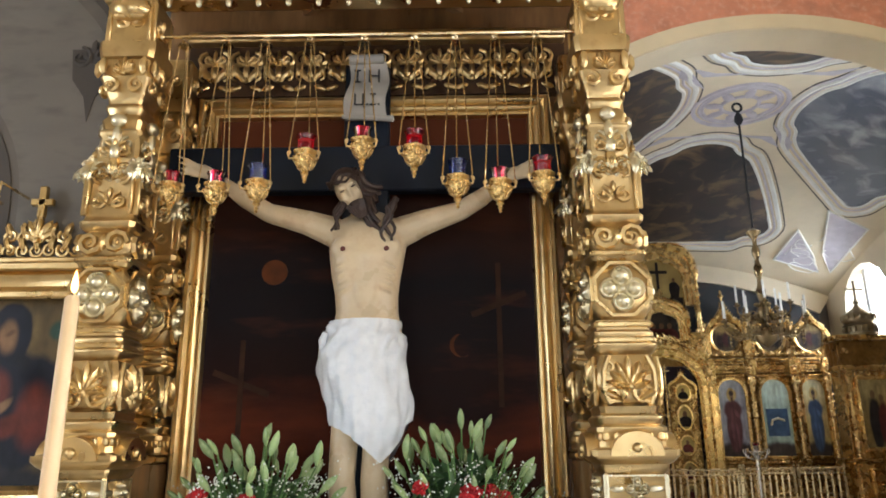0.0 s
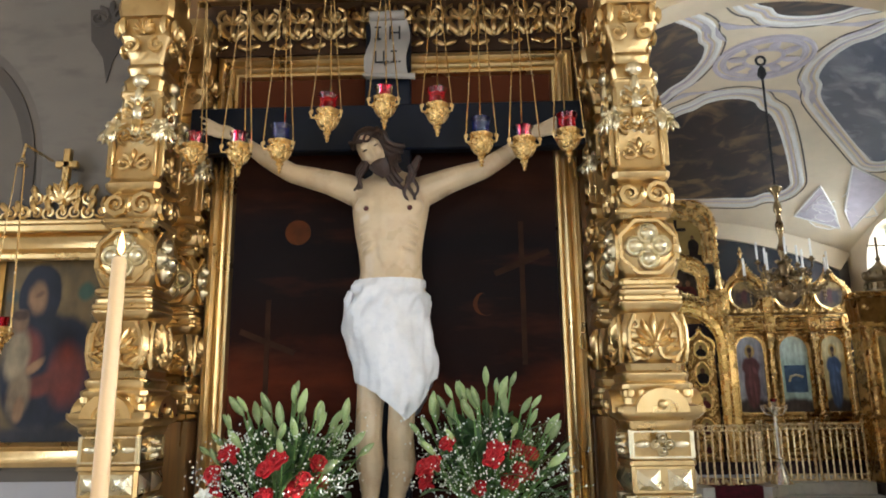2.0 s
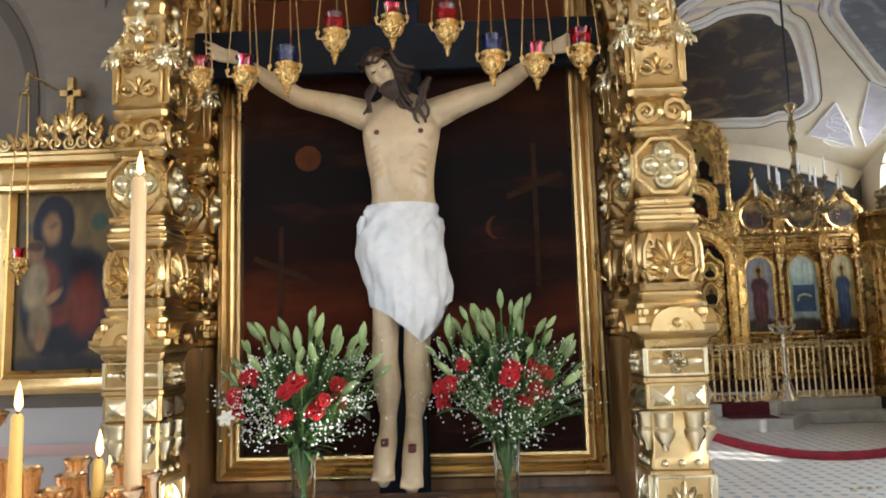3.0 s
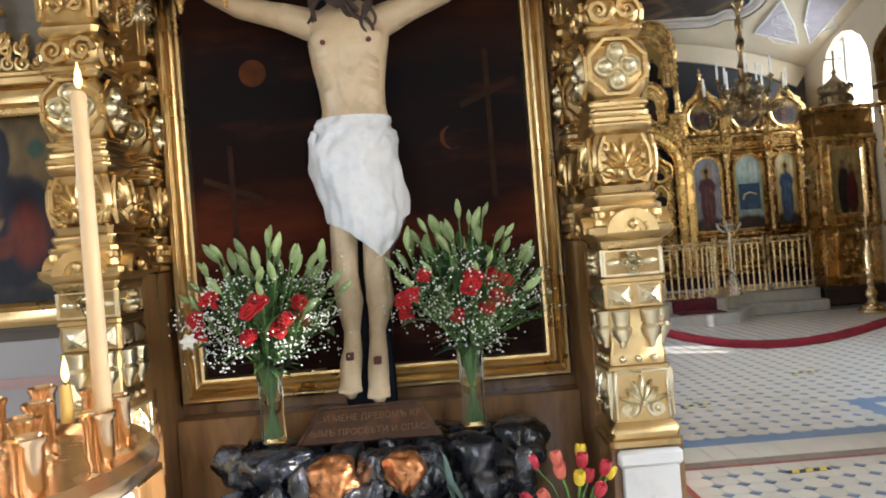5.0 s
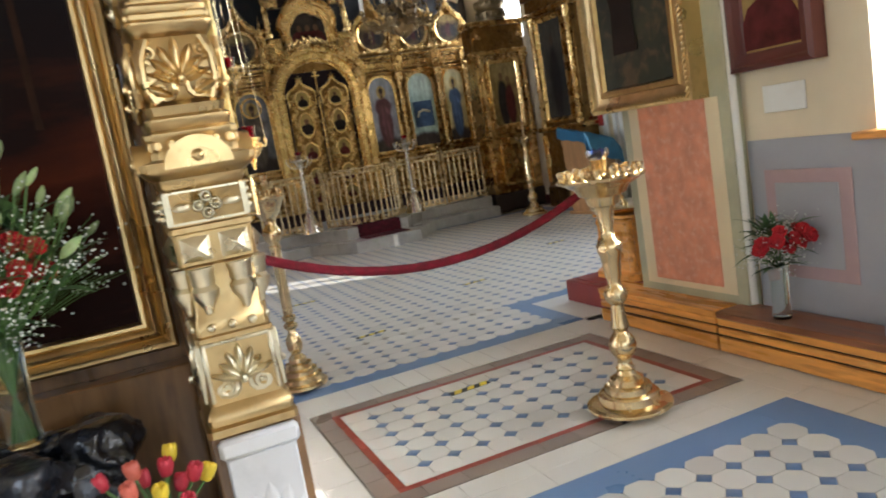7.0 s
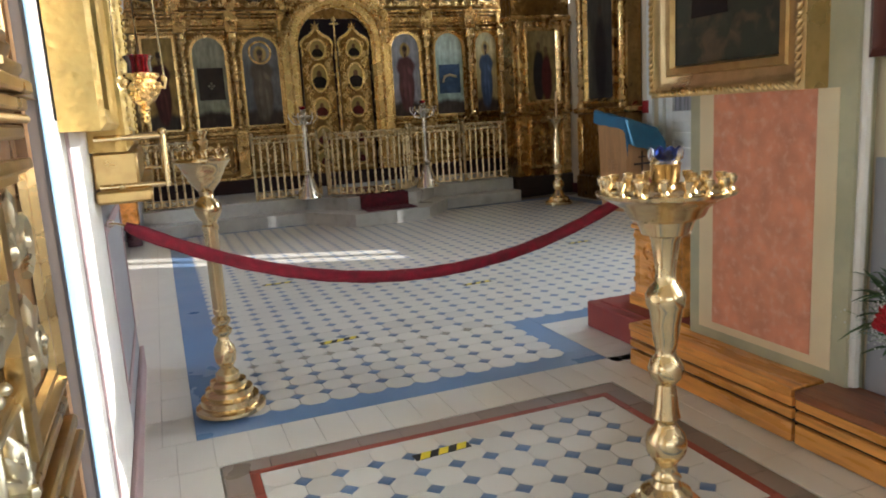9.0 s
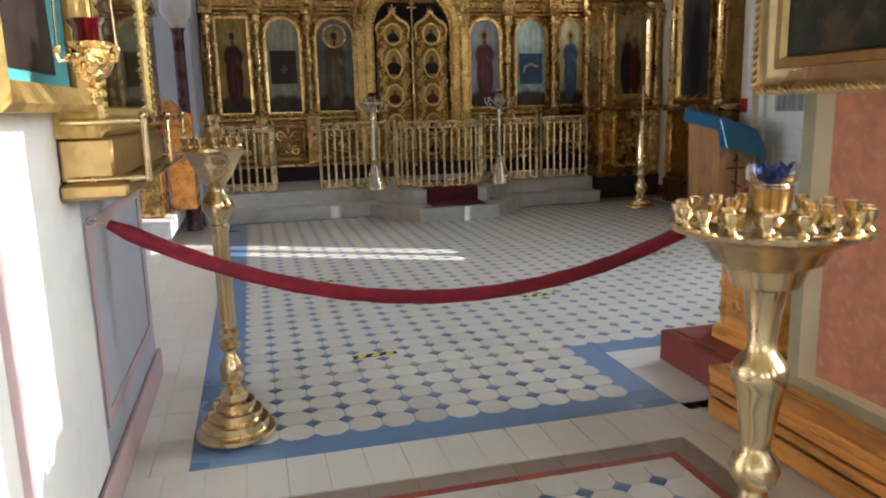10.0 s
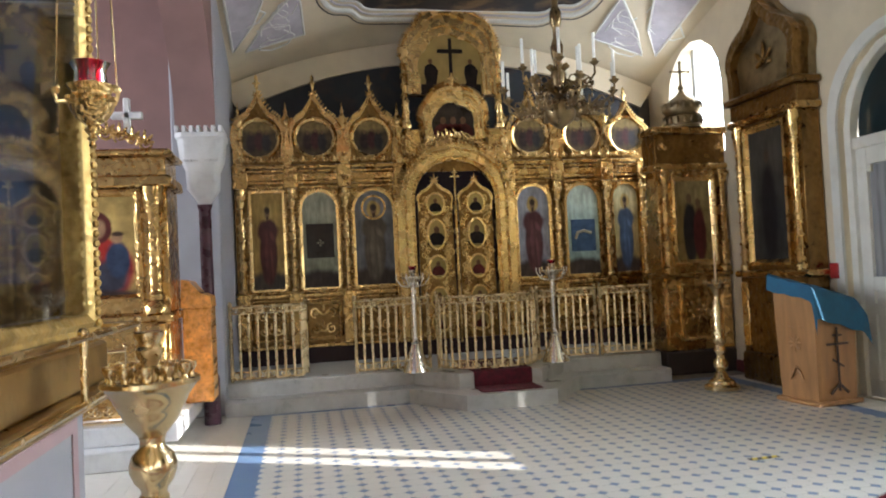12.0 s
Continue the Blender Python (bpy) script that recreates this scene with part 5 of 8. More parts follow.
for x, z, r in ((-.47, .70, .10), (-.20, .71, .085), (-.30, .45, .10), (.02, .50, .07)):
    g = Geo()
    g.ell((x, 2.83, z - .03), (r, r * .7, r * .85), 40, 26)
    if z > .6:
        g.v = [tuple(Vector((x, 2.83, z - .03)) + (Vector(p) - Vector((x, 2.83, z - .03))) * (.95 + .16 * abs(math.sin(4.5 * math.atan2(p[0] - x, p[2] - z + .13)))) + Vector(noise.noise_vector(Vector(p) * 16)) * .02) for p in g.v]
    part("bronze_skull", g, BRONZE, rock)
for k in range(9):
    x = -.85 + k * .135
    g = Geo()
    g.ell((x, 2.80 + .04 * (k % 2), .52 + .13 * ((k * 7) % 3) / 2), (.04, .03, .05 + .02 * (k % 3)), 10, 8)
    g.v = [tuple(Vector(p) + Vector(noise.noise_vector(Vector(p) * 18)) * .025) for p in g.v]
    part("polished_stone", g, ROCK, rock)
PLAQUE = material("dark_bronze_plaque", (.07, .04, .028), .42, .6, .3, 6, .2, 40, dirt_or_sheen=(.20, .085, .045), dirt_or_sheen_amount=.7)
plaque = thing("bronze_plaque", "dark bronze trapezoid plaque with raised lettering on the rock", "plaque", pose(-.335, 3.09, .805, -28, 0, 0))
g = Geo()
g.prism([(-.30, -.075), (.28, -.075), (.19, .075), (-.21, .075)], -.012, .02)
g.band([(-.275, -.062), (.255, -.062), (.178, .062), (-.198, .062), (-.275, -.062)], [(-.295, -.073), (.275, -.073), (.19, .073), (-.21, .073), (-.295, -.073)], -.018, -.011)
part("plate", g, PLAQUE, plaque)
LETTER = material("worn_letters", (.22, .13, .08), .4, .7, .2, 20)
lettering("...И МЕНЕ ДРЕВОМЪ КР", .036, pose(-.01, -.0125, .012, 90), LETTER, plaque)
lettering("НЫМЪ ПРОСВѢТИ И СПАСИ", .036, pose(-.01, -.0125, -.045, 90), LETTER, plaque)

# ---- the icon screen ----
SY = 13.6
screen = thing("icon_screen", "tall gilded carved icon screen with rows of painted icons", "iconostasis", pose(0, 0, 0))


def ogee(cx, z0, w, h, n=7):
    """A pointed kokoshnik outline from its left foot over the tip to its right foot."""
    k = min(1, h / (2.7 * w))
    half = [(-w * .93, 0)]
    for i in range(2 * n + 1):
        th = radians(198 - 80 * i / (2 * n))
        half.append((w * math.cos(th), k * w * (1 + math.sin(th))))
    x1, z1 = half[-1]
    for i in range(1, n + 1):
        t = i / n
        half.append((x1 * (1 - t) ** 1.35, z1 + (h - z1) * t))
    return [(cx + x, z0 + z) for x, z in half] + [(cx - x, z0 + z) for x, z in reversed(half[:-1])]


def lobed(cx, z0, w, h):
    """A round-headed outline with five lobes and a small point."""
    c = h - w * 1.12
    pts = [(-w, 0), (-w, c * .5)]
    for i in range(31):
        th = math.pi * (1 - i / 30)
        r = w * (.98 + .10 * abs(math.sin(2.5 * th)))
        pts.append((r * math.cos(th), c + r * 1.02 * math.sin(th)))
    pts += [(w, c * .5), (w, 0)]
    return [(cx + x, z0 + z) for x, z in pts]


def scaled(outline, cx, z0, k):
    return [(cx + (x - cx) * k, z0 + (z - z0) * k) for x, z in outline]


ICON_GOLD = material("gold_ground", (.42, .30, .11), .4, .5, .15, 5, .05, 40, spec=.15)
ICON_PALE = material("pale_green_ground", (.36, .40, .30), .5, 0, .12, 4, .05, 40, spec=.15)
ICON_BLUE = material("blue_grey_ground", (.16, .18, .22), .45, 0, .2, 4, .05, 40, spec=.15)
ICON_DARK = material("dark_icon_ground", (.050, .036, .026), .35, 0, .4, 5, .05, 40, spec=.15)
ROBE_RED = material("dark_red_robe", (.10, .02, .018), .5, 0, .4, 9, .05, 40, spec=.15)
ROBE_BLUE = material("slate_blue_robe", (.05, .07, .13), .5, 0, .4, 9, .05, 40, spec=.15)
ROBE_DARK = material("black_brown_robe", (.022, .015, .013), .5, 0, .4, 9, .05, 40, spec=.15)
FACE = material("brown_face_paint", (.16, .085, .045), .5, 0, .15, 12, .05, 40, spec=.15)
TEAL = material("teal_paint", (.08, .30, .30), .5, 0, .3, 9, .05, 40, spec=.15)


def figure(parent, x, y, z0, h, robe, halo=True, w=.26):
    """A plain painted standing figure: halo, head and robe, each a thin layer of paint."""
    if halo:
        g = Geo()
        g.prism(arc(x, z0 + h * .88, h * .10, h * .10, 0, 360, 18)[:-1], y - .002, y)
        part("painted_halo", g, ICON_GOLD, parent)
    g = Geo()
    ww = h * w
    o = [(-ww * .75, 0), (ww * .8, 0), (ww * .7, h * .3), (ww * .85, h * .5), (ww * .95, h * .62), (ww * .6, h * .74), (ww * .25, h * .80), (-ww * .25, h * .80), (-ww * .65, h * .74), (-ww * .8, h * .55), (-ww * .6, h * .35)]
    g.prism([(x + a, z0 + b) for a, b in o], y - .004, y - .001)
    part("painted_robe", g, robe, parent)
    g = Geo()
    g.prism(arc(x, z0 + h * .87, h * .055, h * .07, 0, 360, 14)[:-1], y - .006, y - .002)
    part("painted_head", g, FACE, parent)


def half_figure(parent, x, y, z0, h, robe, head=True):
    g = Geo()
    o = [(-.45, 0), (.45, 0), (.42, .3), (.3, .5), (.1, .62), (-.1, .62), (-.32, .5), (-.43, .3)]
    g.prism([(x + a * h, z0 + b * h) for a, b in o], y - .004, y - .001)
    part("painted_robe", g, robe, parent)
    if not head:
        return
    g = Geo()
    g.prism(arc(x, z0 + h * .74, h * .13, h * .17, 0, 360, 14)[:-1], y - .006, y - .002)
    part("painted_head", g, FACE, parent)


def saint_painting(x, ground, robe):
    """The painted panel at x: ground, sky, and one standing figure or a hung smaller picture."""
    if ground is ICON_PALE and x > 4:
        tones, cloth = ((.52, .62, .54), (.42, .54, .48)), (.10, .16, .28)
    elif ground is ICON_PALE:
        tones, cloth = ((.46, .46, .34), (.36, .37, .27)), (.08, .075, .06)
    elif ground is ICON_GOLD and x > 4:
        tones, cloth = ((.62, .56, .32), (.52, .40, .17)), (.10, .15, .26)
    elif ground is ICON_GOLD:
        tones, cloth = ((.46, .31, .10), (.38, .24, .07)), (.13, .04, .035)
    elif ground is ICON_BLUE:
        tones, cloth = ((.40, .42, .48), (.32, .32, .37)), (.20, .08, .08)
    else:
        tones, cloth = ((.26, .26, .27), (.17, .17, .18)), (.22, .18, .13)
    blobs = [(.5, .95, .9, .35, 0, tones[0], .8), (.5, .06, .9, .14, 0, (.07, .05, .04), .4)]
    if robe or ground is ICON_DARK:
        cloth = tuple(c * .62 for c in cloth)
        light = tuple(c * 1.6 for c in cloth)
        blobs += [(.5, .80, .20, .10, 0, (.48, .34, .12), .25), (.5, .36, .30, .34, 0, cloth, .2), (.5, .60, .36, .14, 0, cloth, .25), (.44, .42, .07, .26, 6, light, .8), (.60, .30, .06, .20, -6, light, .8),
                  (.62, .56, .14, .05, 25, light, .6), (.5, .80, .10, .062, 0, (.26, .16, .09), .4), (.5, .825, .11, .04, 0, (.07, .045, .03), .5), (.5, .745, .05, .03, 0, (.09, .05, .03), .5)]
    return soft_painting("icon_painting", tones[1], blobs, .05)


# base, boards and mouldings
g = Geo()
g.box(.84, SY + .02, .345, 6.95, 13.98, .56, .01)
part("plinth", g, material("dark_red_plinth", (.035, .012, .012), .6), screen)
# carcass boards: the shade between carvings is put into their darker gold
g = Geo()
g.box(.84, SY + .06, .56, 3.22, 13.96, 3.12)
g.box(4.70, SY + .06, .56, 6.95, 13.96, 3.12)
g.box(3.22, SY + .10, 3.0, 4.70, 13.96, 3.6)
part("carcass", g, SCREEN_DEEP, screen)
for z, d, h in ((.56, .05, .05), (1.22, .03, .03), (1.27, .06, .05), (1.33, .03, .03), (2.80, .03, .04), (2.86, .07, .04), (2.91, .04, .10), (3.02, .08, .04), (3.07, .11, .05)):
    for x0, x1 in ((.82, 3.24), (4.68, 6.97)):
        g = Geo()
        g.box(x0, SY + .06 - d, z, x1, SY + .07, z + h, .01)
        part("moulding", g, SCREEN_GOLD, screen)
# columns wound with carving
COLS = (.93, 1.62, 2.36, 3.16, 4.76, 5.52, 6.31, 6.90)
g = Geo()
g.lathe([(.06, 1.36), (.062, 1.40), (.045, 1.42), (.05, 1.46), (.045, 2.0), (.05, 2.02), (.042, 2.04), (.038, 2.56), (.045, 2.58), (.04, 2.60), (.062, 2.66), (.07, 2.70), (.075, 2.74), (.075, 2.79)], n=12)
for i in range(44):
    a, z = i * 1.25, 1.48 + i * .0245
    g.ell((.046 * math.cos(a), .046 * math.sin(a), z), (.022, .022, .018), 6, 4)
for i in range(8):
    a = i * math.pi / 4
    g.ell((.066 * math.cos(a), .066 * math.sin(a), 2.69), (.018, .018, .035), 6, 4)
COLUMN_MESH = g.mesh("column", SCREEN_BRIGHT)
for x in COLS:
    part("column", COLUMN_MESH, None, screen, at=pose(x, SY, 0))
    g = Geo()
    g.box(x - .09, SY - .05, .60, x + .09, SY + .05, 1.34, .012)
    g.M = pose(x, SY - .055, .66)
    vine(g, .15, .5, 2)
    part("column_pedestal", g, SCREEN_GOLD, screen)
    g = Geo()
    g.box(x - .10, SY - .07, 2.80, x + .10, SY + .05, 3.12, .012)
    g.M = pose(x, SY - .075, 2.90)
    fan(g, 0, 0, .10, 7, 150)
    part("entablature_block", g, SCREEN_GOLD, screen)
# lower panels
for x0, x1 in zip((.93, 1.62, 2.36, 4.76, 5.52, 6.31), (1.62, 2.36, 3.16, 5.52, 6.31, 6.90)):
    g = Geo()
    moulded_frame(g, x0 + .11, .66, x1 - .11, 1.20, [(0, SY + .06), (0, SY + .03), (.02, SY + .02), (.04, SY + .03), (.05, SY + .055)])
    p = part("lower_panel", g, SCREEN_GOLD, screen)
    g = Geo()
    g.M = pose((x0 + x1) / 2, SY + .05, .70)
    vine(g, (x1 - x0) * .6, .46, 2)
    tagged(part("panel_carving", g, SCREEN_BRIGHT, p), kind="stuff")
    # frieze carving over the icon
    g = Geo()
    n = 5
    for k in range(n):
        g.M = pose(x0 + .12 + (x1 - x0 - .24) * (k + .5) / n, SY + .015, 2.96)
        for s in (-1, 1):
            scroll(g, s * .03, 0, .03, s, 1.2, .3, 90)
    tagged(part("frieze_carving", g, SCREEN_BRIGHT, screen), kind="stuff")
# icons between the columns
SLATE = material("slate_blue_paint", (.06, .10, .17), .5, 0, .3, 9, spec=.15)
ROW = [(1.275, .21, ICON_GOLD, ROBE_RED, False), (1.99, .235, ICON_PALE, None, True), (2.76, .27, ICON_DARK, None, True), (5.14, .24, ICON_BLUE, ROBE_RED, True), (5.92, .25, ICON_PALE, None, True), (6.62, .20, ICON_GOLD, ROBE_BLUE, True)]
for x, w, ground, robe, round_top in ROW:
    z0, z1 = 1.40, 2.74
    o = arched(x - w, x + w, z0, z1) if round_top else [(x - w, z0), (x - w, z1), (x + w, z1), (x + w, z0)]
    g = Geo()
    g.prism(o, SY + .05, SY + .058)
    ic = part("icon", g, saint_painting(x, ground, robe), screen, "painted icon panel")
    g = Geo()
    if round_top:
        g.band(o, grow(o, .035), SY + .015, SY + .06)
    else:
        g.band(o, [(x - w - .035, z0), (x - w - .035, z1 + .035), (x + w + .035, z1 + .035), (x + w + .035, z0)], SY + .015, SY + .06)
    g.box(x - w - .035, SY + .015, z0 - .035, x + w + .035, SY + .06, z0, .006)
    part("icon_frame", g, SCREEN_BRIGHT, ic)
    g = Geo()
    edge = grow(o, .05) if round_top else [(x - w - .05, z0), (x - w - .05, z1 + .05), (x + w + .05, z1 + .05), (x + w + .05, z0)]
    for (xa, za), (xb, zb) in zip(edge, edge[1:]):
        n = max(1, round(math.hypot(xb - xa, zb - za) / .036))
        for k in range(n):
            g.ell((xa + (xb - xa) * k / n, SY + .03, za + (zb - za) * k / n), (.016, .014, .016), 6, 4)
    if round_top:
        for s in (-1, 1):
            g.M = pose(x + s * (w + .0), SY + .03, z1 - .02)
            scroll(g, 0, 0, .045, s, 1.4, .3, 90)
            fan(g, 0, 0, .08, 5, 120, .02, 90 - s * 45)
            g.M = Matrix()
    tagged(part("frame_beading", g, SCREEN_BRIGHT, ic), kind="stuff")
    if ground is ICON_PALE:
        g = Geo()
        zc = 1.98 if x > 4 else 2.05
        g.box(x - .19, SY + .036, zc - .24, x + .19, SY + .049, zc + .24)
        part("inset_picture", g, SLATE if x > 4 else ICON_DARK, ic)
        g = Geo()
        if x > 4:
            g.tube([(x - .13, SY + .03, zc - .06), (x - .10, SY + .03, zc + .04), (x, SY + .03, zc + .07), (x + .12, SY + .03, zc + .03)], .022, 6)
        else:
            g.M = pose(x, SY + .03, zc - .03)
            pearls(g, .035)
        part("silver_ornament", g, SILVER, ic)
    elif not robe:
        g = Geo()
        g.band(arc(x, z0 + 1.1, .15, .15, 0, 360, 20), arc(x, z0 + 1.1, .18, .18, 0, 360, 20), SY + .036, SY + .046)
        part("halo_ring", g, SCREEN_GOLD, ic)
# upper tier: round icons under pointed gables
CROWD = soft_painting("crowd_painting", (.10, .07, .04), [(.5, .85, .6, .25, 0, (.30, .21, .08), .7), (.30, .40, .16, .30, 0, (.05, .03, .025), .4), (.52, .45, .15, .32, 0, (.08, .03, .03), .4), (.72, .40, .15, .30, 0, (.04, .035, .035), .4),
                                                        (.30, .66, .05, .06, 0, (.20, .12, .06), .5), (.52, .72, .05, .06, 0, (.22, .13, .07), .5), (.72, .66, .05, .06, 0, (.20, .12, .06), .5)], .08)
for x in (1.20, 1.97, 2.77, 5.14, 5.95, 6.68):
    big = x < 3 or x < 5.5
    h = 1.04 if x < 6.5 else .86
    o = ogee(x, 3.14, .38, h)
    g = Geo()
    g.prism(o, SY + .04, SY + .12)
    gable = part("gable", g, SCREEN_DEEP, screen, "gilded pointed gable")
    for k0, k1, y in ((.95, 1.0, SY - .035), (.90, .95, SY - .01), (.84, .90, SY - .025)):
        g = Geo()
        g.band(scaled(o, x, 3.50, k0), scaled(o, x, 3.50, k1), y, SY + .05)
        part("gable_moulding", g, SCREEN_BRIGHT, gable)
    g = Geo()
    zc = 3.50
    g.prism(arc(x, zc, .245, .245, 0, 360, 28)[:-1], SY + .02, SY + .03)
    ic = part("round_icon", g, CROWD, gable, "round dark painted icon")
    g = Geo()
    g.lathe([(.24, 0), (.25, .03), (.28, .045), (.30, .03), (.31, 0)], n=28)
    g.v = [(x + a, SY + .03 - c, zc + b) for a, b, c in g.v]
    part("round_frame", g, SCREEN_BRIGHT, ic)
    # finial: small cross of leaves
    g = Geo()
    g.M = pose(x, SY + .03, 3.14 + h - .06)
    fan(g, 0, 0, .10, 5, 180, .02)
    leaf(g, 0, .06, 90, .24, .06, .02)
    for s in (-1, 1):
        leaf(g, 0, .16, 90 - s * 80, .06, .03, .02)
    for i in range(12, 22):
        for s in (-1, 1):
            p = o[i if s < 0 else len(o) - 1 - i] if i < len(o) // 2 else None
            if p:
                leaf(g, p[0] - x, p[1] - 3.14 - h + .06, 90 - s * -40 if s < 0 else 130 - 80, .07, .03, .015)
    tagged(part("finial", g, SCREEN_BRIGHT, gable), kind="stuff")
for x in (.93, 1.58, 2.37, 3.16, 4.74, 5.54, 6.33):
    g = Geo()
    g.box(x - .06, SY - .01, 3.12, x + .06, SY + .10, 3.62, .012)
    g.M = pose(x, SY - .02, 3.16)
    vine(g, .10, .42, 2)
    g.M = pose(x, SY + .04, 3.62)
    g.lathe([(.07, 0), (.08, .02), (.05, .04), (.06, .07), (.075, .12), (.05, .18), (.02, .24), (.03, .27), (.012, .31), (.004, .40)], n=10)
    fan(g, 0, .1, .16, 5, 200, .02)
    part("pinnacle", g, SCREEN_BRIGHT, screen)
# carved course under the round icons
g = Geo()
for k in range(42):
    x = .95 + k * .142
    if 3.2 < x < 4.72:
        continue
    g.M = pose(x, SY - .045, 3.16)
    for s in (-1, 1):
        scroll(g, s * .03, .03, .032, -s, 1.2, .3, 90)
    leaf(g, 0, 0, 90, .09, .04)
tagged(part("course_carving", g, SCREEN_BRIGHT, screen), kind="stuff")

# holy doors in the middle
DX = 3.96
arch_o = arched(DX - .60, DX + .60, .56, 3.16, 14)
g = Geo()
g.prism(arched(DX - .60, DX + .60, .40, 3.14, 14), SY + .12, SY + .14)
part("door_void", g, material("dark_purple_curtain", (.018, .008, .014), .8), screen)
for k, (d0, d1, y) in enumerate(((.0, .05, SY + .02), (.05, .13, SY - .05), (.13, .17, SY - .02), (.17, .27, SY - .07), (.27, .31, SY - .03))):
    g = Geo()
    g.band(grow(arch_o, d0), grow(arch_o, d1), y, SY + .10)
    part("door_arch", g, SCREEN_BRIGHT if k % 2 else SCREEN_GOLD, screen, "gilded moulded arch over the holy doors")
g = Geo()
for i in range(22):
    a = radians(8 + 164 * i / 21)
    g.M = pose(DX + .83 * math.cos(a), SY - .09, 2.50 + .90 * math.sin(a))
    fan(g, 0, 0, .11, 5, 160, .03, math.degrees(a))
    g.ell((0, -.02, 0), .03, 6, 4)
for i in range(14):
    x = DX - .45 + .9 * (i / 13)
    z = 3.34 + .12 * math.sin(i / 13 * math.pi) + .03 * (i % 2)
    g.M = pose(x, SY - .12, z)
    scroll(g, 0, 0, .055, 1 if i % 2 else -1, 1.4, .3, 40 * i)
    leaf(g, 0, 0, 60 + 8 * i, .12, .05, .03)
for s in (-1, 1):
    for i in range(8):
        g.M = pose(DX + s * (.62 + .022 * i), SY - .08, 3.12 + .06 * (i % 4) + .03 * i)
        scroll(g, 0, 0, .05, s, 1.3, .3, 50 * i)
tagged(part("arch_carving", g, SCREEN_BRIGHT, screen), kind="stuff")
g = Geo()
g.box(DX - .02, SY - .0, .5, DX + .02, SY + .06, 2.55, .01)
g.box(DX - .012, SY - .005, 2.55, DX + .012, SY + .02, 3.03, .004)
g.box(DX - .075, SY - .005, 2.90, DX + .075, SY + .02, 2.925, .004)
g.box(DX - .04, SY - .005, 2.96, DX + .04, SY + .02, 2.978, .004)
part("door_meeting_post", g, SCREEN_BRIGHT, screen)
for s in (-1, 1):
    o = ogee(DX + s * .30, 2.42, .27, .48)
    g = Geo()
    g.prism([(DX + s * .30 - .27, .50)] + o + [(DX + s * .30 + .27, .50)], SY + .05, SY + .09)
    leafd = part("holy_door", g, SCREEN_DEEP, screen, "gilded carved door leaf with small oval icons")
    g = Geo()
    rng = random.Random(8)
    for i in range(60):
        z = .60 + 2.0 * i / 59
        for q in (-1, 1):
            g.M = pose(DX + s * .30 + q * (.10 + .11 * rng.random()), SY + .045, z)
            scroll(g, 0, 0, .032 + .02 * rng.random(), q, 1.3, .3, rng.random() * 360)
    tagged(part("door_carving", g, SCREEN_BRIGHT, leafd), kind="stuff")
    for z, hh in ((2.52, .14), (2.08, .20), (1.60, .15), (1.15, .15), (.80, .12)):
        g = Geo()
        g.prism(arc(DX + s * .30, z, .115, hh, 0, 360, 20)[:-1], SY + .02, SY + .03)
        ic = part("oval_icon", g, ICON_GOLD, leafd, "small oval icon")
        g = Geo()
        g.band(arc(DX + s * .30, z, .115, hh, 0, 360, 20), arc(DX + s * .30, z, .145, hh + .03, 0, 360, 20), SY - .005, SY + .04)
        part("oval_frame", g, SCREEN_BRIGHT, ic)
        half_figure(ic, DX + s * .30, SY + .02, z - hh * .8, hh * 1.5, ROBE_DARK if z > 1.9 else ROBE_RED)
    g = Geo()
    g.band(scaled(o, DX + s * .30, 2.42, .88), o, SY + .02, SY + .06)
    g.M = pose(DX + s * .30, SY + .04, 2.86)
    fan(g, 0, 0, .11, 5, 180, .02)
    part("door_crest", g, SCREEN_BRIGHT, leafd)
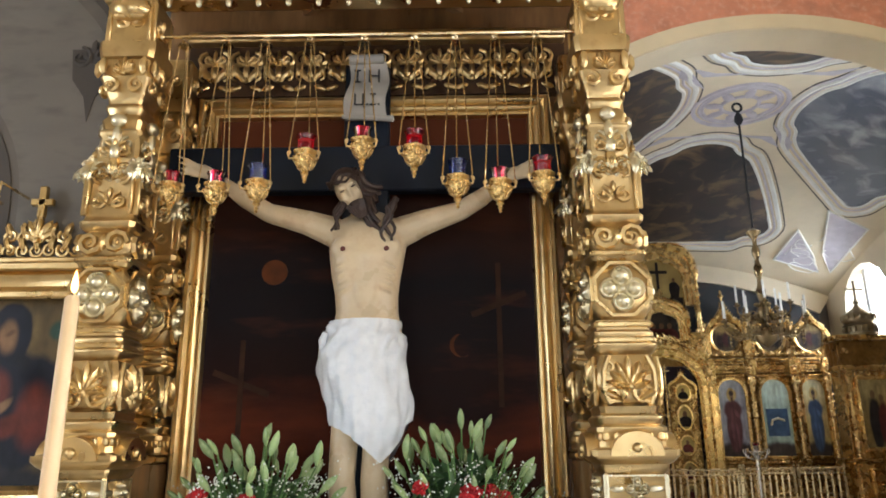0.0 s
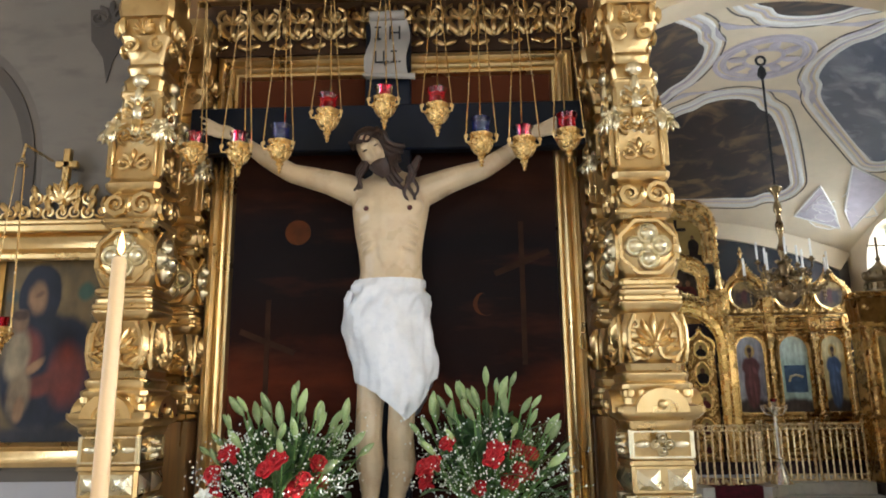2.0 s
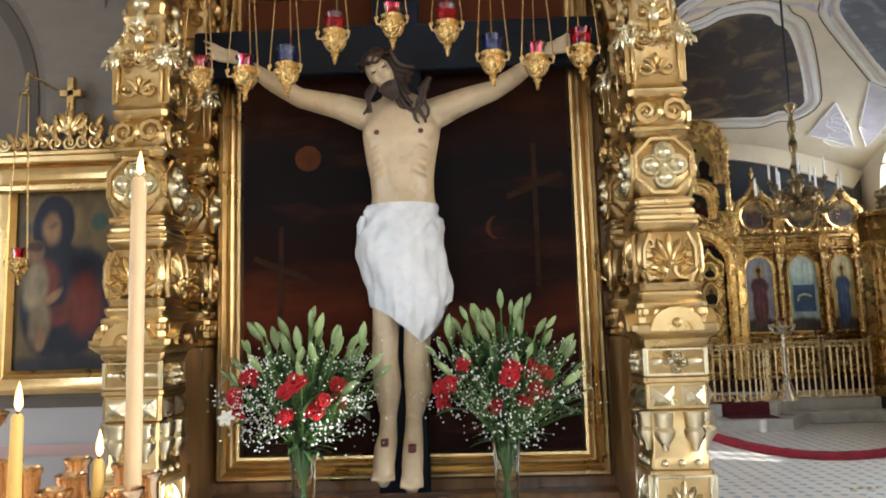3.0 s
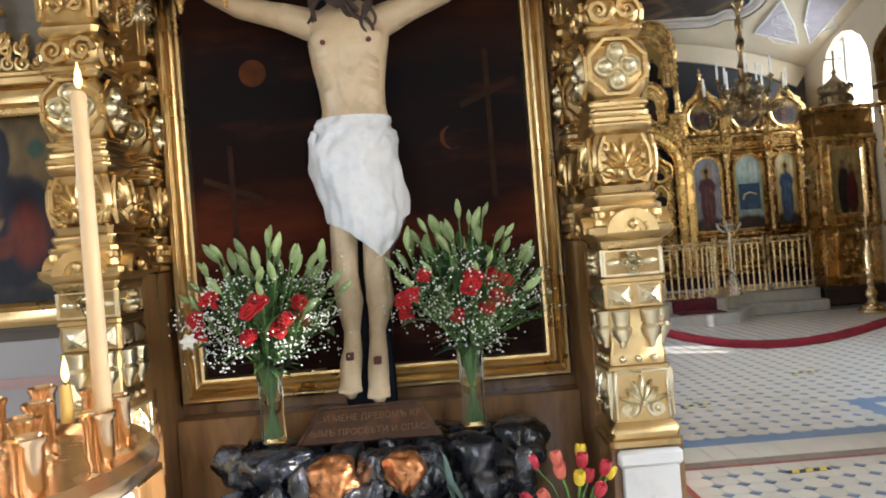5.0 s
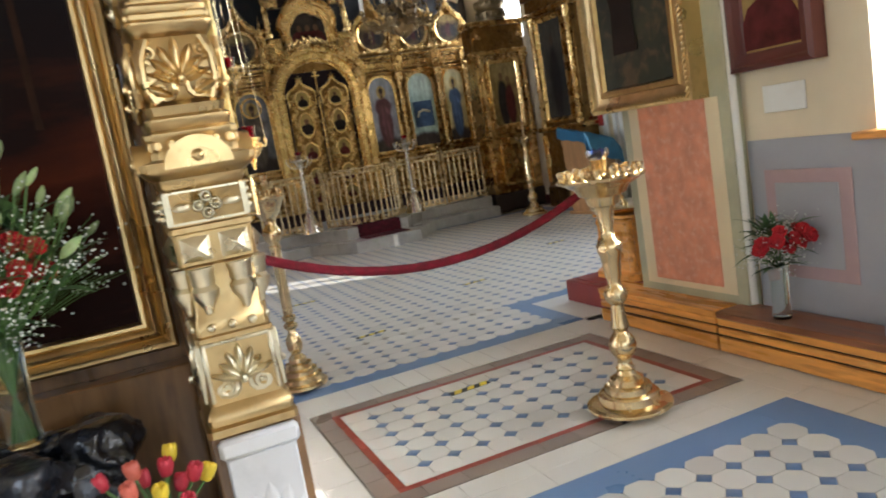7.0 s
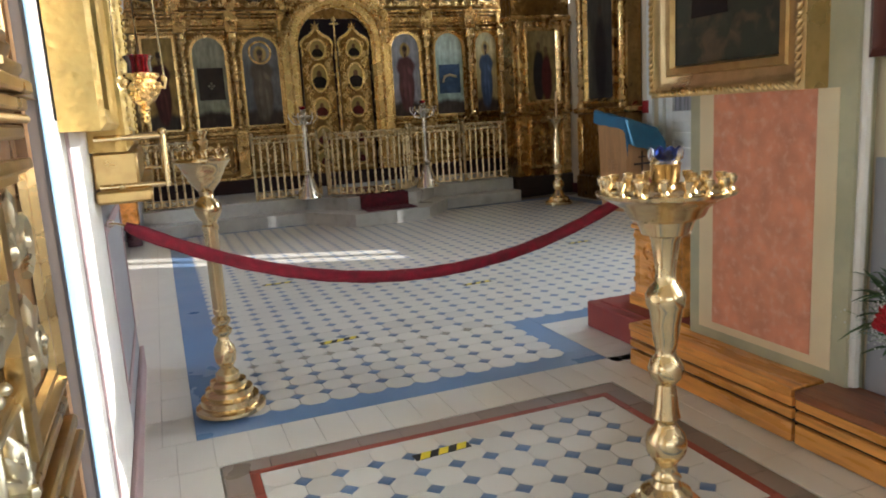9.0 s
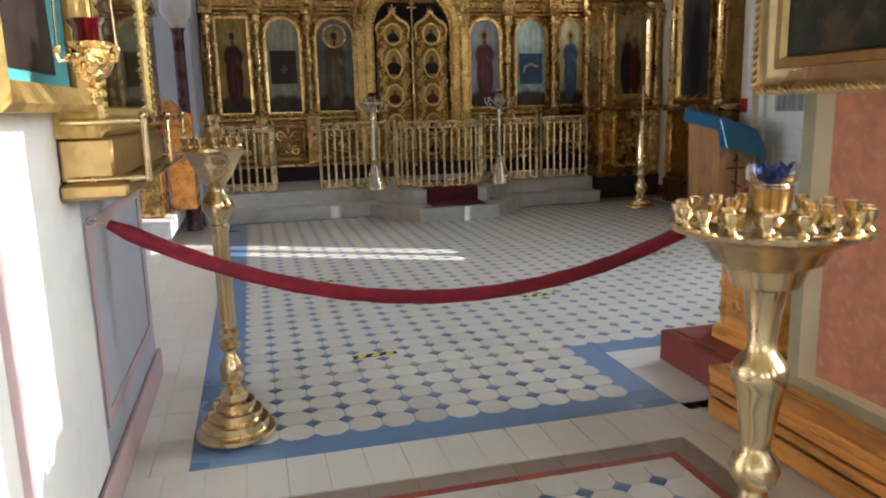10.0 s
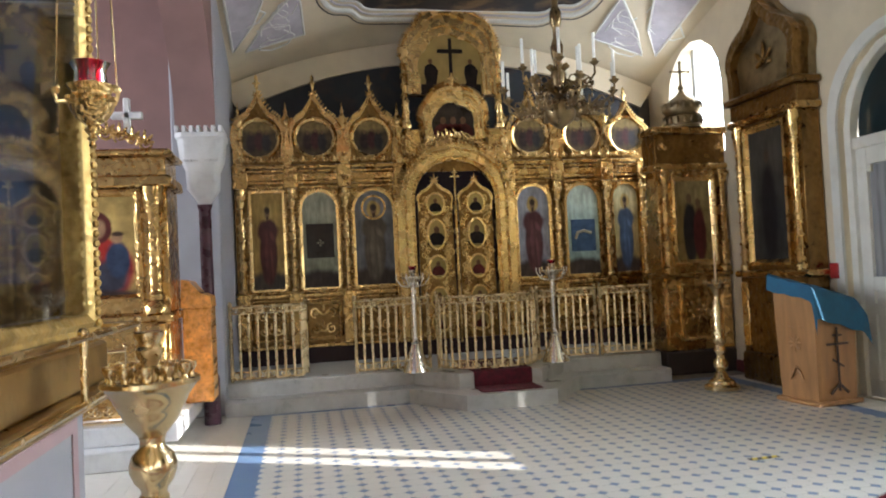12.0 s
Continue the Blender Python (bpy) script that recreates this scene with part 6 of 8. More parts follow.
# middle icon and crowning icon
for z0, w, h, fig, pw in ((3.46, .44, .78, 3, .30), (4.12, .66, 1.30, 1, .47)):
    o = lobed(DX + .03, z0, w, h)
    k = pw / w
    g = Geo()
    g.prism(o, SY + .06, SY + .16)
    fr = part("crowning_frame", g, SCREEN_DEEP, screen, "gilded trefoil-headed frame")
    for a, b, y in ((.93, 1.0, SY - .06), (.87, .93, SY - .01), (.80, .87, SY - .035), (.75, .80, SY + .01), (.70, .75, SY - .01)):
        g = Geo()
        g.band(scaled(o, DX + .03, z0, a), scaled(o, DX + .03, z0, b), y, SY + .08)
        part("frame_moulding", g, SCREEN_BRIGHT, fr)
    g = Geo()
    g.prism([(x, z) for x, z in scaled(o, DX + .03, z0, .70)], SY + .045, SY + .055)
    ic = part("icon", g, ICON_GOLD if fig == 1 else ICON_DARK, fr, "painted icon")
    if fig == 1:
        g = Geo()
        g.box(DX + .01, SY + .036, z0 + .02, DX + .06, SY + .044, z0 + .84)
        g.box(DX - .16, SY + .036, z0 + .62, DX + .22, SY + .044, z0 + .68)
        part("painted_cross", g, ROBE_DARK, ic)
        for s in (-1, 1):
            figure(ic, DX + .03 + s * .30, SY + .045, z0 + .02, .55, ROBE_DARK, False, .22)
        g = Geo()
        g.box(DX - .42, SY + .038, z0, DX + .48, SY + .0435, z0 + .16)
        part("painted_ground", g, ROBE_DARK, ic)
    else:
        for q in (-1, 0, 1):
            half_figure(ic, DX + .03 + q * .15, SY + .045, z0 + .03, .34, ROBE_RED)
    g = Geo()
    n = len(o)
    for i in range(1, n - 1):
        p, q = Vector(o[i]), Vector(o[i + 1]) if i + 1 < n else Vector(o[i])
        for t in (0, .5):
            c = p.lerp(q, t)
            a = math.degrees(math.atan2(c.y - (z0 + h * .45), c.x - (DX + .03)))
            g.M = pose(c.x, SY - .02, c.y)
            fan(g, 0, 0, .10, 5, 150, .025, a)
    g.M = pose(DX + .03, SY - .02, z0 + h)
    leaf(g, 0, 0, 90, .20, .07, .03)
    for s in (-1, 1):
        leaf(g, 0, .10, 90 - s * 85, .08, .04, .02)
    tagged(part("crest_carving", g, SCREEN_BRIGHT, fr), kind="stuff")
for s in (-1, 1):
    g = Geo()
    g.lathe([(.075, 3.62), (.08, 3.68), (.055, 3.70), (.05, 4.0), (.06, 4.02), (.045, 4.05), (.042, 4.60), (.05, 4.62), (.075, 4.70), (.085, 4.76), (.085, 4.80)], (DX + .03 + s * .70, SY + .02, 0), 12)
    for i in range(30):
        a, z = i * 1.25, 3.72 + i * .03
        g.ell((DX + .03 + s * .70 + .05 * math.cos(a), SY + .02 + .05 * math.sin(a), z), .022, 6, 4)
    part("crowning_column", g, SCREEN_BRIGHT, screen)
    g = Geo()
    g.box(DX + .03 + s * .62 - .12, SY + .0, 3.12, DX + .03 + s * .62 + .12, SY + .12, 3.62, .02)
    part("crowning_pedestal", g, SCREEN_GOLD, screen)
g = Geo()
g.box(.9, SY + .30, .4, 6.95, 13.98, 3.0)
part("back_board", g, DARK_WOOD, screen)


# ---- rails before the screen ----
RAIL_BRASS = material("bright_rail_brass", (.84, .68, .40), .27, 1, .08, 9, .03, 40)


def rail(points, z0=.345, h=.88, bottom=True):
    """A gilt barred rail along plan points."""
    pts = [Vector(p) for p in points]
    t = thing("altar_rail", "gilt metal rail of slim upright bars", "railing", pose(0, 0, 0), "altar rails")
    for z, r in ((z0 + h, .016), (z0 + h - .075, .012), (z0 + .11, .012), (z0 + .03, .014)):
        g = Geo()
        g.tube([(p.x, p.y, z) for p in pts], r, 8)
        part("rail_bar", g, RAIL_BRASS, t)
    length = sum((b - a).length for a, b in zip(pts, pts[1:]))
    n = max(2, round(length / .105))

    def along(d):
        for a, b in zip(pts, pts[1:]):
            l = (b - a).length
            if d <= l + 1e-6:
                return a.lerp(b, d / l), (b - a).normalized()
            d -= l
        return pts[-1], (pts[-1] - pts[-2]).normalized()
    g = Geo()
    g.tube([(0, 0, z0 + .03), (0, 0, z0 + h - .07)], .0165, 8)
    bar = g.mesh("bar", RAIL_BRASS)
    for i in range(n + 1):
        p, _ = along(length * i / n)
        part("bar", bar, None, t, at=pose(p.x, p.y, 0))
    g, gb = Geo(), Geo()
    m = max(3, round(length / .07))
    for i in range(m):
        p, d = along(length * (i + .5) / m)
        for gg, z in ((g, z0 + h - .038), (gb, z0 + .07)):
            gg.M = pose(p.x, p.y, z, 0, 0, math.degrees(math.atan2(d.y, d.x)))
            scroll(gg, 0, 0, .03, 1 if i % 2 else -1, 1.3, .3, 90)
    tagged(part("upper_scrollwork", g, RAIL_BRASS, t), kind="stuff")
    tagged(part("lower_scrollwork", gb, RAIL_BRASS, t), kind="stuff")
    for p in (pts[0], pts[-1]):
        g = Geo()
        g.lathe([(.022, z0), (.022, z0 + h), (.03, z0 + h + .01), (.02, z0 + h + .03), (.026, z0 + h + .045), (.004, z0 + h + .07)], (p.x, p.y, 0), 10)
        part("post", g, RAIL_BRASS, t)
    return t


rail([(.86, 12.2), (1.68, 12.2), (1.74, 12.62)])
rail([(2.33, 12.22), (3.24, 12.22)])
rail([(3.34 + .62 - .62 * math.cos(math.pi * i / 14), 12.15 - .52 * math.sin(math.pi * i / 14)) for i in range(15)])
rail([(4.66, 12.22), (5.45, 12.22)])
rail([(5.52, 12.22), (6.24, 12.22)])

# ---- standing cases beside the screen ----
k1 = thing("icon_case", "dark gilded icon case with a small onion cupola and cross", "icon case", pose(6.95, 12.22, 0))
g = Geo()
g.box(-.52, 0, 0, .52, .38, .32, .02)
part("plinth", g, material("dark_brown_stone", (.05, .035, .028), .5), k1)
g = Geo()
g.box(-.50, .02, .32, .50, .38, 1.30, .01)
part("pedestal", g, SCREEN_GOLD, k1)
g = Geo()
g.box(-.55, -.03, 1.30, .55, .38, 1.36, .015)
part("ledge", g, SCREEN_GOLD, k1)
g = Geo()
g.box(-.50, .04, 1.36, .50, .38, 2.60, .01)
part("body", g, SCREEN_GOLD, k1)
g = Geo()
g.box(-.56, -.04, 2.58, .56, .38, 2.66, .02)
part("cornice", g, SCREEN_GOLD, k1)
g = Geo()
g.box(-.52, .02, 2.66, .52, .38, 3.02, .01)
part("frieze", g, SCREEN_DEEP, k1)
g = Geo()
g.box(-.58, -.06, 3.02, .58, .38, 3.10, .02)
part("top_cornice", g, SCREEN_GOLD, k1)
for s in (-1, 1):
    g = Geo()
    g.lathe([(.07, 1.36), (.075, 1.42), (.05, 1.44), (.065, 1.55), (.055, 1.68), (.07, 1.72), (.045, 1.75), (.042, 2.4), (.055, 2.42), (.075, 2.52), (.08, 2.58)], (s * .42, -.0, 0), 12)
    part("column", g, SCREEN_GOLD, k1)
    g = Geo()
    g.M = pose(s * .42, 0, 2.72)
    vine(g, .16, .28, 1)
    part("side_carving", g, SCREEN_BRIGHT, k1)
g = Geo()
moulded_frame(g, -.32, 1.44, .32, 2.52, [(0, .04), (0, -.01), (.03, -.02), (.05, 0), (.07, .03)])
part("icon_frame", g, SCREEN_BRIGHT, k1)
g = Geo()
g.box(-.25, .028, 1.51, .25, .036, 2.45)
part("icon", g, soft_painting("two_saints_painting", (.30, .21, .08), [(.5, .9, .7, .25, 0, (.40, .30, .13), .7), (.38, .34, .22, .42, 0, (.03, .025, .025), .2), (.66, .32, .20, .38, 0, (.10, .022, .02), .25), (.38, .78, .09, .07, 0, (.20, .12, .06), .4), (.64, .72, .08, .065, 0, (.20, .12, .06), .4)], .05), k1)
g = Geo()
for i in range(26):
    g.ell((-.52 + i * .0416, -.045, 1.33), .018, 6, 4)
tagged(part("bead_row", g, SCREEN_BRIGHT, k1), kind="stuff")
g = Geo()
g.M = pose(0, .01, .85)
for i in range(8):
    leaf(g, .06 * math.cos(i * math.pi / 4), .06 * math.sin(i * math.pi / 4), i * 45, .12, .06, .02)
g.ell((0, 0, 0), .05, 8, 5)
part("rosette", g, SCREEN_GOLD, k1)
g = Geo()
for i in range(9):
    g.M = pose(-.46 + .115 * i, -.07, 2.56)
    fan(g, 0, 0, .08, 5, 160, .015, -90)
tagged(part("valance", g, SCREEN_GOLD, k1), kind="stuff")
g = Geo()
g.lathe([(.28, 3.10), (.28, 3.16), (.24, 3.18), (.24, 3.32), (.27, 3.34), (.22, 3.36), (.27, 3.44), (.26, 3.52), (.18, 3.62), (.07, 3.72), (.03, 3.80), (.05, 3.84), (.02, 3.88)], (.02, .2, 0), 16)
for i in range(16):
    a = i * math.pi / 8
    g.ell((.02 + .25 * math.cos(a), .2 + .25 * math.sin(a), 3.25), (.03, .03, .07), 6, 4)
    g.ell((.02 + .25 * math.cos(a), .2 + .25 * math.sin(a), 3.5), (.035, .035, .08), 6, 4)
tagged(part("cupola", g, BRASS_DARK, k1), kind="stuff")
g = Geo()
g.box(.005, .185, 3.86, .035, .215, 4.24, .005)
g.box(-.105, .188, 4.08, .145, .212, 4.11, .005)
for x, z in ((.02, 4.25), (-.11, 4.095), (.15, 4.095)):
    g.ell((x, .2, z), .026, 8, 5)
part("cross", g, BRASS_DARK, k1)

# pilasters and a carved panel on the pedestal
for s in (-1, 1):
    g = Geo()
    g.box(s * .40 - .07, -.01, .38, s * .40 + .07, .03, 1.28, .01)
    g.M = pose(s * .40, -.015, .42)
    vine(g, .12, .80, 4, .28)
    part("pilaster", g, SCREEN_BRIGHT, k1)
g = Geo()
moulded_frame(g, -.27, .45, .27, 1.22, [(0, .02), (0, -.01), (.02, -.016), (.04, .0), (.05, .016)])
part("pedestal_frame", g, SCREEN_BRIGHT, k1)


def taller(z):
    """The case's upper body is drawn out, its cupola pressed down a little."""
    if z <= 1.36:
        return z
    return 1.36 + (z - 1.36) * 1.13 if z <= 3.11 else 3.326 + (z - 3.11) * (.79 if z < 3.88 else .82)


for ob in k1.children_recursive:
    for v in ob.data.vertices:
        v.co.z = taller(v.co.z)

k2 = thing("wall_icon_case", "tall dark gilded icon case with a pointed gable against the wall", "icon case", pose(7.44, 10.95, 0, 0, 0, 90))
# local x runs along the wall, local -y looks into the nave
g = Geo()
g.box(-.66, -.30, 0, .66, 0, .35, .02)
part("plinth", g, SCREEN_DEEP, k2)
g = Geo()
g.box(-.62, -.28, .35, .62, 0, 1.28, .01)
part("pedestal", g, SCREEN_DEEP, k2)
g = Geo()
g.box(-.68, -.33, 1.28, .68, 0, 1.36, .02)
part("ledge", g, SCREEN_GOLD, k2)
g = Geo()
g.box(-.62, -.24, 1.36, .62, 0, 3.15, .01)
part("body", g, SCREEN_DEEP, k2)
g = Geo()
g.box(-.68, -.32, 3.15, .68, 0, 3.24, .02)
part("cornice", g, SCREEN_GOLD, k2)
g = Geo()
g.box(-.64, -.28, 3.24, .64, 0, 3.44, .01)
part("frieze", g, SCREEN_DEEP, k2)
g = Geo()
g.box(-.70, -.34, 3.44, .70, 0, 3.52, .02)
part("top_cornice", g, SCREEN_DEEP, k2)
k2.matrix_basis = pose(7.44, 10.95, 0, 0, 0, -90)
for s in (-1, 1):
    g = Geo()
    g.lathe([(.07, 1.36), (.075, 1.42), (.05, 1.45), (.048, 2.85), (.06, 2.88), (.08, 3.05), (.085, 3.15)], (s * .52, -.26, 0), 12)
    for i in range(50):
        a, z = i * 1.25, 1.48 + i * .027
        g.ell((s * .52 + .05 * math.cos(a), -.26 + .05 * math.sin(a), z), .02, 6, 4)
    part("column", g, SCREEN_BRIGHT, k2)
    g = Geo()
    g.box(s * .52 - .07, -.31, .42, s * .52 + .07, -.28, 1.22, .01)
    part("pilaster", g, SCREEN_BRIGHT, k2)
g = Geo()
moulded_frame(g, -.40, 1.42, .40, 3.10, [(0, -.24), (0, -.30), (.03, -.31), (.05, -.27), (.07, -.25)])
part("icon_frame", g, SCREEN_BRIGHT, k2)
g = Geo()
g.box(-.33, -.255, 1.49, .33, -.245, 3.03)
part("icon", g, soft_painting("dark_saint_painting", (.035, .034, .032), [(.5, .85, .6, .3, 0, (.06, .055, .045), .8), (.5, .36, .24, .42, 0, (.014, .013, .014), .3), (.5, .80, .10, .06, 0, (.07, .045, .03), .5)], .06), k2)
o = ogee(0, 3.52, .66, 1.15)
g = Geo()
g.prism(o, -.20, 0)
part("gable", g, BRASS_DARK, k2)
g = Geo()
g.band(scaled(o, 0, 3.52, .84), o, -.30, -.10)
g.M = pose(0, -.22, 3.75)
fan(g, 0, .1, .26, 5, 200, .02)
part("gable_moulding", g, SCREEN_DEEP, k2)

# ---- arched door in the nave wall ----
dr = tagged(thing("door_1", "white painted double door with dark arched fanlight", "door", pose(7.62, 9.215, 0, 0, 0, -90)), kind="structure")
W = .865
g = Geo()
o = arched(-W, W, 0, 3.72, 16)
g.band(grow(o, -.09), o, -.10, .06)
g.band(o, grow(o, .12), -.20, -.168)
g.box(-W, -.08, 2.62, W, .06, 2.74, .01)
g.box(-.04, -.07, 2.74, .04, .06, 3.66, .008)
part("door_casing", g, WHITE, dr)
g = Geo()
g.prism(arched(-W + .1, W - .1, 2.74, 3.62, 16), .0, .008)
part("fanlight", g, material("dark_glazing", (.02, .035, .04), .08, 0, .3, 2, 0), dr)
for s in (-1, 1):
    g = Geo()
    xs = sorted((s * .02, s * (W - .09)))
    x0, x1 = xs
    for a, b, c, d in ((x0, x0 + .14, 0, 2.62), (x1 - .14, x1, 0, 2.62), (x0 + .14, x1 - .14, 2.44, 2.62), (x0 + .14, x1 - .14, 1.12, 1.26), (x0 + .14, x1 - .14, .86, .98), (x0 + .14, x1 - .14, 0, .18)):
        g.box(a, -.05, c, b, .01, d, .004)
    g.box(x0 + .14, -.02, .98, x1 - .14, .0, 1.12)
    g.box(x0 + .14, -.02, .18, x1 - .14, .0, .86)
    g.box(x0 + .22, -.035, .28, x1 - .22, -.015, .78, .01)
    lf = part("door_leaf", g, WHITE, dr)
    g = Geo()
    g.box(x0 + .14, -.012, 1.26, x1 - .14, -.004, 2.44)
    part("curtained_pane", g, material("grey_curtained_glass", (.30, .30, .31), .3, 0, .2, 3, .1, 30, stretch=(6, 1, .4)), lf)
    g = Geo()
    for q in (x0 + .165, x1 - .165):
        g.box(q - .027, -.045, 2.36, q + .027, .0, 2.44, .004)
    part("pane_corner", g, WHITE, lf)
g = Geo()
g.tube([(-.03, -.06, 1.05), (-.03, -.12, 1.05), (-.12, -.12, 1.05)], .01, 6)
part("handle", g, BRASS, dr)
g = Geo()
g.box(7.40, 10.16, 1.25, 7.449, 10.28, 1.42, .006)
tagged(part("fire_alarm_box", g, material("red_plastic", (.35, .02, .02), .4)), "small red fire alarm box on the cream wall", "alarm box")
g = Geo()
g.box(7.42, 5.0, 0, 7.449, 8.35, .16, .005)
g.box(7.42, 10.09, 0, 7.449, 12.2, .16, .005)
setting("baseboard_nave", g, material("maroon_baseboard", (.10, .02, .02), .5), "dark red baseboard")

# ---- candle stands, rope, lectern, bench ----
def cup_mesh():
    g = Geo()
    g.lathe([(.008, 0), (.014, .004), (.009, .012), (.009, .022), (.016, .032), (.017, .046), (.013, .047), (.012, .034)], n=10)
    return g.mesh("candle_cup", BRASS)


CUP = cup_mesh()


def crisp(prof):
    """The same outline with each corner held tight by two close points."""
    out = [prof[0]]
    for (r0, z0), (r1, z1) in zip(prof, prof[1:]):
        for t in (.1, .9):
            out.append((r0 + (r1 - r0) * t, z0 + (z1 - z0) * t))
        out.append((r1, z1))
    return out


def candle_stand(name, label, x, y, prof, tray_r, tray_z, cups, center=None, z0=0.0, mat=BRASS, feet=True, funnel=None):
    t = thing(name, label, "candle stand", pose(x, y, z0))
    split = next(i for i, (r, z) in enumerate(prof) if z > prof[-1][1] * .22)
    part("base", Geo().lathe(crisp(prof[:split + 1]), n=44), mat, t)
    part("shaft", Geo().lathe(prof[split:], n=28), mat, t)
    g = Geo()
    g.lathe(funnel or [(prof[-1][0], prof[-1][1]), (tray_r * .35, tray_z - tray_r * .62), (tray_r * .42, tray_z - tray_r * .42), (tray_r * .55, tray_z - tray_r * .36), (tray_r * .62, tray_z - tray_r * .22), (tray_r * .92, tray_z - .012), (tray_r, tray_z - .006), (tray_r * 1.02, tray_z + .004), (tray_r * .97, tray_z + .008), (tray_r * .9, tray_z), (.02, tray_z - .004)], n=32)
    tray = part("tray", g, mat, t)
    for ring, n in cups:
        for i in range(n):
            a = 2 * math.pi * i / n + ring
            part("candle_cup", CUP, None, tray, at=pose(ring * math.cos(a), ring * math.sin(a), tray_z))
    if center:
        g = Geo()
        g.lathe([(.03, tray_z), (.035, tray_z + .01), (.03, tray_z + .02), (.042, tray_z + .035), (.044, tray_z + .08), (.047, tray_z + .085), (.04, tray_z + .09)], n=18)
        part("lamp_holder", g, mat, tray)
        g = Geo()
        for r0, r1 in ((.036, .054), (.031, .049)):
            g.loft([[(r * math.cos(2 * math.pi * j / 20), r * math.sin(2 * math.pi * j / 20), z + (.006 * math.cos(10 * 2 * math.pi * j / 20) if z > tray_z + .1 else 0)) for j in range(20)] for r, z in ((r0, tray_z + .085), (r1 * .95, tray_z + .10), (r1, tray_z + .13))], True, cap=False)
        part("glass_cup", g, BLUE_GLASS if center == "blue" else RED_GLASS, tray)
    if feet:
        for i in range(3):
            a = radians(100 + 120 * i)
            g = Geo()
            g.ell((prof[0][0] * .8 * math.cos(a), prof[0][0] * .8 * math.sin(a), .014), (.016, .016, .014), 8, 5)
            part("foot", g, BLACK, t)
    return t


R_PROF = [(.19, .028), (.205, .036), (.205, .05), (.19, .058), (.15, .066), (.145, .10), (.135, .108), (.115, .112), (.112, .138), (.10, .146), (.085, .148), (.08, .176), (.07, .182), (.05, .195), (.04, .215), (.048, .225), (.036, .24), (.034, .27), (.045, .285), (.062, .31), (.067, .34), (.06, .37), (.04, .395),
          (.032, .41), (.045, .43), (.038, .47), (.03, .54), (.034, .545), (.05, .565), (.057, .59), (.05, .615), (.034, .635), (.03, .65), (.038, .68), (.045, .74), (.052, .785), (.06, .80), (.062, .83), (.052, .85), (.034, .87), (.03, .90), (.036, .95), (.044, 1.0), (.05, 1.015)]
candle_stand("candle_stand", "polished brass floor candle stand with a wide cup tray", 2.50, 3.50, R_PROF, .205, 1.15, ((.185, 18), (.11, 8)), "blue")
L_PROF = [(.165, .012), (.172, .02), (.17, .036), (.142, .046), (.145, .056), (.142, .082), (.115, .09), (.118, .10), (.115, .124), (.088, .132), (.09, .142), (.087, .164), (.06, .172), (.058, .20), (.032, .225), (.036, .235), (.05, .26), (.055, .30), (.05, .33), (.03, .36), (.026, .38), (.045, .40), (.048, .415), (.028, .435), (.045, .455), (.045, .47), (.028, .485),
          (.034, .50), (.036, .90), (.040, .905), (.040, .925), (.034, .93), (.036, .945), (.052, .965), (.063, .99), (.064, 1.01), (.056, 1.035), (.036, 1.055), (.033, 1.07), (.036, 1.085)]
L_FUNNEL = [(.036, 1.085), (.050, 1.10), (.072, 1.125), (.084, 1.145), (.086, 1.152), (.090, 1.158), (.104, 1.18), (.106, 1.188), (.124, 1.212), (.132, 1.222), (.140, 1.226), (.141, 1.238), (.134, 1.242), (.126, 1.236), (.02, 1.232)]
L_PROF = [(r, z * 1.03) for r, z in L_PROF]
L_FUNNEL = [(r * .95, z * 1.03) for r, z in L_FUNNEL]
candle_stand("candle_stand", "slender polished brass candle stand with stepped base", 1.285, 5.37, L_PROF, .13, 1.27, ((.108, 12), (.066, 6)), funnel=L_FUNNEL)
g = Geo()
g.M = pose(0, 0, .037)
g.lathe([(.03, 1.233), (.024, 1.245), (.026, 1.29), (.034, 1.30), (.036, 1.32), (.028, 1.33), (.030, 1.345), (.040, 1.36), (.041, 1.368), (.036, 1.372), (.02, 1.366)], n=20)
part("lamp_holder", g, BRASS, bpy.data.objects["candle_stand.001"])
N_PROF = [(.20, .015), (.20, .05), (.15, .08), (.14, .11), (.09, .14), (.07, .18), (.05, .22), (.08, .27), (.085, .32), (.05, .37), (.045, .42), (.07, .46), (.06, .50), (.05, .53), (.072, .56), (.074, .60), (.07, .62), (.07, .95), (.05, 1.0), (.05, 1.03), (.036, 1.06), (.045, 1.12)]
candle_stand("candle_stand", "brass nave candle stand with one tall candle", 6.46, 11.0, N_PROF, .15, 1.24, ((.13, 10),), None)
g = Geo()
g.tube([(0, 0, 1.235), (0, 0, 1.62)], .013, 8)
part("candle", g, WAX_PALE, bpy.data.objects["candle_stand.002"])
SILVERY = material("silver_plate", (.80, .76, .68), .2, 1, .1, 9, .03, 40)
for x in (3.03, 4.80):
    A_PROF = [(.17, .0), (.165, .02), (.07, .28), (.05, .33), (.06, .35), (.03, .38), (.03, .80), (.045, .84), (.03, .88), (.035, 1.02)]
    c = candle_stand("tall_candlestick", "silver-plated candlestick with conical foot and branched top", x, 11.98, A_PROF, .15, 1.14, ((.13, 8),), "red", .345, SILVERY, False)
    for i in range(6):
        a = i * math.pi / 3
        g = Geo()
        g.tube([(.05 * math.cos(a), .05 * math.sin(a), 1.02), (.14 * math.cos(a), .14 * math.sin(a), 1.04), (.20 * math.cos(a), .20 * math.sin(a), 1.12), (.20 * math.cos(a), .20 * math.sin(a), 1.18)], .009, 6)
        part("branch", g, SILVERY, c)

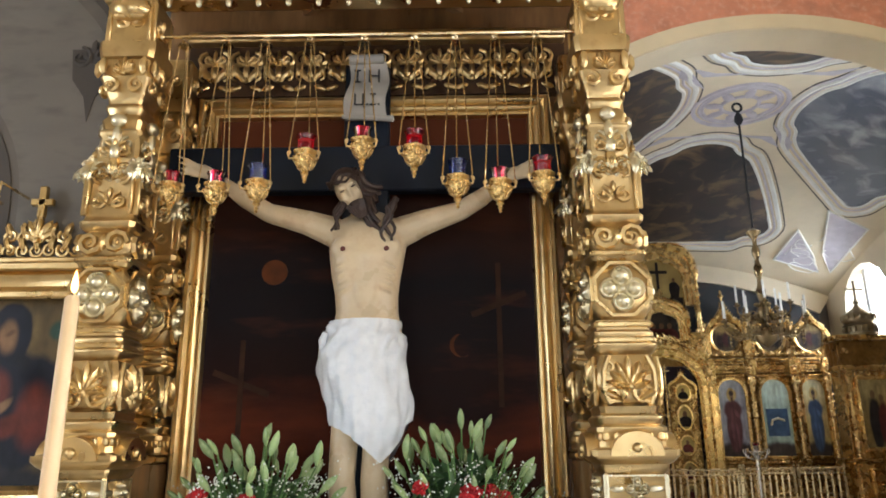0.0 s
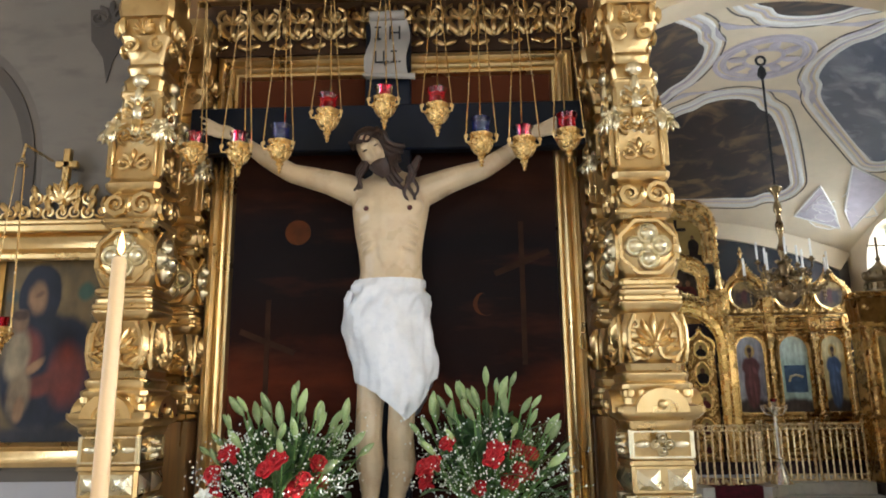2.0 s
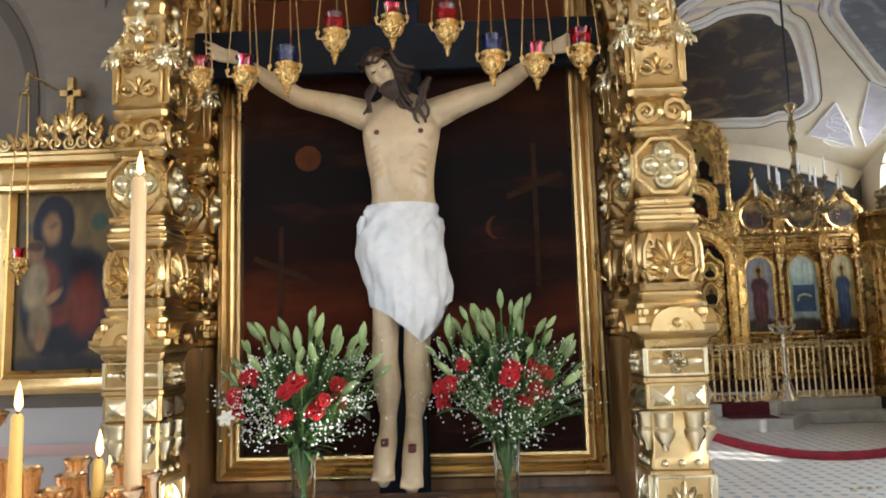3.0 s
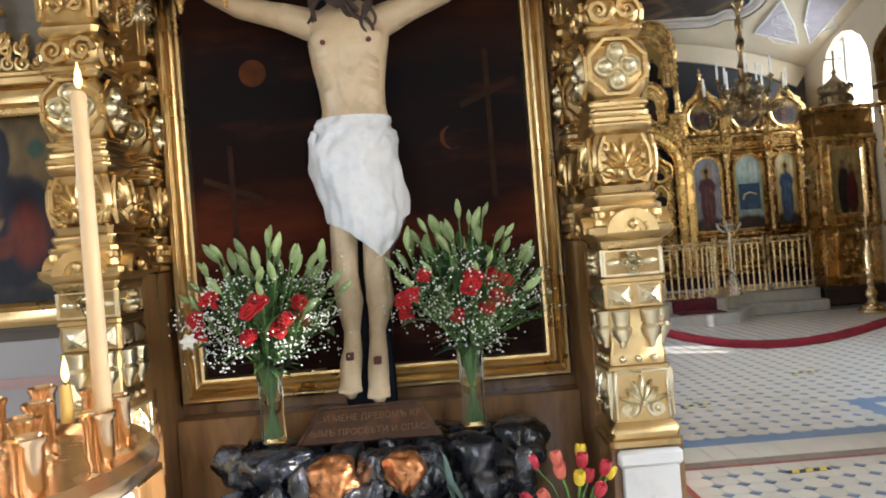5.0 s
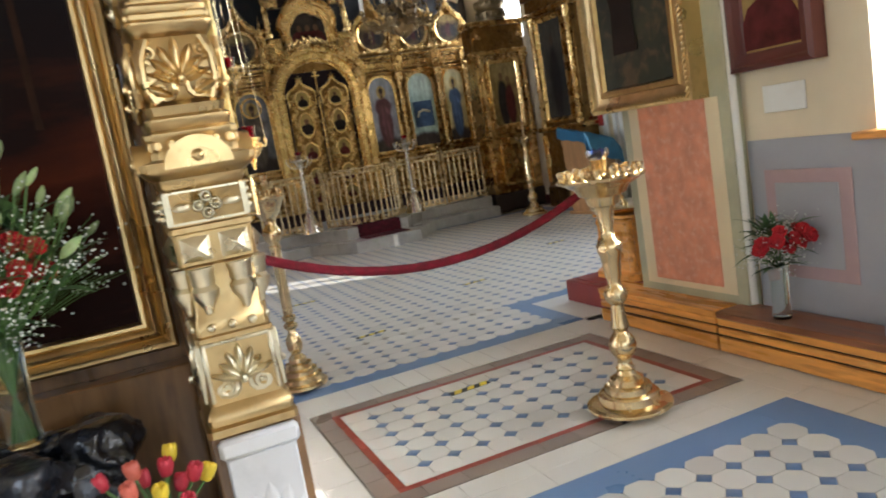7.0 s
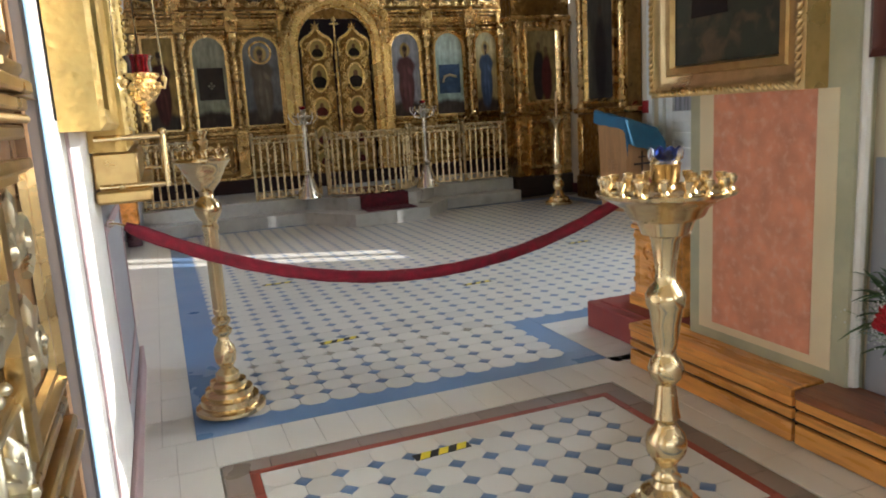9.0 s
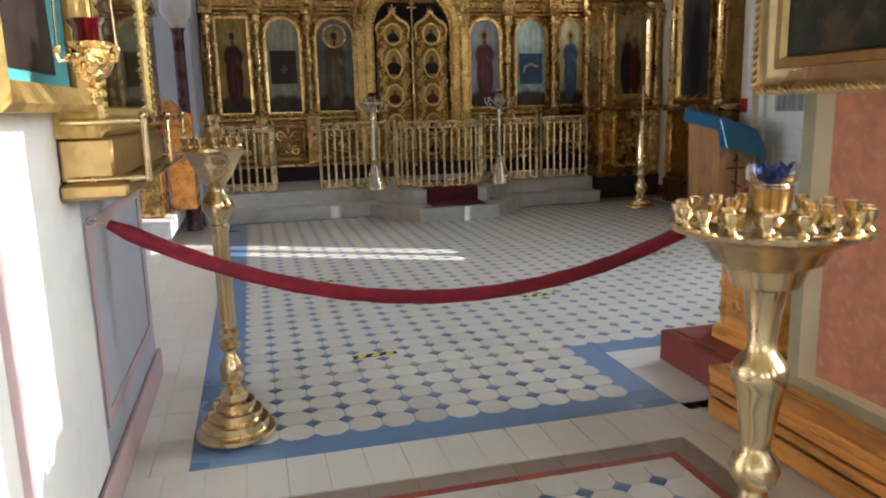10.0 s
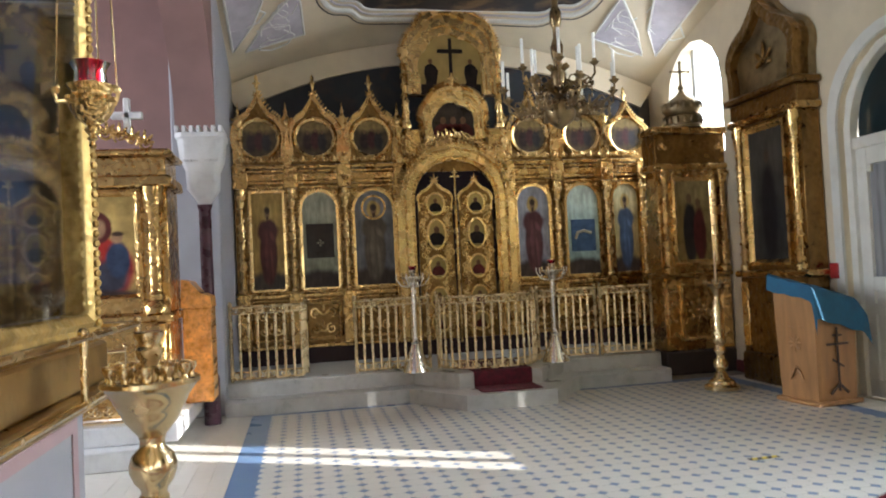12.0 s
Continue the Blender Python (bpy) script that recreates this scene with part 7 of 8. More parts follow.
# velvet rope
g = Geo()
pa, pb = Vector((.93, 4.95, 1.04)), Vector((3.49, 4.80, 1.06))
pts = []
for i in range(41):
    t = i / 40
    p = pa.lerp(pb, t)
    pts.append((p.x, p.y, p.z - .365 * 4 * t * (1 - t)))
g.tube(pts, [.018] + [.029 + .0015 * math.sin(i * 2.3) for i in range(39)] + [.018], 12)
rope = thing("barrier_rope", "dark red velvet barrier rope hung between two piers", "rope", pose(0, 0, 0))
part("rope", g, ROPE_RED, rope)
for p, d in ((pa, -1), (pb, 1)):
    g = Geo()
    g.tube([(p.x, p.y, p.z), (p.x + d * .03, p.y, p.z + .012), (p.x + d * .06, p.y, p.z + .015)], .006, 6)
    g.tube([(p.x + d * .055 + .016 * math.cos(a), p.y, p.z + .015 + .016 * math.sin(a)) for a in [k * math.pi / 6 for k in range(13)]], .003, 5)
    part("hook", g, SILVERY, rope)

# lectern with a blue cloth
lec = thing("lectern", "light oak lectern with dark carved cross under a blue cloth", "lectern", pose(6.95, 9.99, 0, 0, 0, 7))
g = Geo()
g.add([(x, y, z) for z, w in ((.04, .245), (.92, .265)) for x, y in ((-w, -w), (w, -w), (w, w), (-w, w))] + [(-.27, -.27, 1.04), (.27, -.27, .95), (.27, .27, 1.08), (-.27, .27, 1.20)],
      [(3, 2, 1, 0), (0, 1, 5, 4), (1, 2, 6, 5), (2, 3, 7, 6), (3, 0, 4, 7), (4, 5, 9, 8), (5, 6, 10, 9), (6, 7, 11, 10), (7, 4, 8, 11), (8, 9, 10, 11)])
g.box(-.29, -.29, 0, .29, .29, .045, .008)
part("body", g, OAK, lec)
g = Geo()
g.box(-.012, -.279, .14, .012, -.269, .78, .002)
g.box(-.14, -.279, .60, .14, -.269, .625, .002)
g.box(-.06, -.279, .69, .06, -.269, .71, .002)
g.M = pose(0, -.274, .42, 0, 30, 0)
g.box(-.08, -.004, -.01, .08, .004, .01)
for s in (-1, 1):
    g.M = pose(s * .06, -.274, .16, 0, -s * -40, 0)
    g.box(-.07, -.004, -.014, .07, .004, .014)
part("carved_cross", g, DARK_WOOD, lec)
g = Geo()
g.M = pose(-.274, 0, .62, 0, 0, -90)
for i in range(8):
    leaf(g, 0, 0, i * 45, .10, .035, .006)
g.box(-.14, -.006, .16, .14, .002, .17)
part("side_carving", g, OAK, lec)
for s in (-1, 1):
    g = Geo()
    g.M = pose(-.274, 0, .62, 0, 0, -90)
    leaf(g, s * .1, -.4, 90 + s * 30, .2, .03, .006)
    part("side_carving", g, OAK, lec)
g = Geo()
rows = []
for i in range(25):
    u = i / 24
    row = []
    for j in range(25):
        v = j / 24
        x, y = -.36 + .76 * u, -.42 + .74 * v
        top = 1.22 + .10 * (y + .27) / .54 * 1.0 - .16 * (x + .27) / .54
        z = top
        if x < -.29:
            z -= (-.29 - x) * 2.6
            x = -.29 - (-.29 - x) * .25
        if x > .29:
            z -= (x - .29) * .9
        if y < -.28:
            z -= (-.28 - y) * 2.2
            y = -.285 - (-.28 - y) * .35
        z += .008 * math.sin(u * 17 + v * 5) + .006 * math.sin(v * 21)
        row.append((x, y, z))
    rows.append(row)
g.loft(rows, True, cap=False, closed=False)
g.loft([[(x, y, z - .006) for x, y, z in r][::-1] for r in rows], True, cap=False, closed=False)
part("cloth", g, BLUE_CLOTH, lec, "blue lectern cloth")

# slatted bench along the window wall
WORN_BROWN = material("worn_red_brown_wood", (.26, .095, .04), .4, 0, .35, 3, .06, 30, stretch=(6, .7, 6), dirt_or_sheen=(.12, .04, .02), coat=.2)
bench = thing("slatted_bench", "low varnished pine bench with dark gaps along the wall", "bench", pose(0, 0, 0))
# black box added behind the slats: the gaps' shade put into its colour
g = Geo()
g.box(3.40, -2.0, 0, 3.62, 4.90, .20)
part("core", g, BLACK, bench)
for y0, y1 in ((3.82, 4.93), (2.2, 3.81), (.5, 2.19), (-2.0, .49)):
    for z0, z1 in ((.005, .09), (.105, .145), (.158, .20)):
        g = Geo()
        g.box(3.375, y0 + .003, z0, 3.399, y1 - .003, z1, .004)
        part("slat", g, PINE, bench)
    g = Geo()
    g.box(3.365, y0 + .003, .202, 3.61, y1 - .003, .24, .006)
    part("seat_board", g, PINE if y0 > 3 else WORN_BROWN, bench)
g = Geo()
g.box(3.46, 2.66, .24, 3.6, 2.86, .34, .006)
tagged(part("grey_box", g, GREY_WALL), "small grey box on the wooden bench", "box")
# red podium with a carved candle table
g = Geo()
g.box(3.565, 4.95, 0, 4.45, 5.66, .17, .008)
g.box(3.63, 5.02, .17, 4.40, 5.60, .176)
tagged(part("red_podium", g, material("red_painted_wood", (.24, .035, .025), .55, 0, .2, 6, .1, 60)), "low red painted wooden podium on the tiles", "podium")
ct = thing("candle_table", "carved orange wood table with a round brass candle tray", "candle table", pose(4.0, 5.27, .176))
g = Geo()
g.square([(.25, 0), (.25, .05), (.20, .06), (.20, .46), (.24, .48), (.24, .50)], chamfer=.25)
part("body", g, PINE, ct)
for i in range(4):
    a = radians(45 + 90 * i)
    g = Geo()
    g.lathe([(.034, .06), (.03, .08), (.03, .44), (.034, .46)], (.25 * math.cos(a), .25 * math.sin(a), 0), 10)
    for k in range(18):
        g.ell((.25 * math.cos(a) + .026 * math.cos(k * .9), .25 * math.sin(a) + .026 * math.sin(k * .9), .09 + k * .02), (.016, .016, .018), 6, 4)
    part("twisted_column", g, PINE, ct)
for i in range(4):
    g = Geo()
    g.M = pose(0, 0, 0, 0, 0, 90 * i) @ pose(0, -.204, .12)
    vine(g, .26, .3, 2)
    part("panel_carving", g, PINE, ct)
g = Geo()
g.lathe([(.10, .50), (.24, .51), (.31, .54), (.32, .555), (.30, .56), (.02, .55)], n=32)
tray = part("tray", g, BRASS, ct)
for r, n in ((.27, 16), (.17, 10)):
    for i in range(n):
        part("candle_cup", CUP, None, tray, at=pose(r * math.cos(2 * math.pi * i / n), r * math.sin(2 * math.pi * i / n), .555))

# pictures on the window-side pier and wall
def hung_picture(name, label, m, w, h, frame_mat, paint, depth=.1, rope_frame=True, fw=.09):
    t = thing(name, label, "picture", m)
    g = Geo()
    moulded_frame(g, -w / 2, 0, w / 2, h, [(0, 0), (0, -depth), (fw * .25, -depth - .015), (fw * .45, -depth + .005), (fw * .55, -depth + .01), (fw * .9, -depth + .02), (fw, -depth + .035)])
    part("frame", g, frame_mat, t)
    if rope_frame:
        g = Geo()
        per = [(-w / 2 + .02, .02), (w / 2 - .02, .02), (w / 2 - .02, h - .02), (-w / 2 + .02, h - .02)]
        for (a, b), (c, d) in zip(per, per[1:] + per[:1]):
            n = int(math.hypot(c - a, d - b) / .03)
            for i in range(n):
                q = (i + .5) / n
                ang = math.atan2(d - b, c - a)
                g.ell((a + (c - a) * q, -depth - .016, b + (d - b) * q), (.022, .012, .011), 6, 4, Matrix.Rotation(-ang + .7, 3, "Y"))
        tagged(part("twisted_moulding", g, GOLD, t), kind="stuff")
    g = Geo()
    g.box(-w / 2 + fw - .002, -depth + .036, fw - .002, w / 2 - fw + .002, -depth + .044, h - fw + .002)
    pc = part("painting", g, paint, t)
    g = Geo()
    g.box(-w / 2 + .01, -depth + .05, .01, w / 2 - .01, -.002, h - .01)
    part("back", g, OAK, t)
    return t, pc


GREEN_PAINTING = painting_material("dark_green_painting", (.03, .035, .022), [(.05, .05, .03), (.02, .02, .016), (.11, .075, .04)], 4, 2.0)
t, pc = hung_picture("framed_painting", "large dark green painting in a twisted gilt frame", pose(3.55, 4.33, 1.43, 0, 0, -90), .94, 1.5, GOLD, GREEN_PAINTING, .12, True, .13)
g = Geo()
moulded_frame(g, -.375, .095, .375, 1.405, [(0, -.10), (.01, -.115), (.04, -.115), (.05, -.09)])
part("inner_frame", g, GOLD_DULL, t)
figure(pc, -.10, -.087, .35, .75, ROBE_DARK, False, .2)
t, pc = hung_picture("framed_icon", "small bright icon in a dark red wooden frame", pose(3.63, 3.42, 1.53, 0, 0, -90), .52, .66, material("dark_red_wood", (.10, .025, .018), .35, 0, .3, 4), ICON_GOLD, .09, False, .09)
half_figure(pc, 0, -.056, .10, .42, ROBE_RED)
g = Geo()
g.box(3.622, 3.30, 1.30, 3.632, 3.56, 1.44, .002)
tagged(part("paper_notice", g, WHITE), "small pale paper notice on the cream wall", "notice")

# cases and lamps on the sunlit side of the altar pier
caseA = thing("icon_case", "shallow gilded icon case hung on the pier", "icon case", pose(.857, 4.28, 1.43, 0, 0, 90))
g = Geo()
moulded_frame(g, -.42, 0, .42, 1.25, [(0, 0), (0, -.10), (.02, -.115), (.05, -.10), (.07, -.09)])
g.box(-.41, -.06, .01, .41, -.002, 1.24)
part("case", g, CASE_GOLD, caseA)
g = Geo()
g.box(-.35, -.07, .07, .35, -.062, 1.18)
ic = part("icon", g, TEAL, caseA, "teal and brown painted icon")
figure(ic, -.05, -.07, .1, .95, ROBE_DARK, True, .3)
caseB = thing("glazed_icon_case", "large glazed icon case with gilt frame and brass rail", "icon case", pose(.857, 5.34, 1.16, 0, 0, 90))
g = Geo()
g.box(-.70, -.20, 0, .72, -.002, .05, .01)
g.box(-.66, -.16, .05, .68, -.002, .19, .01)
part("ledge", g, GOLD_DULL, caseB)
g = Geo()
moulded_frame(g, -.66, .19, .68, 2.2, [(0, 0), (0, -.13), (.02, -.145), (.05, -.13), (.07, -.14), (.10, -.12)])
part("frame", g, CASE_GOLD, caseB)
g = Geo()
for k in range(56):
    for x in (-.62, .64):
        g.ell((x, -.145, .22 + k * .035), (.016, .012, .014), 6, 4)
tagged(part("beading", g, CASE_GOLD, caseB), kind="stuff")
g = Geo()
g.box(-.56, -.05, .29, .58, -.04, 2.1)
ic = part("icon", g, ICON_DARK, caseB)
figure(ic, 0, -.05, .4, 1.5, ROBE_BLUE, True, .28)
g = Geo()
g.box(-.57, -.125, .28, .59, -.12, 2.11)
part("pane", g, GLASS, caseB)
g = Geo()
for z in (.06, .24):
    g.tube([(-.66, -.02, z), (-.66, -.26, z), (.70, -.26, z), (.70, -.02, z)], .011, 8)
for x in (-.66, .02, .70):
    g.tube([(x, -.26, .05), (x, -.26, .25)], .011, 8)
    g.ell((x, -.26, .255), .016, 8, 5)
part("brass_rail", g, BRASS, caseB)
for x, y, z, zt in ((1.07, 4.21, 1.56, 2.95), (1.20, 5.2, 2.02, 3.4)):
    oil_lamp(x, z, zt, y=y, label="gilded hanging lamp with red cup beside the pier", scale=1.35 if y > 5 else 1.25)
    g = Geo()
    g.tube([(.86, y, zt + .06), (x - .02, y, zt + .06), (x, y, zt + .03), (x, y, zt - .01)], .009, 6)
    tagged(part("lamp_bracket", g, BRASS), "brass wall bracket carrying a hanging lamp", "bracket")

# ---- shrine in the side aisle ----
am = thing("aisle_shrine", "sunlit gilded shrine with a red-robed icon on marble steps", "shrine", pose(-.26, 0, 0))
g = Geo()
g.box(-.9, 9.75, 0, .62, 12.0, .17, .012)
g.box(-.9, 9.95, .17, .86, 12.0, .34, .012)
part("marble_steps", g, MARBLE, am)
g = Geo()
g.box(-.8, 10.35, .34, .76, 11.0, 1.20, .01)
part("pedestal", g, SCREEN_GOLD, am)
g = Geo()
g.box(-.84, 10.28, 1.20, .80, 11.0, 1.28, .02)
part("ledge", g, SCREEN_GOLD, am)
g = Geo()
g.box(-.8, 10.42, 1.28, .76, 11.0, 2.45, .01)
part("body", g, SCREEN_GOLD, am)
g = Geo()
g.box(-.85, 10.30, 2.45, .82, 11.0, 2.56, .02)
part("cornice", g, SCREEN_GOLD, am)
g = Geo()
g.box(-.8, 10.38, 2.56, .76, 11.0, 2.74, .01)
part("frieze", g, SCREEN_GOLD, am)
g = Geo()
g.box(-.86, 10.28, 2.74, .83, 11.0, 2.80, .02)
part("top_cornice", g, SCREEN_GOLD, am)
for x in (-.66, .645):
    g = Geo()
    g.box(x - .09, 10.26, .36, x + .09, 10.36, 1.18, .012)
    for k in range(4):
        g.box(x - .07 + k * .04, 10.25, .45, x - .05 + k * .04, 10.262, 1.1, .004)
    part("pedestal", g, SCREEN_GOLD, am)
    g = Geo()
    g.lathe([(.12, 1.28), (.12, 1.34), (.07, 1.40), (.085, 1.45), (.06, 1.48), (.058, 2.2), (.07, 2.22), (.09, 2.36), (.10, 2.45)], (x, 10.36, 0), 14)
    for i in range(22):
        a, z = i * 1.25, 1.8 + i * .018
        g.ell((x + .058 * math.cos(a), 10.36 + .058 * math.sin(a), z), .022, 6, 4)
    part("column", g, SCREEN_GOLD, am)
g = Geo()
moulded_frame(g, -.46, 1.40, .53, 2.44, [(0, 10.42), (0, 10.37), (.03, 10.36), (.05, 10.38), (.07, 10.405)])
part("icon_frame", g, SCREEN_GOLD, am)
g = Geo()
g.box(-.40, 10.40, 1.46, .47, 10.41, 2.38)
RED_MOTHER = soft_painting("red_robed_painting", (.44, .30, .10), [
    (.62, .68, .24, .18, 0, (.52, .37, .13), .3), (.60, .26, .40, .36, 0, (.36, .03, .02), .15), (.62, .68, .16, .17, 8, (.10, .022, .018), .15), (.42, .30, .18, .26, 15, (.30, .025, .018), .4), (.72, .18, .24, .20, -10, (.05, .05, .07), .4),
    (.64, .67, .075, .105, 8, (.34, .20, .11), .4), (.82, .36, .13, .20, 0, (.04, .06, .11), .25), (.82, .58, .065, .065, 0, (.34, .20, .11), .4), (.82, .615, .07, .03, 0, (.07, .04, .025), .5),
    (.56, .33, .13, .04, -35, (.34, .20, .11), .5), (.5, .0, .8, .07, 0, (.05, .03, .025), .5)], .04)
ic = part("icon", g, RED_MOTHER, am, "painting of a red-robed mother and child")
g = Geo()
for k in range(13):
    g.M = pose(-.72 + k * .11, 10.33, 2.80 + .14 * math.sin(k / 12 * math.pi))
    scroll(g, 0, .05, .06, 1 if k % 2 else -1, 1.4, .3, 60 * k)
    fan(g, 0, .06, .13, 5, 170, .02)
part("crest", g, SCREEN_GOLD, am)
g = Geo()
g.box(.40, 10.40, 2.95, .46, 10.46, 3.30, .01)
g.box(.29, 10.40, 3.10, .57, 10.46, 3.17, .01)
part("white_cross", g, MARBLE, am)
fence = thing("openwork_fence", "low gilt openwork fence before the shrine", "fence", pose(-.17, 10.0, .34))
for x in (-.55, -.1, .35):
    g = Geo()
    g.tube([(x, 0, 0), (x, 0, .66)], .012, 6)
    g.ell((x, 0, .68), .022, 8, 5)
    part("post", g, BRASS, fence)
for k in range(8):
    g = Geo()
    g.M = pose(-.49 + k * .115, 0, 0)
    for z in (.12, .32, .50):
        for s in (-1, 1):
            scroll(g, s * .025, z, .048, s, 1.3, .22, 90)
    part("scroll_panel", g, BRASS, fence)
g = Geo()
g.tube([(-.55, 0, .64), (.35, 0, .64)], .014, 6)
g.tube([(-.55, 0, .03), (.35, 0, .03)], .014, 6)
part("fence_rail", g, BRASS, fence)
canopy = thing("stone_canopy", "white carved stone canopy on a dark marble column", "canopy", pose(.70, 11.55, 0))
g = Geo()
g.M = pose(0, 0, .13)
g.square([(.05, 2.25), (.09, 2.32), (.16, 2.42), (.17, 2.62), (.22, 2.74), (.24, 2.95), (.26, 2.97), (.26, 3.02)], chamfer=.3)
for i in range(7):
    g.box(-.25 + i * .075, -.26, 3.02, -.21 + i * .075, .26, 3.09, .006)
for s in (-1, 1):
    g.M = pose(s * .1, -.2, 2.85)
    fan(g, 0, 0, .14, 5, 180, .02)
part("capital", g, MARBLE, canopy)
g = Geo()
g.lathe([(.09, 0), (.09, .5), (.07, .55), (.065, 2.33), (.085, 2.39)], n=14)
part("column", g, material("purple_marble", (.08, .03, .045), .3, 0, .4, 6), canopy)
chair = thing("wooden_stall", "orange varnished wooden stall beside marble steps", "stall", pose(.66, 11.1, .34))
g = Geo()
g.box(-.14, -.2, 0, .14, .2, .95, .015)
part("body", g, PINE, chair)
g = Geo()
g.prism([(-.15, .95), (.15, .95), (.14, 1.06), (.04, 1.10), (-.06, 1.22), (-.14, 1.24)], -.2, .2)
part("curved_top", g, PINE, chair)
g = Geo()
g.box(.0, 12.5, 1.35, .28, 12.59, 2.6, .01)
tagged(part("dark_icon", g, ICON_DARK), "tall dark icon on the aisle wall", "icon")

# ---- chandelier ----
ch = thing("chandelier", "tiered brass chandelier with white candles on a long rod", "chandelier", pose(3.98, 9.2, 0))
BRS = material("dull_brass", (.24, .17, .085), .32, 1, .2, 9, .1, 40)
g = Geo()
g.tube([(.06 * math.cos(a), 0, 5.98 + .06 * math.sin(a)) for a in [k * math.pi / 8 for k in range(17)]], .018, 6)
g.lathe([(.02, 5.72), (.06, 5.78), (.05, 5.85), (.02, 5.9)], n=10)
part("ceiling_hook", g, BLACK, ch)
g = Geo()
g.tube([(0, 0, 5.75), (0, 0, 4.25)], .016, 6)
part("rod", g, BLACK, ch)
g = Geo()
g.lathe([(.004, 2.72), (.03, 2.73), (.12, 2.80), (.14, 2.88), (.12, 2.96), (.05, 3.0), (.03, 3.05), (.06, 3.1), (.07, 3.2), (.04, 3.26), (.03, 3.3), (.05, 3.36), (.06, 3.44), (.03, 3.52), (.03, 3.6), (.05, 3.66), (.055, 3.74), (.03, 3.8), (.03, 3.86), (.05, 3.92), (.05, 3.98), (.025, 4.04), (.03, 4.12), (.09, 4.2), (.09, 4.22), (.02, 4.26)], n=16)
part("stem", g, BRS, ch)
for n, r, z in ((8, .50, 3.0), (5, .32, 3.2)):
    for i in range(n):
        a = 2 * math.pi * (i + .5 * (n == 5)) / n
        g = Geo()
        c, s = math.cos(a), math.sin(a)
        g.tube([(q * c, q * s, z - .02 + h) for q, h in ((.05, .0), (r * .35, -.12), (r * .7, -.13), (r, -.02), (r, .06))], .009, 6)
        for q, h in ((r * .4, -.05), (r * .75, -.08)):
            g.tube([(q * c + .035 * math.cos(k) * c, q * s + .035 * math.cos(k) * s, z + h + .035 * math.sin(k)) for k in range(7)], .007, 5)
        g.lathe([(.015, .05), (.045, .08), (.02, .085), (.02, .11)], (r * c, r * s, z - .02), 10)
        g.M = pose(0, 0, z, 0, 0, math.degrees(a) + 90)
        for q in (-1, 1):
            leaf(g, 0, .02, 90 + q * 60, .12, .05, .02)
        g.M = pose(r * .55 * c, r * .55 * s, z - .14, 0, 0, math.degrees(a))
        fan(g, 0, 0, .12, 5, 170, .014)
        scroll(g, .1, .03, .05, 1, 1.3, .25, 90)
        scroll(g, -.1, .03, .05, -1, 1.3, .25, 90)
        g.M = Matrix()
        arm = part("arm", g, BRS, ch)
        g = Geo()
        g.tube([(r * c, r * s, z + .08), (r * c, r * s, z + .31)], .014, 8)
        part("candle", g, material("white_candle", (.80, .78, .72), .5) if (n == 8 and i == 0) else bpy.data.materials["white_candle"], arm)
        g = Geo()
        for k in range(3):
            g.ell((r * .9 * c, r * .9 * s, z - .12 - .05 * k), (.012, .012, .022), 6, 4)
        part("drop", g, BRS, arm)

# ---- candles near the altar ----
ns = thing("candle_stand", "coppery brass candle tray with burning yellow candles", "candle stand", pose(-.66, .98, 0))
g = Geo()
g.lathe([(.18, .0), (.18, .03), (.06, .10), (.03, .14), (.03, .98), (.06, 1.02), (.10, 1.13), (.24, 1.232), (.262, 1.236), (.276, 1.248), (.278, 1.262), (.268, 1.274), (.254, 1.270), (.246, 1.256), (.02, 1.250)], n=36)
tray = part("tray", g, COPPER, ns)
g = Geo()
g.lathe([(.019, 0), (.020, .006), (.013, .012), (.0125, .020), (.0155, .026), (.016, .066), (.019, .070), (.020, .076), (.016, .078), (.013, .074), (.012, .05)], n=16)
cupm = g.mesh("candle_cup", COPPER)
for r, n in ((.232, 14), (.15, 9)):
    for i in range(n):
        a = 2 * math.pi * i / n
        part("candle_cup", cupm, None, tray, at=pose(r * math.cos(a), r * math.sin(a), 1.251))
g = Geo()
g.lathe([(.05, 1.25), (.03, 1.265), (.034, 1.30), (.05, 1.325), (.034, 1.34), (.04, 1.37), (.075, 1.40), (.08, 1.412), (.07, 1.416), (.02, 1.405)], n=24)
part("middle_cup", g, COPPER, ns)


def candle(x, y, z0, z1, r, mat, label):
    c = thing("candle", label, "candle", pose(x, y, z0), "burning candles")
    g = Geo()
    g.lathe([(r, 0), (r * .95, (z1 - z0) * .5), (r * .88, z1 - z0 - .004), (r * .6, z1 - z0)], n=14)
    part("wax", g, mat, c)
    g = Geo()
    g.tube([(0, 0, z1 - z0 - .002), (.001, 0, z1 - z0 + .010)], .0012, 5)
    part("wick", g, BLACK, c)
    g = Geo()
    g.lathe([(.001, .003), (.0036, .007), (.0042, .012), (.0032, .021), (.0013, .029), (.0003, .033)], (.001, 0, z1 - z0), 10)
    part("flame", g, FLAME, c)
    return c


candle(-.43, 1.0, 1.315, 1.69, .0098, WAX_PALE, "tall ivory candle burning in a brass cup")
candle(-.471, 1.0, 1.315, 1.358, .007, WAX, "short yellow candle burning in a brass cup")
candle(-.51, .905, 1.315, 1.42, .007, WAX, "thin yellow candle burning in a brass cup")
candle(-.70, 1.13, 1.315, 1.37, .007, WAX, "thin yellow candle burning in a brass cup")

# ---- icon on the wall beside the altar ----
li = thing("icon_case", "old mother-and-child icon in a gilded frame with carved crest", "icon case", pose(-1.97, 3.598, 0))
g = Geo()
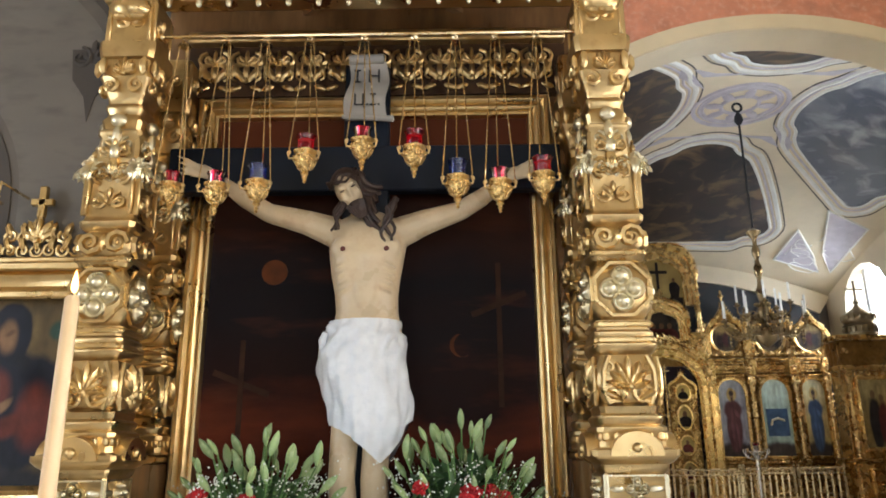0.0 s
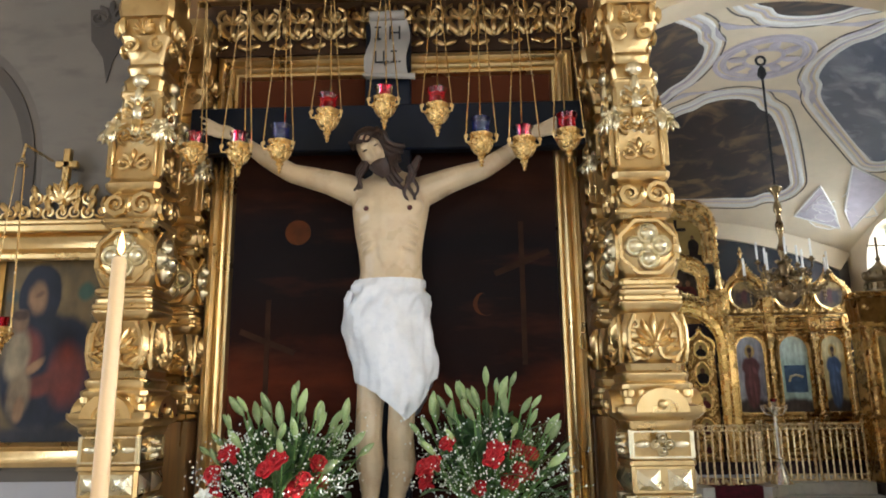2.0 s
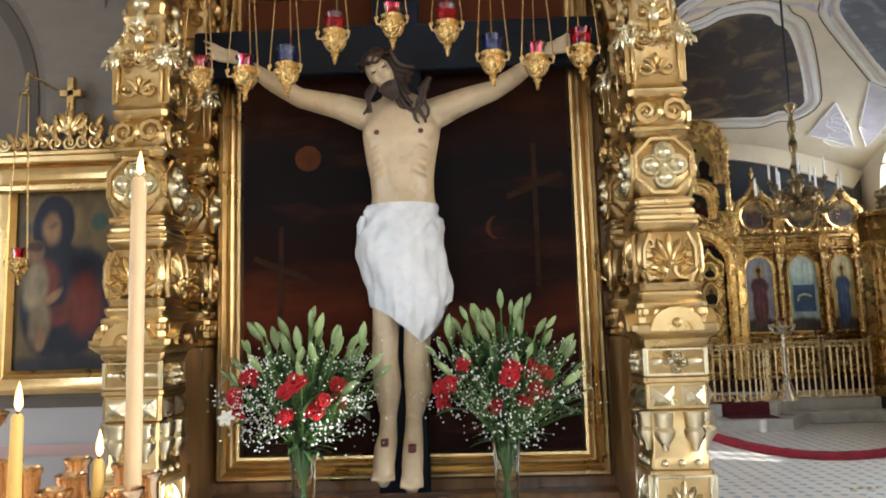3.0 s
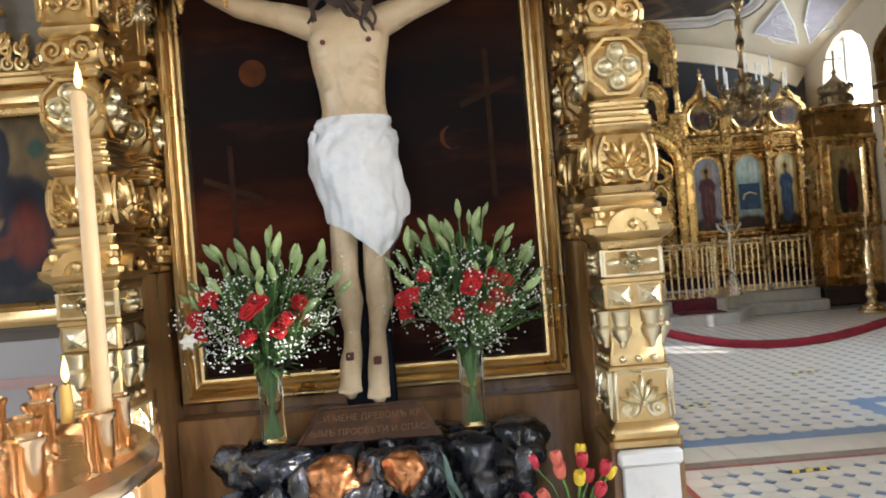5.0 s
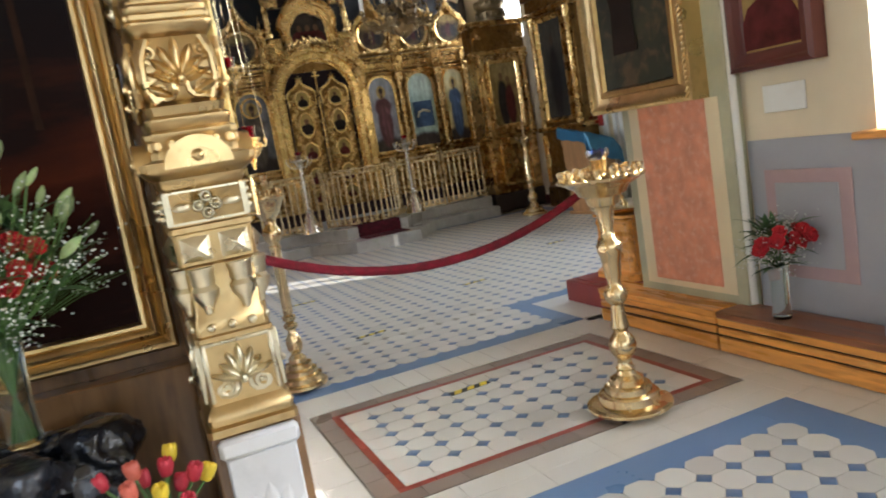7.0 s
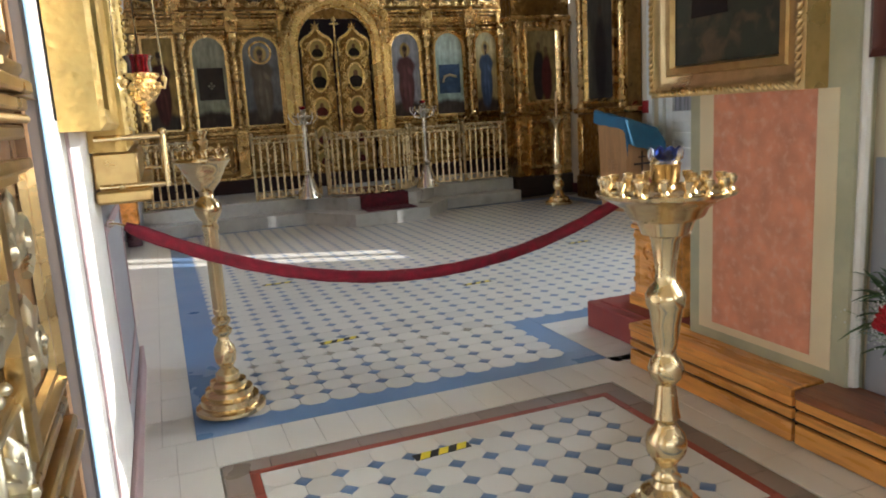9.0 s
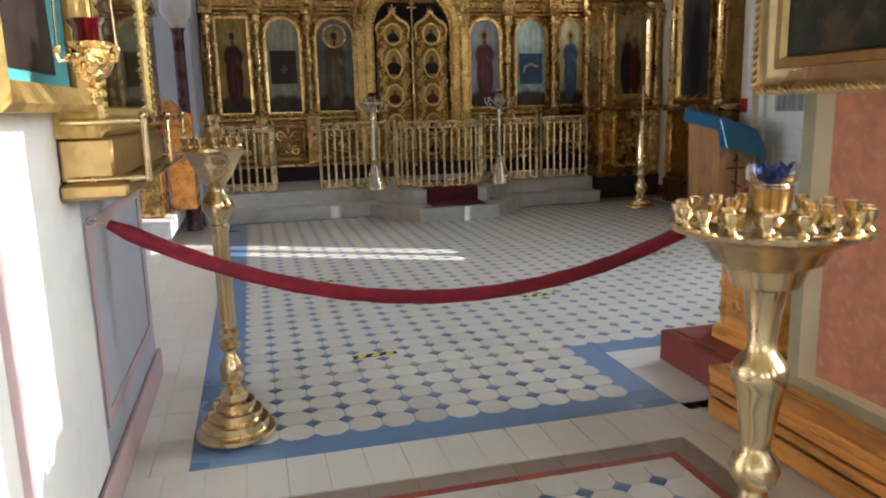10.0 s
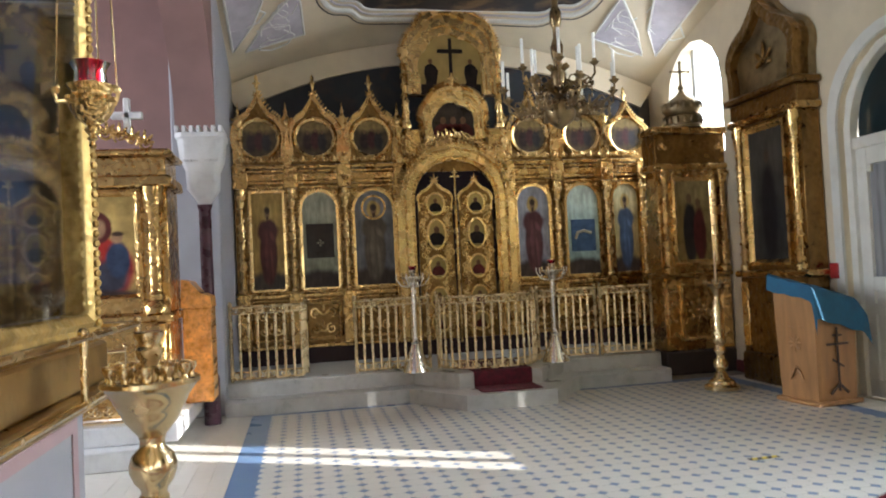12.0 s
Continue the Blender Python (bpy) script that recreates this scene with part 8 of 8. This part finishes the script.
moulded_frame(g, -.36, 1.27, .36, 2.36, [(0, 0), (0, -.08), (.02, -.10), (.05, -.08), (.07, -.07), (.09, -.085), (.11, -.06)])
part("frame", g, GOLD, li)
g = Geo()
g.box(-.40, -.12, 2.36, .40, -.0, 2.40, .008)
g.box(-.38, -.10, 2.40, .38, -.0, 2.43, .008)
g.box(-.40, -.13, 2.22, .40, -.1, 2.26, .01)
part("cornice", g, GOLD, li)
g = Geo()
g.box(-.255, -.05, 1.38, .255, -.04, 2.25)
NAVY, SKIN_TONE = (.010, .011, .020), (.21, .12, .06)
MOTHER = soft_painting("mother_and_child_painting", (.105, .072, .03), [
    (.36, .80, .30, .19, 0, (.135, .095, .04), .25), (.80, .80, .09, .06, 0, (.025, .055, .04), .5), (.10, .78, .08, .05, 0, (.05, .06, .05), .6),
    (.45, .36, .42, .34, 0, NAVY, .12), (.66, .38, .28, .30, 12, NAVY, .15), (.36, .78, .21, .19, -12, NAVY, .12),
    (.68, .35, .20, .19, 0, (.125, .022, .013), .5), (.46, .30, .34, .07, -12, (.10, .02, .012), .5), (.30, .50, .16, .12, 20, (.13, .03, .02), .5),
    (.34, .77, .105, .105, -14, SKIN_TONE, .45), (.36, .79, .06, .02, -14, (.12, .065, .035), .8),
    (.20, .46, .14, .17, 8, (.23, .18, .11), .4), (.25, .25, .12, .15, 20, (.18, .13, .075), .45), (.19, .645, .095, .07, 0, (.18, .105, .055), .4), (.19, .675, .10, .035, 0, (.06, .03, .015), .5),
    (.38, .40, .10, .035, -25, SKIN_TONE, .5), (.26, .17, .06, .08, 10, SKIN_TONE, .5), (.5, .02, .7, .08, 0, (.02, .02, .025), .5)], .045)
ic = part("icon", g, MOTHER, li, "dark mother-and-child painting")
g = Geo()
for k in range(11):
    x = -.33 + k * .066
    h = .20 * (1 - abs(x) / .36) + .03
    for zz in range(max(1, int(h / .07))):
        g.M = pose(x, -.06, 2.45 + zz * .07)
        scroll(g, 0, .02, .036, 1 if x > 0 else -1, 1.4, .32, 70 * k)
        leaf(g, 0, .02, 90 - x * 160, .08, .035, .02)
g.M = pose(0, -.06, 2.52)
fan(g, 0, 0, .15, 5, 120, .02)
part("crest", g, GOLD, li)
g = Geo()
g.box(-.018, -.075, 2.64, .018, -.045, 2.80, .004)
g.box(-.055, -.075, 2.70, .055, -.045, 2.735, .004)
part("cross", g, GOLD_DULL, li)
oil_lamp(-2.08, 1.86, 2.7, y=3.35, label="gilded hanging lamp with red cup before an icon")
g = Geo()
g.tube([(-2.08, 3.6, 2.76), (-2.08, 3.36, 2.76), (-2.08, 3.35, 2.69)], .007, 6)
tagged(part("lamp_bracket", g, BRASS), "thin brass bracket above an icon", "bracket")
g = Geo()
g.box(-4.8, 3.588, 0, -1.47, 3.5995, 1.2)
setting("dado_altar", g, GREY_WALL, "grey painted dado")
g = Geo()
g.box(-4.8, 3.580, .98, -1.47, 3.5875, 1.03)
setting("dado_line", g, MAUVE)
# painted arch bands on the wall above
for r0, r1, m, y in ((1.30, 1.42, TAUPE_DARK, 3.592), (1.42, 1.50, TAUPE_PALE, 3.5935), (0.62, 1.24, TAUPE_PALE, 3.594), (.52, .58, TAUPE_DARK, 3.592)):
    g = Geo()
    cx, cz = -2.75, 2.7
    a0, a1 = 0, 180
    inn = [(cx + r0, 1.25)] + arc(cx, cz, r0, r0 * 1.25, a0, a1, 24) + [(cx - r0, 1.25)]
    out = [(cx + r1, 1.25)] + arc(cx, cz, r1, r1 * 1.25, a0, a1, 24) + [(cx - r1, 1.25)]
    g.band(inn, out, y, 3.598)
    setting("painted_arch_band", g, m)
g = Geo()
g.M = pose(-1.84, 3.588, 3.30)
g.prism([(-.12, .30), (.12, .30), (.10, .12), (.03, .02), (0, -.12), (-.03, .02), (-.10, .12)], 0, .004)
g.M = pose(-1.84, 3.586, 3.40)
vine(g, .26, .3, 1)
setting("painted_ornament", g, TAUPE_DARK)

# ---- flowers ----
LEAF = material("lily_leaf", (.045, .10, .03), .5, 0, .3, 14, .1, 60)
BUD = material("lily_bud", (.26, .36, .15), .5, 0, .25, 12, .1, 60, dirt_or_sheen=(.48, .52, .34), dirt_or_sheen_amount=.8, piece=.35)
LILY = material("white_lily", (.78, .78, .70), .5, 0, .06, 9, .1, 60)
CARN = material("red_carnation", (.40, .006, .012), .7, 0, .3, 30, .3, 90)
GYP = material("white_gypsophila", (.60, .63, .58), .7, 0, .1, 30)
STEM = material("flower_stem", (.10, .20, .05), .5, 0, .3, 14)
WATER = glass("vase_glass", (.96, 1.0, .97), .02, 1.25)


def blade(g, p, d, length, width, bend=.3):
    """A folded leaf from p along d."""
    d = Vector(d).normalized()
    side = d.cross(Vector((0, 0, 1)))
    side = side.normalized() if side.length > .01 else Vector((1, 0, 0))
    up = side.cross(d)
    v, n = [], 5
    for i in range(n + 1):
        t = i / n
        c = Vector(p) + d * length * t - Vector((0, 0, 1)) * bend * length * t * t
        w = width * math.sin(math.pi * (.08 + .92 * t)) * .5
        v += [tuple(c - side * w + up * w * .3), tuple(c), tuple(c + side * w + up * w * .3)]
    f = []
    for i in range(n):
        a = i * 3
        f += [(a, a + 1, a + 4, a + 3), (a + 1, a + 2, a + 5, a + 4)]
    g.add(v, f, True)


def bud_mesh():
    g = Geo()
    rings = []
    for r, z in ((.004, 0), (.010, .012), (.016, .035), (.017, .055), (.012, .08), (.003, .10)):
        rings.append([(r * (1 + .12 * math.cos(3 * a)) * math.cos(a), r * (1 + .12 * math.cos(3 * a)) * math.sin(a), z) for a in [2 * math.pi * j / 12 for j in range(12)]])
    g.loft(rings, True)
    return g.mesh("lily_bud", BUD)


def carnation_mesh():
    g = Geo()
    rng = random.Random(4)
    for k in range(26):
        a = k * 2.4
        tilt = .15 + 1.15 * (k / 26)
        R = Matrix.Rotation(a, 3, "Z") @ Matrix.Rotation(tilt, 3, "Y")
        g.ell(R @ Vector((0, 0, .024)), (.005, .017, .018), 6, 4, R @ Matrix.Rotation(rng.uniform(-.5, .5), 3, "Z"))
    g.lathe([(.004, -.03), (.010, -.024), (.012, -.005), (.016, .004)], n=8)
    return g.mesh("carnation", CARN)


BUD_M, CARN_M = bud_mesh(), carnation_mesh()


def to_z(d):
    return Vector(d).to_track_quat("Z", "Y").to_matrix().to_4x4()


def bouquet(label, x, y, z0, vase_h, vase_r, mid, radius, height, lilies, reds, seed, sprays=300, leaves=34):
    b = thing("bouquet", label, "flowers", pose(x, y, z0), "flower bouquets")
    rng = random.Random(seed)
    g = Geo()
    g.lathe([(vase_r * .82, 0), (vase_r * .88, .01), (vase_r * .8, vase_h * .3), (vase_r * .86, vase_h * .7), (vase_r * 1.1, vase_h)], n=20)
    g.lathe([(vase_r * .7, .012), (vase_r * .74, vase_h * .3), (vase_r * .78, vase_h * .7), (vase_r * 1.03, vase_h + .001)], n=20)
    part("vase", g, WATER, b, "clear glass vase of water")
    neck = Vector((0, 0, vase_h * .9))
    gs = Geo()
    tips = []
    for k in range(lilies):
        a = 2 * math.pi * (k * .618) + rng.uniform(-.2, .2)
        q = math.sqrt((k + .6) / lilies)
        d = Vector((math.cos(a) * q * radius, math.sin(a) * q * radius * .75, vase_h + mid * .7 + height * (.16 + .76 * math.sqrt(max(0, 1 - q * q)) * rng.uniform(.55, 1.0))))
        tips.append(d)
    for d in tips:
        gs.tube([tuple(Vector((d.x * -.08, d.y * -.08, .02))), tuple(neck + Vector((d.x * .1, d.y * .1, 0))), tuple(d * .7 + Vector((0, 0, .06))), tuple(d)], .0035, 5)
        out = (d - neck).normalized() + Vector((rng.uniform(-.6, .6), rng.uniform(-.5, .3), .3))
        s = rng.uniform(.6, .98)
        part("lily_bud", BUD_M, None, b, at=Matrix.Translation(d) @ to_z(out) @ Matrix.Scale(s, 4))
    tagged(part("stem_bundle", gs, STEM, b), kind="stuff")
    for k in range(reds):
        a = 2 * math.pi * (k * .618 + .3)
        q = .35 + .6 * ((k * .37) % 1)
        d = Vector((math.cos(a) * q * radius, -abs(math.sin(a)) * q * radius * .9 - .03, vase_h + mid * .5 + height * (.08 + .36 * ((k * .71) % 1))))
        part("carnation", CARN_M, None, b, at=Matrix.Translation(d) @ to_z((d - neck) + Vector((0, -.06, .02))) @ Matrix.Scale(rng.uniform(.9, 1.2), 4))
    g = Geo()
    for k in range(leaves):
        a = rng.uniform(0, 2 * math.pi)
        h = rng.random()
        p = Vector((math.cos(a) * radius * .3 * h, math.sin(a) * radius * .25 * h, vase_h + height * .6 * h))
        d = Vector((math.cos(a), math.sin(a), rng.uniform(.1, 1.2)))
        blade(g, p, d, rng.uniform(.12, .24), rng.uniform(.02, .038), rng.uniform(.1, .6))
        blade(g, p * .9 + Vector((0, 0, .05)), Vector((math.cos(a + 2), math.sin(a + 2), rng.uniform(.3, 1.6))), rng.uniform(.12, .24), rng.uniform(.026, .042), rng.uniform(.1, .5))
    for d in tips:
        for q in range(3):
            blade(g, d * .75 + Vector((0, 0, vase_h * .2 - .03 * q)), Vector((rng.uniform(-1, 1), rng.uniform(-1, 1), rng.uniform(.2, 1.4))), rng.uniform(.10, .19), rng.uniform(.026, .046), .3)
    for k in range(int(leaves * .6)):
        a = rng.uniform(0, 2 * math.pi)
        p = Vector((0, 0, vase_h * rng.uniform(.85, 1.1)))
        blade(g, p, Vector((math.cos(a), math.sin(a), rng.uniform(.0, 1.1))), rng.uniform(.10, .17), rng.uniform(.02, .038), .35)
    tagged(part("leaves", g, LEAF, b), kind="stuff")
    g, gt = Geo(), Geo()
    heads = []
    for k in range(max(8, sprays // 22)):
        a = rng.uniform(0, 2 * math.pi)
        q = math.sqrt(rng.random())
        heads.append((Vector((math.cos(a) * q * radius, math.sin(a) * q * radius * .8 - .03, vase_h + mid * .2 + height * rng.uniform(.0, .68))), rng.uniform(.03, .06)))
    for k in range(sprays):
        c, s = heads[k % len(heads)]
        d = c + Vector((rng.gauss(0, s), rng.gauss(0, s), rng.gauss(0, s * .7)))
        g.ell(d, rng.uniform(.0022, .0046), 5, 4)
        if k % 4 == 0:
            gt.tube([tuple(neck.lerp(d, .4)), tuple(neck.lerp(d, .75) + Vector((0, 0, .01))), tuple(d)], .0008, 3)
    tagged(part("gypsophila", g, GYP, b, "tiny white filler blossoms"), kind="stuff")
    tagged(part("filler_sprigs", gt, STEM, b), kind="stuff")
    return b


bouquet("bouquet of lily buds, red carnations and white filler in glass vase", -.72, 3.06, .765, .33, .056, .12, .31, .44, 38, 11, 21, 1500, 60)
bouquet("bouquet of lily buds with red carnations and white sprays", .075, 3.07, .765, .35, .056, .12, .30, .46, 38, 12, 33, 1500, 60)
part("open_lily", (lambda g: ([blade(g, (0, 0, 0), (math.cos(k * 1.05), math.sin(k * 1.05), .9), .08, .034, .5) for k in range(6)], g)[1])(Geo()), LILY, bpy.data.objects["bouquet"], "open white lily", pose(-.27, -.10, .43, 60, 0, 0) @ Matrix.Scale(.65, 4))

# tulips at the foot of the altar
TULIP = [material("red_tulip", (.45, .02, .04), .5, 0, .2, 9), material("coral_tulip", (.62, .14, .09), .5, 0, .2, 9), material("yellow_tulip", (.72, .52, .03), .5, 0, .2, 9)]
tu = thing("tulip_bouquet", "pink, coral and yellow tulips in a dark pot", "flowers", pose(.40, 2.76, 0))
g = Geo()
g.lathe([(.07, 0), (.075, .02), (.09, .2), (.10, .36), (.105, .40), (.09, .40), (.08, .36)], n=20)
part("pot", g, DARK_WOOD, tu)
rng = random.Random(6)
gs, gl = Geo(), Geo()
for k in range(13):
    a = k * 2.4
    q = .03 + .13 * math.sqrt(k / 13)
    tip = Vector((math.cos(a) * q - .01 * k * (k == 12), math.sin(a) * q * .7, .60 + rng.uniform(-.05, .09)))
    if k == 12:
        tip = Vector((-.17, -.10, .58))
    gs.tube([(0, 0, .38), tuple(tip * .6 + Vector((0, 0, .20))), tuple(tip)], .004, 5)
    g = Geo()
    for s in range(6):
        R = Matrix.Rotation(s * math.pi / 3, 3, "Z")
        g.ell(R @ Vector((.012, 0, .026)), (.010, .014, .028), 7, 5, R @ Matrix.Rotation(.12, 3, "Y"))
    part("tulip", g, TULIP[k % 3 if k % 5 else 0], tu, "", Matrix.Translation(tip) @ to_z(tip - Vector((0, 0, .38))))
for k in range(12):
    a = k * 1.9
    blade(gl, (0, 0, .38), (math.cos(a) * .6, math.sin(a) * .6, 1), rng.uniform(.16, .25), .035, .25)
tagged(part("stem_bundle", gs, STEM, tu), kind="stuff")
part("leaves", gl, LEAF, tu)
# calla blade lying on the rock
g = Geo()
blade(g, (-.10, 2.80, .72), (.35, -.1, -.5), .22, .05, .1)
blade(g, (-.06, 2.79, .74), (.1, -.1, -.6), .18, .035, .1)
tagged(part("fallen_leaves", g, material("grey_green_leaf", (.06, .10, .08), .5)), "grey-green leaves lying on the black rock", "leaves")
# red carnations on the bench
bouquet("red carnations with white filler in a glass vase on bench", 3.47, 3.43, .24, .31, .055, .10, .20, .27, 0, 13, 5, 700, 30)

# ---- floor tiles ----
PITCH = 0.152
NAVE_PITCH = 0.1547
C = 0.040


def octagon_mesh(name, mat, pitch):
    g = Geo()
    h, c, b = pitch / 2 - 0.0012, C, 0.0015
    o = [(-h + c, -h), (h - c, -h), (h, -h + c), (h, h - c), (h - c, h), (-h + c, h), (-h, h - c), (-h, -h + c)]
    g.loft([[(x, y, -0.012) for x, y in o], [(x, y, -b) for x, y in o], [(x * 0.98, y * 0.98, 0) for x, y in o]])
    return g.mesh(name, mat)


def inset_mesh(name, mat):
    g = Geo()
    c = C - 0.0012
    o = [(0, -c), (c, 0), (0, c), (-c, 0)]
    g.loft([[(x, y, -0.012) for x, y in o], [(x, y, -0.001) for x, y in o], [(x * 0.96, y * 0.96, -0.0002) for x, y in o]])
    return g.mesh(name, mat)


OCT = {p: octagon_mesh("tile", TILE_CREAM, p) for p in (PITCH, NAVE_PITCH)}
INS = inset_mesh("inset_tile", TILE_INSET)
far_oct, far_ins = Geo(), Geo()


def lay(x0, y0, nx, ny, near, pitch=PITCH):
    """Octagons from the corner x0, y0; near(x, y) says which are pieces of their own."""
    for j in range(ny):
        for i in range(nx):
            x, y = x0 + (i + 0.5) * pitch, y0 + (j + 0.5) * pitch
            if near(x, y):
                part("tile", OCT[pitch], None, floor, at=pose(x, y, 0))
            else:
                h, c = pitch / 2 - 0.0012, C
                far_oct.add([(x + a, y + b, -0.0004) for a, b in ((-h + c, -h), (h - c, -h), (h, -h + c), (h, h - c), (h - c, h), (-h + c, h), (-h, h - c), (-h, -h + c))], [tuple(range(8))])
            if i < nx - 1 and j < ny - 1:
                x, y = x + pitch / 2, y + pitch / 2
                if near(x, y):
                    part("inset_tile", INS, None, floor, at=pose(x, y, 0))
                else:
                    c = C - 0.0012
                    far_ins.add([(x, y - c, -0.0006), (x + c, y, -0.0006), (x, y + c, -0.0006), (x - c, y, -0.0006)], [(0, 1, 2, 3)])


def strip(name, mat, x0, y0, x1, y1, n=1, along="x", near=False):
    for i in range(n):
        a, b = i / n, (i + 1) / n
        g = Geo()
        if along == "x":
            g.box(x0 + (x1 - x0) * a + 0.001, y0, -0.012, x0 + (x1 - x0) * b - 0.001, y1, -0.0008, 0.001)
        else:
            g.box(x0, y0 + (y1 - y0) * a + 0.001, -0.012, x1, y0 + (y1 - y0) * b - 0.001, -0.0008, 0.001)
        part(name, g, mat, floor)


# inset carpet of tiles
lay(1.325, 3.55, 11, 7, lambda x, y: True)
X0, X1, Y0, Y1 = 1.325, 1.325 + 11 * PITCH, 3.55, 3.55 + 7 * PITCH
for (d0, d1, mat) in ((0.0, 0.04, TILE_RED), (0.04, 0.14, TILE_GREY)):
    strip("border_tile", mat, X0 - d1, Y1 + d0, X1 + d1, Y1 + d1, 10, "x")
    strip("border_tile", mat, X0 - d1, Y0 - d1, X1 + d1, Y0 - d0, 10, "x")
    strip("border_tile", mat, X0 - d1, Y0 - d0, X0 - d0, Y1 + d0, 6, "y")
    strip("border_tile", mat, X1 + d0, Y0 - d0, X1 + d1, Y1 + d0, 6, "y")
# edging behind the scalloped rims
for x0, y0, x1, y1 in ((X0, Y0, X1, Y0 + C), (X0, Y1 - C, X1, Y1), (X0, Y0 + C, X0 + C, Y1 - C), (X1 - C, Y0 + C, X1, Y1 - C)):
    strip("rim_tile", TILE_CREAM, x0, y0, x1, y1, 1)
# nave field
FX, FY = 1.312, 5.242
lay(FX, FY, 12, 5, lambda x, y: True, NAVE_PITCH)
lay(FX, FY + 5 * NAVE_PITCH, 36, 37, lambda x, y: x < 3.0 and y < 6.55, NAVE_PITCH)
# vestibule field
lay(2.89 - 26 * PITCH, 2.93 - 46 * PITCH, 26, 46, lambda x, y: x > 1.5 and y > 2.0)
part("far_tiles", far_oct, TILE_CREAM, floor)["kind"] = "stuff"
part("far_inset_tiles", far_ins, TILE_INSET, floor)["kind"] = "stuff"
NE = FX + 36 * NAVE_PITCH
NT = FY + 42 * NAVE_PITCH
NX1 = FX + 12 * NAVE_PITCH
NY1 = FY + 5 * NAVE_PITCH
# blue borders; each lies a little lower than the octagons, whose rims bite into it
g = Geo()
for x0, y0, x1, y1 in ((1.10, 5.08, 1.352, NT + 0.18), (1.352, 5.08, NX1 + 0.16, 5.285), (NX1 - 0.035, 5.285, NX1 + 0.16, NY1 + 0.035),
                       (NX1 + 0.16, NY1 - 0.16, NE + 0.2, NY1 + 0.035), (NE - 0.035, NY1 + 0.035, NE + 0.2, NT + 0.18), (1.352, NT - 0.03, NE - 0.035, NT + 0.18),
                       (2.86, -4.2, 3.10, 3.11), (-1.1, 2.90, 2.86, 3.11)):
    g.box(x0, y0, -0.012, x1, y1, -0.002, 0.001)
part("blue_border", g, TILE_BLUE, floor, "blue tile border")
# plain cream tiles between the fields
plain = Geo()


def plain_field(x0, y0, x1, y1, w, d):
    nx, ny = max(1, round((x1 - x0) / w)), max(1, round((y1 - y0) / d))
    for j in range(ny):
        for i in range(nx):
            a, b = x0 + (x1 - x0) * i / nx, y0 + (y1 - y0) * j / ny
            plain.box(a + 0.001, b + 0.001, -0.012, a + (x1 - x0) / nx - 0.001, b + (y1 - y0) / ny - 0.001, -0.001, 0.001)


plain_field(0.85, Y1 + 0.15, 3.55, 5.08, 0.155, 0.31)
plain_field(0.85, 3.11, X0 - 0.15, Y1 + 0.15, 0.155, 0.31)
plain_field(X1 + 0.15, 3.11, 3.40, Y1 + 0.15, 0.155, 0.31)
plain_field(X0 - 0.15, 3.11, X1 + 0.15, Y0 - 0.15, 0.31, 0.155)
plain_field(3.10, -4.5, 3.64, 3.11, 0.155, 0.31)
plain_field(0.2, 5.08, 1.10, 12.0, 0.155, 0.31)
plain_field(NX1 + 0.16, 5.0, 7.4, NY1 - 0.16, 0.31, 0.155)
plain_field(NE + 0.2, NY1 - 0.16, 7.45, 11.9, 0.155, 0.31)
plain_field(-4.9, 6.3, 0.2, 12.6, 0.31, 0.31)
ob = part("plain_tiles", plain, TILE_CREAM, floor, "plain cream floor tiles")
ob["kind"] = "stuff"
# hazard tape marks on the floor
def tape(x, y, yaw):
    t = thing("floor_tape", "yellow and black striped tape mark on the floor", "tape", pose(x, y, 0.0008, 0, 0, yaw), "tape marks")
    g = Geo()
    g.box(-0.13, -0.028, 0, 0.13, 0.028, 0.0012)
    part("tape_base", g, BLACK, t)
    for k in range(3):
        g = Geo()
        a = -0.115 + k * 0.085
        g.add([(a, -0.0275, 0.0016), (a + 0.045, -0.0275, 0.0016), (a + 0.075, 0.0275, 0.0016), (a + 0.03, 0.0275, 0.0016)], [(0, 1, 2, 3)])
        part("stripe", g, TAPE_Y, t)


for x, y, yaw in ((2.07, 4.44, 4), (2.05, 6.24, 6), (1.95, 8.22, 0), (3.46, 7.19, 4), (5.1, 8.25, 2), (1.72, 2.75, 10)):
    tape(x, y, yaw)
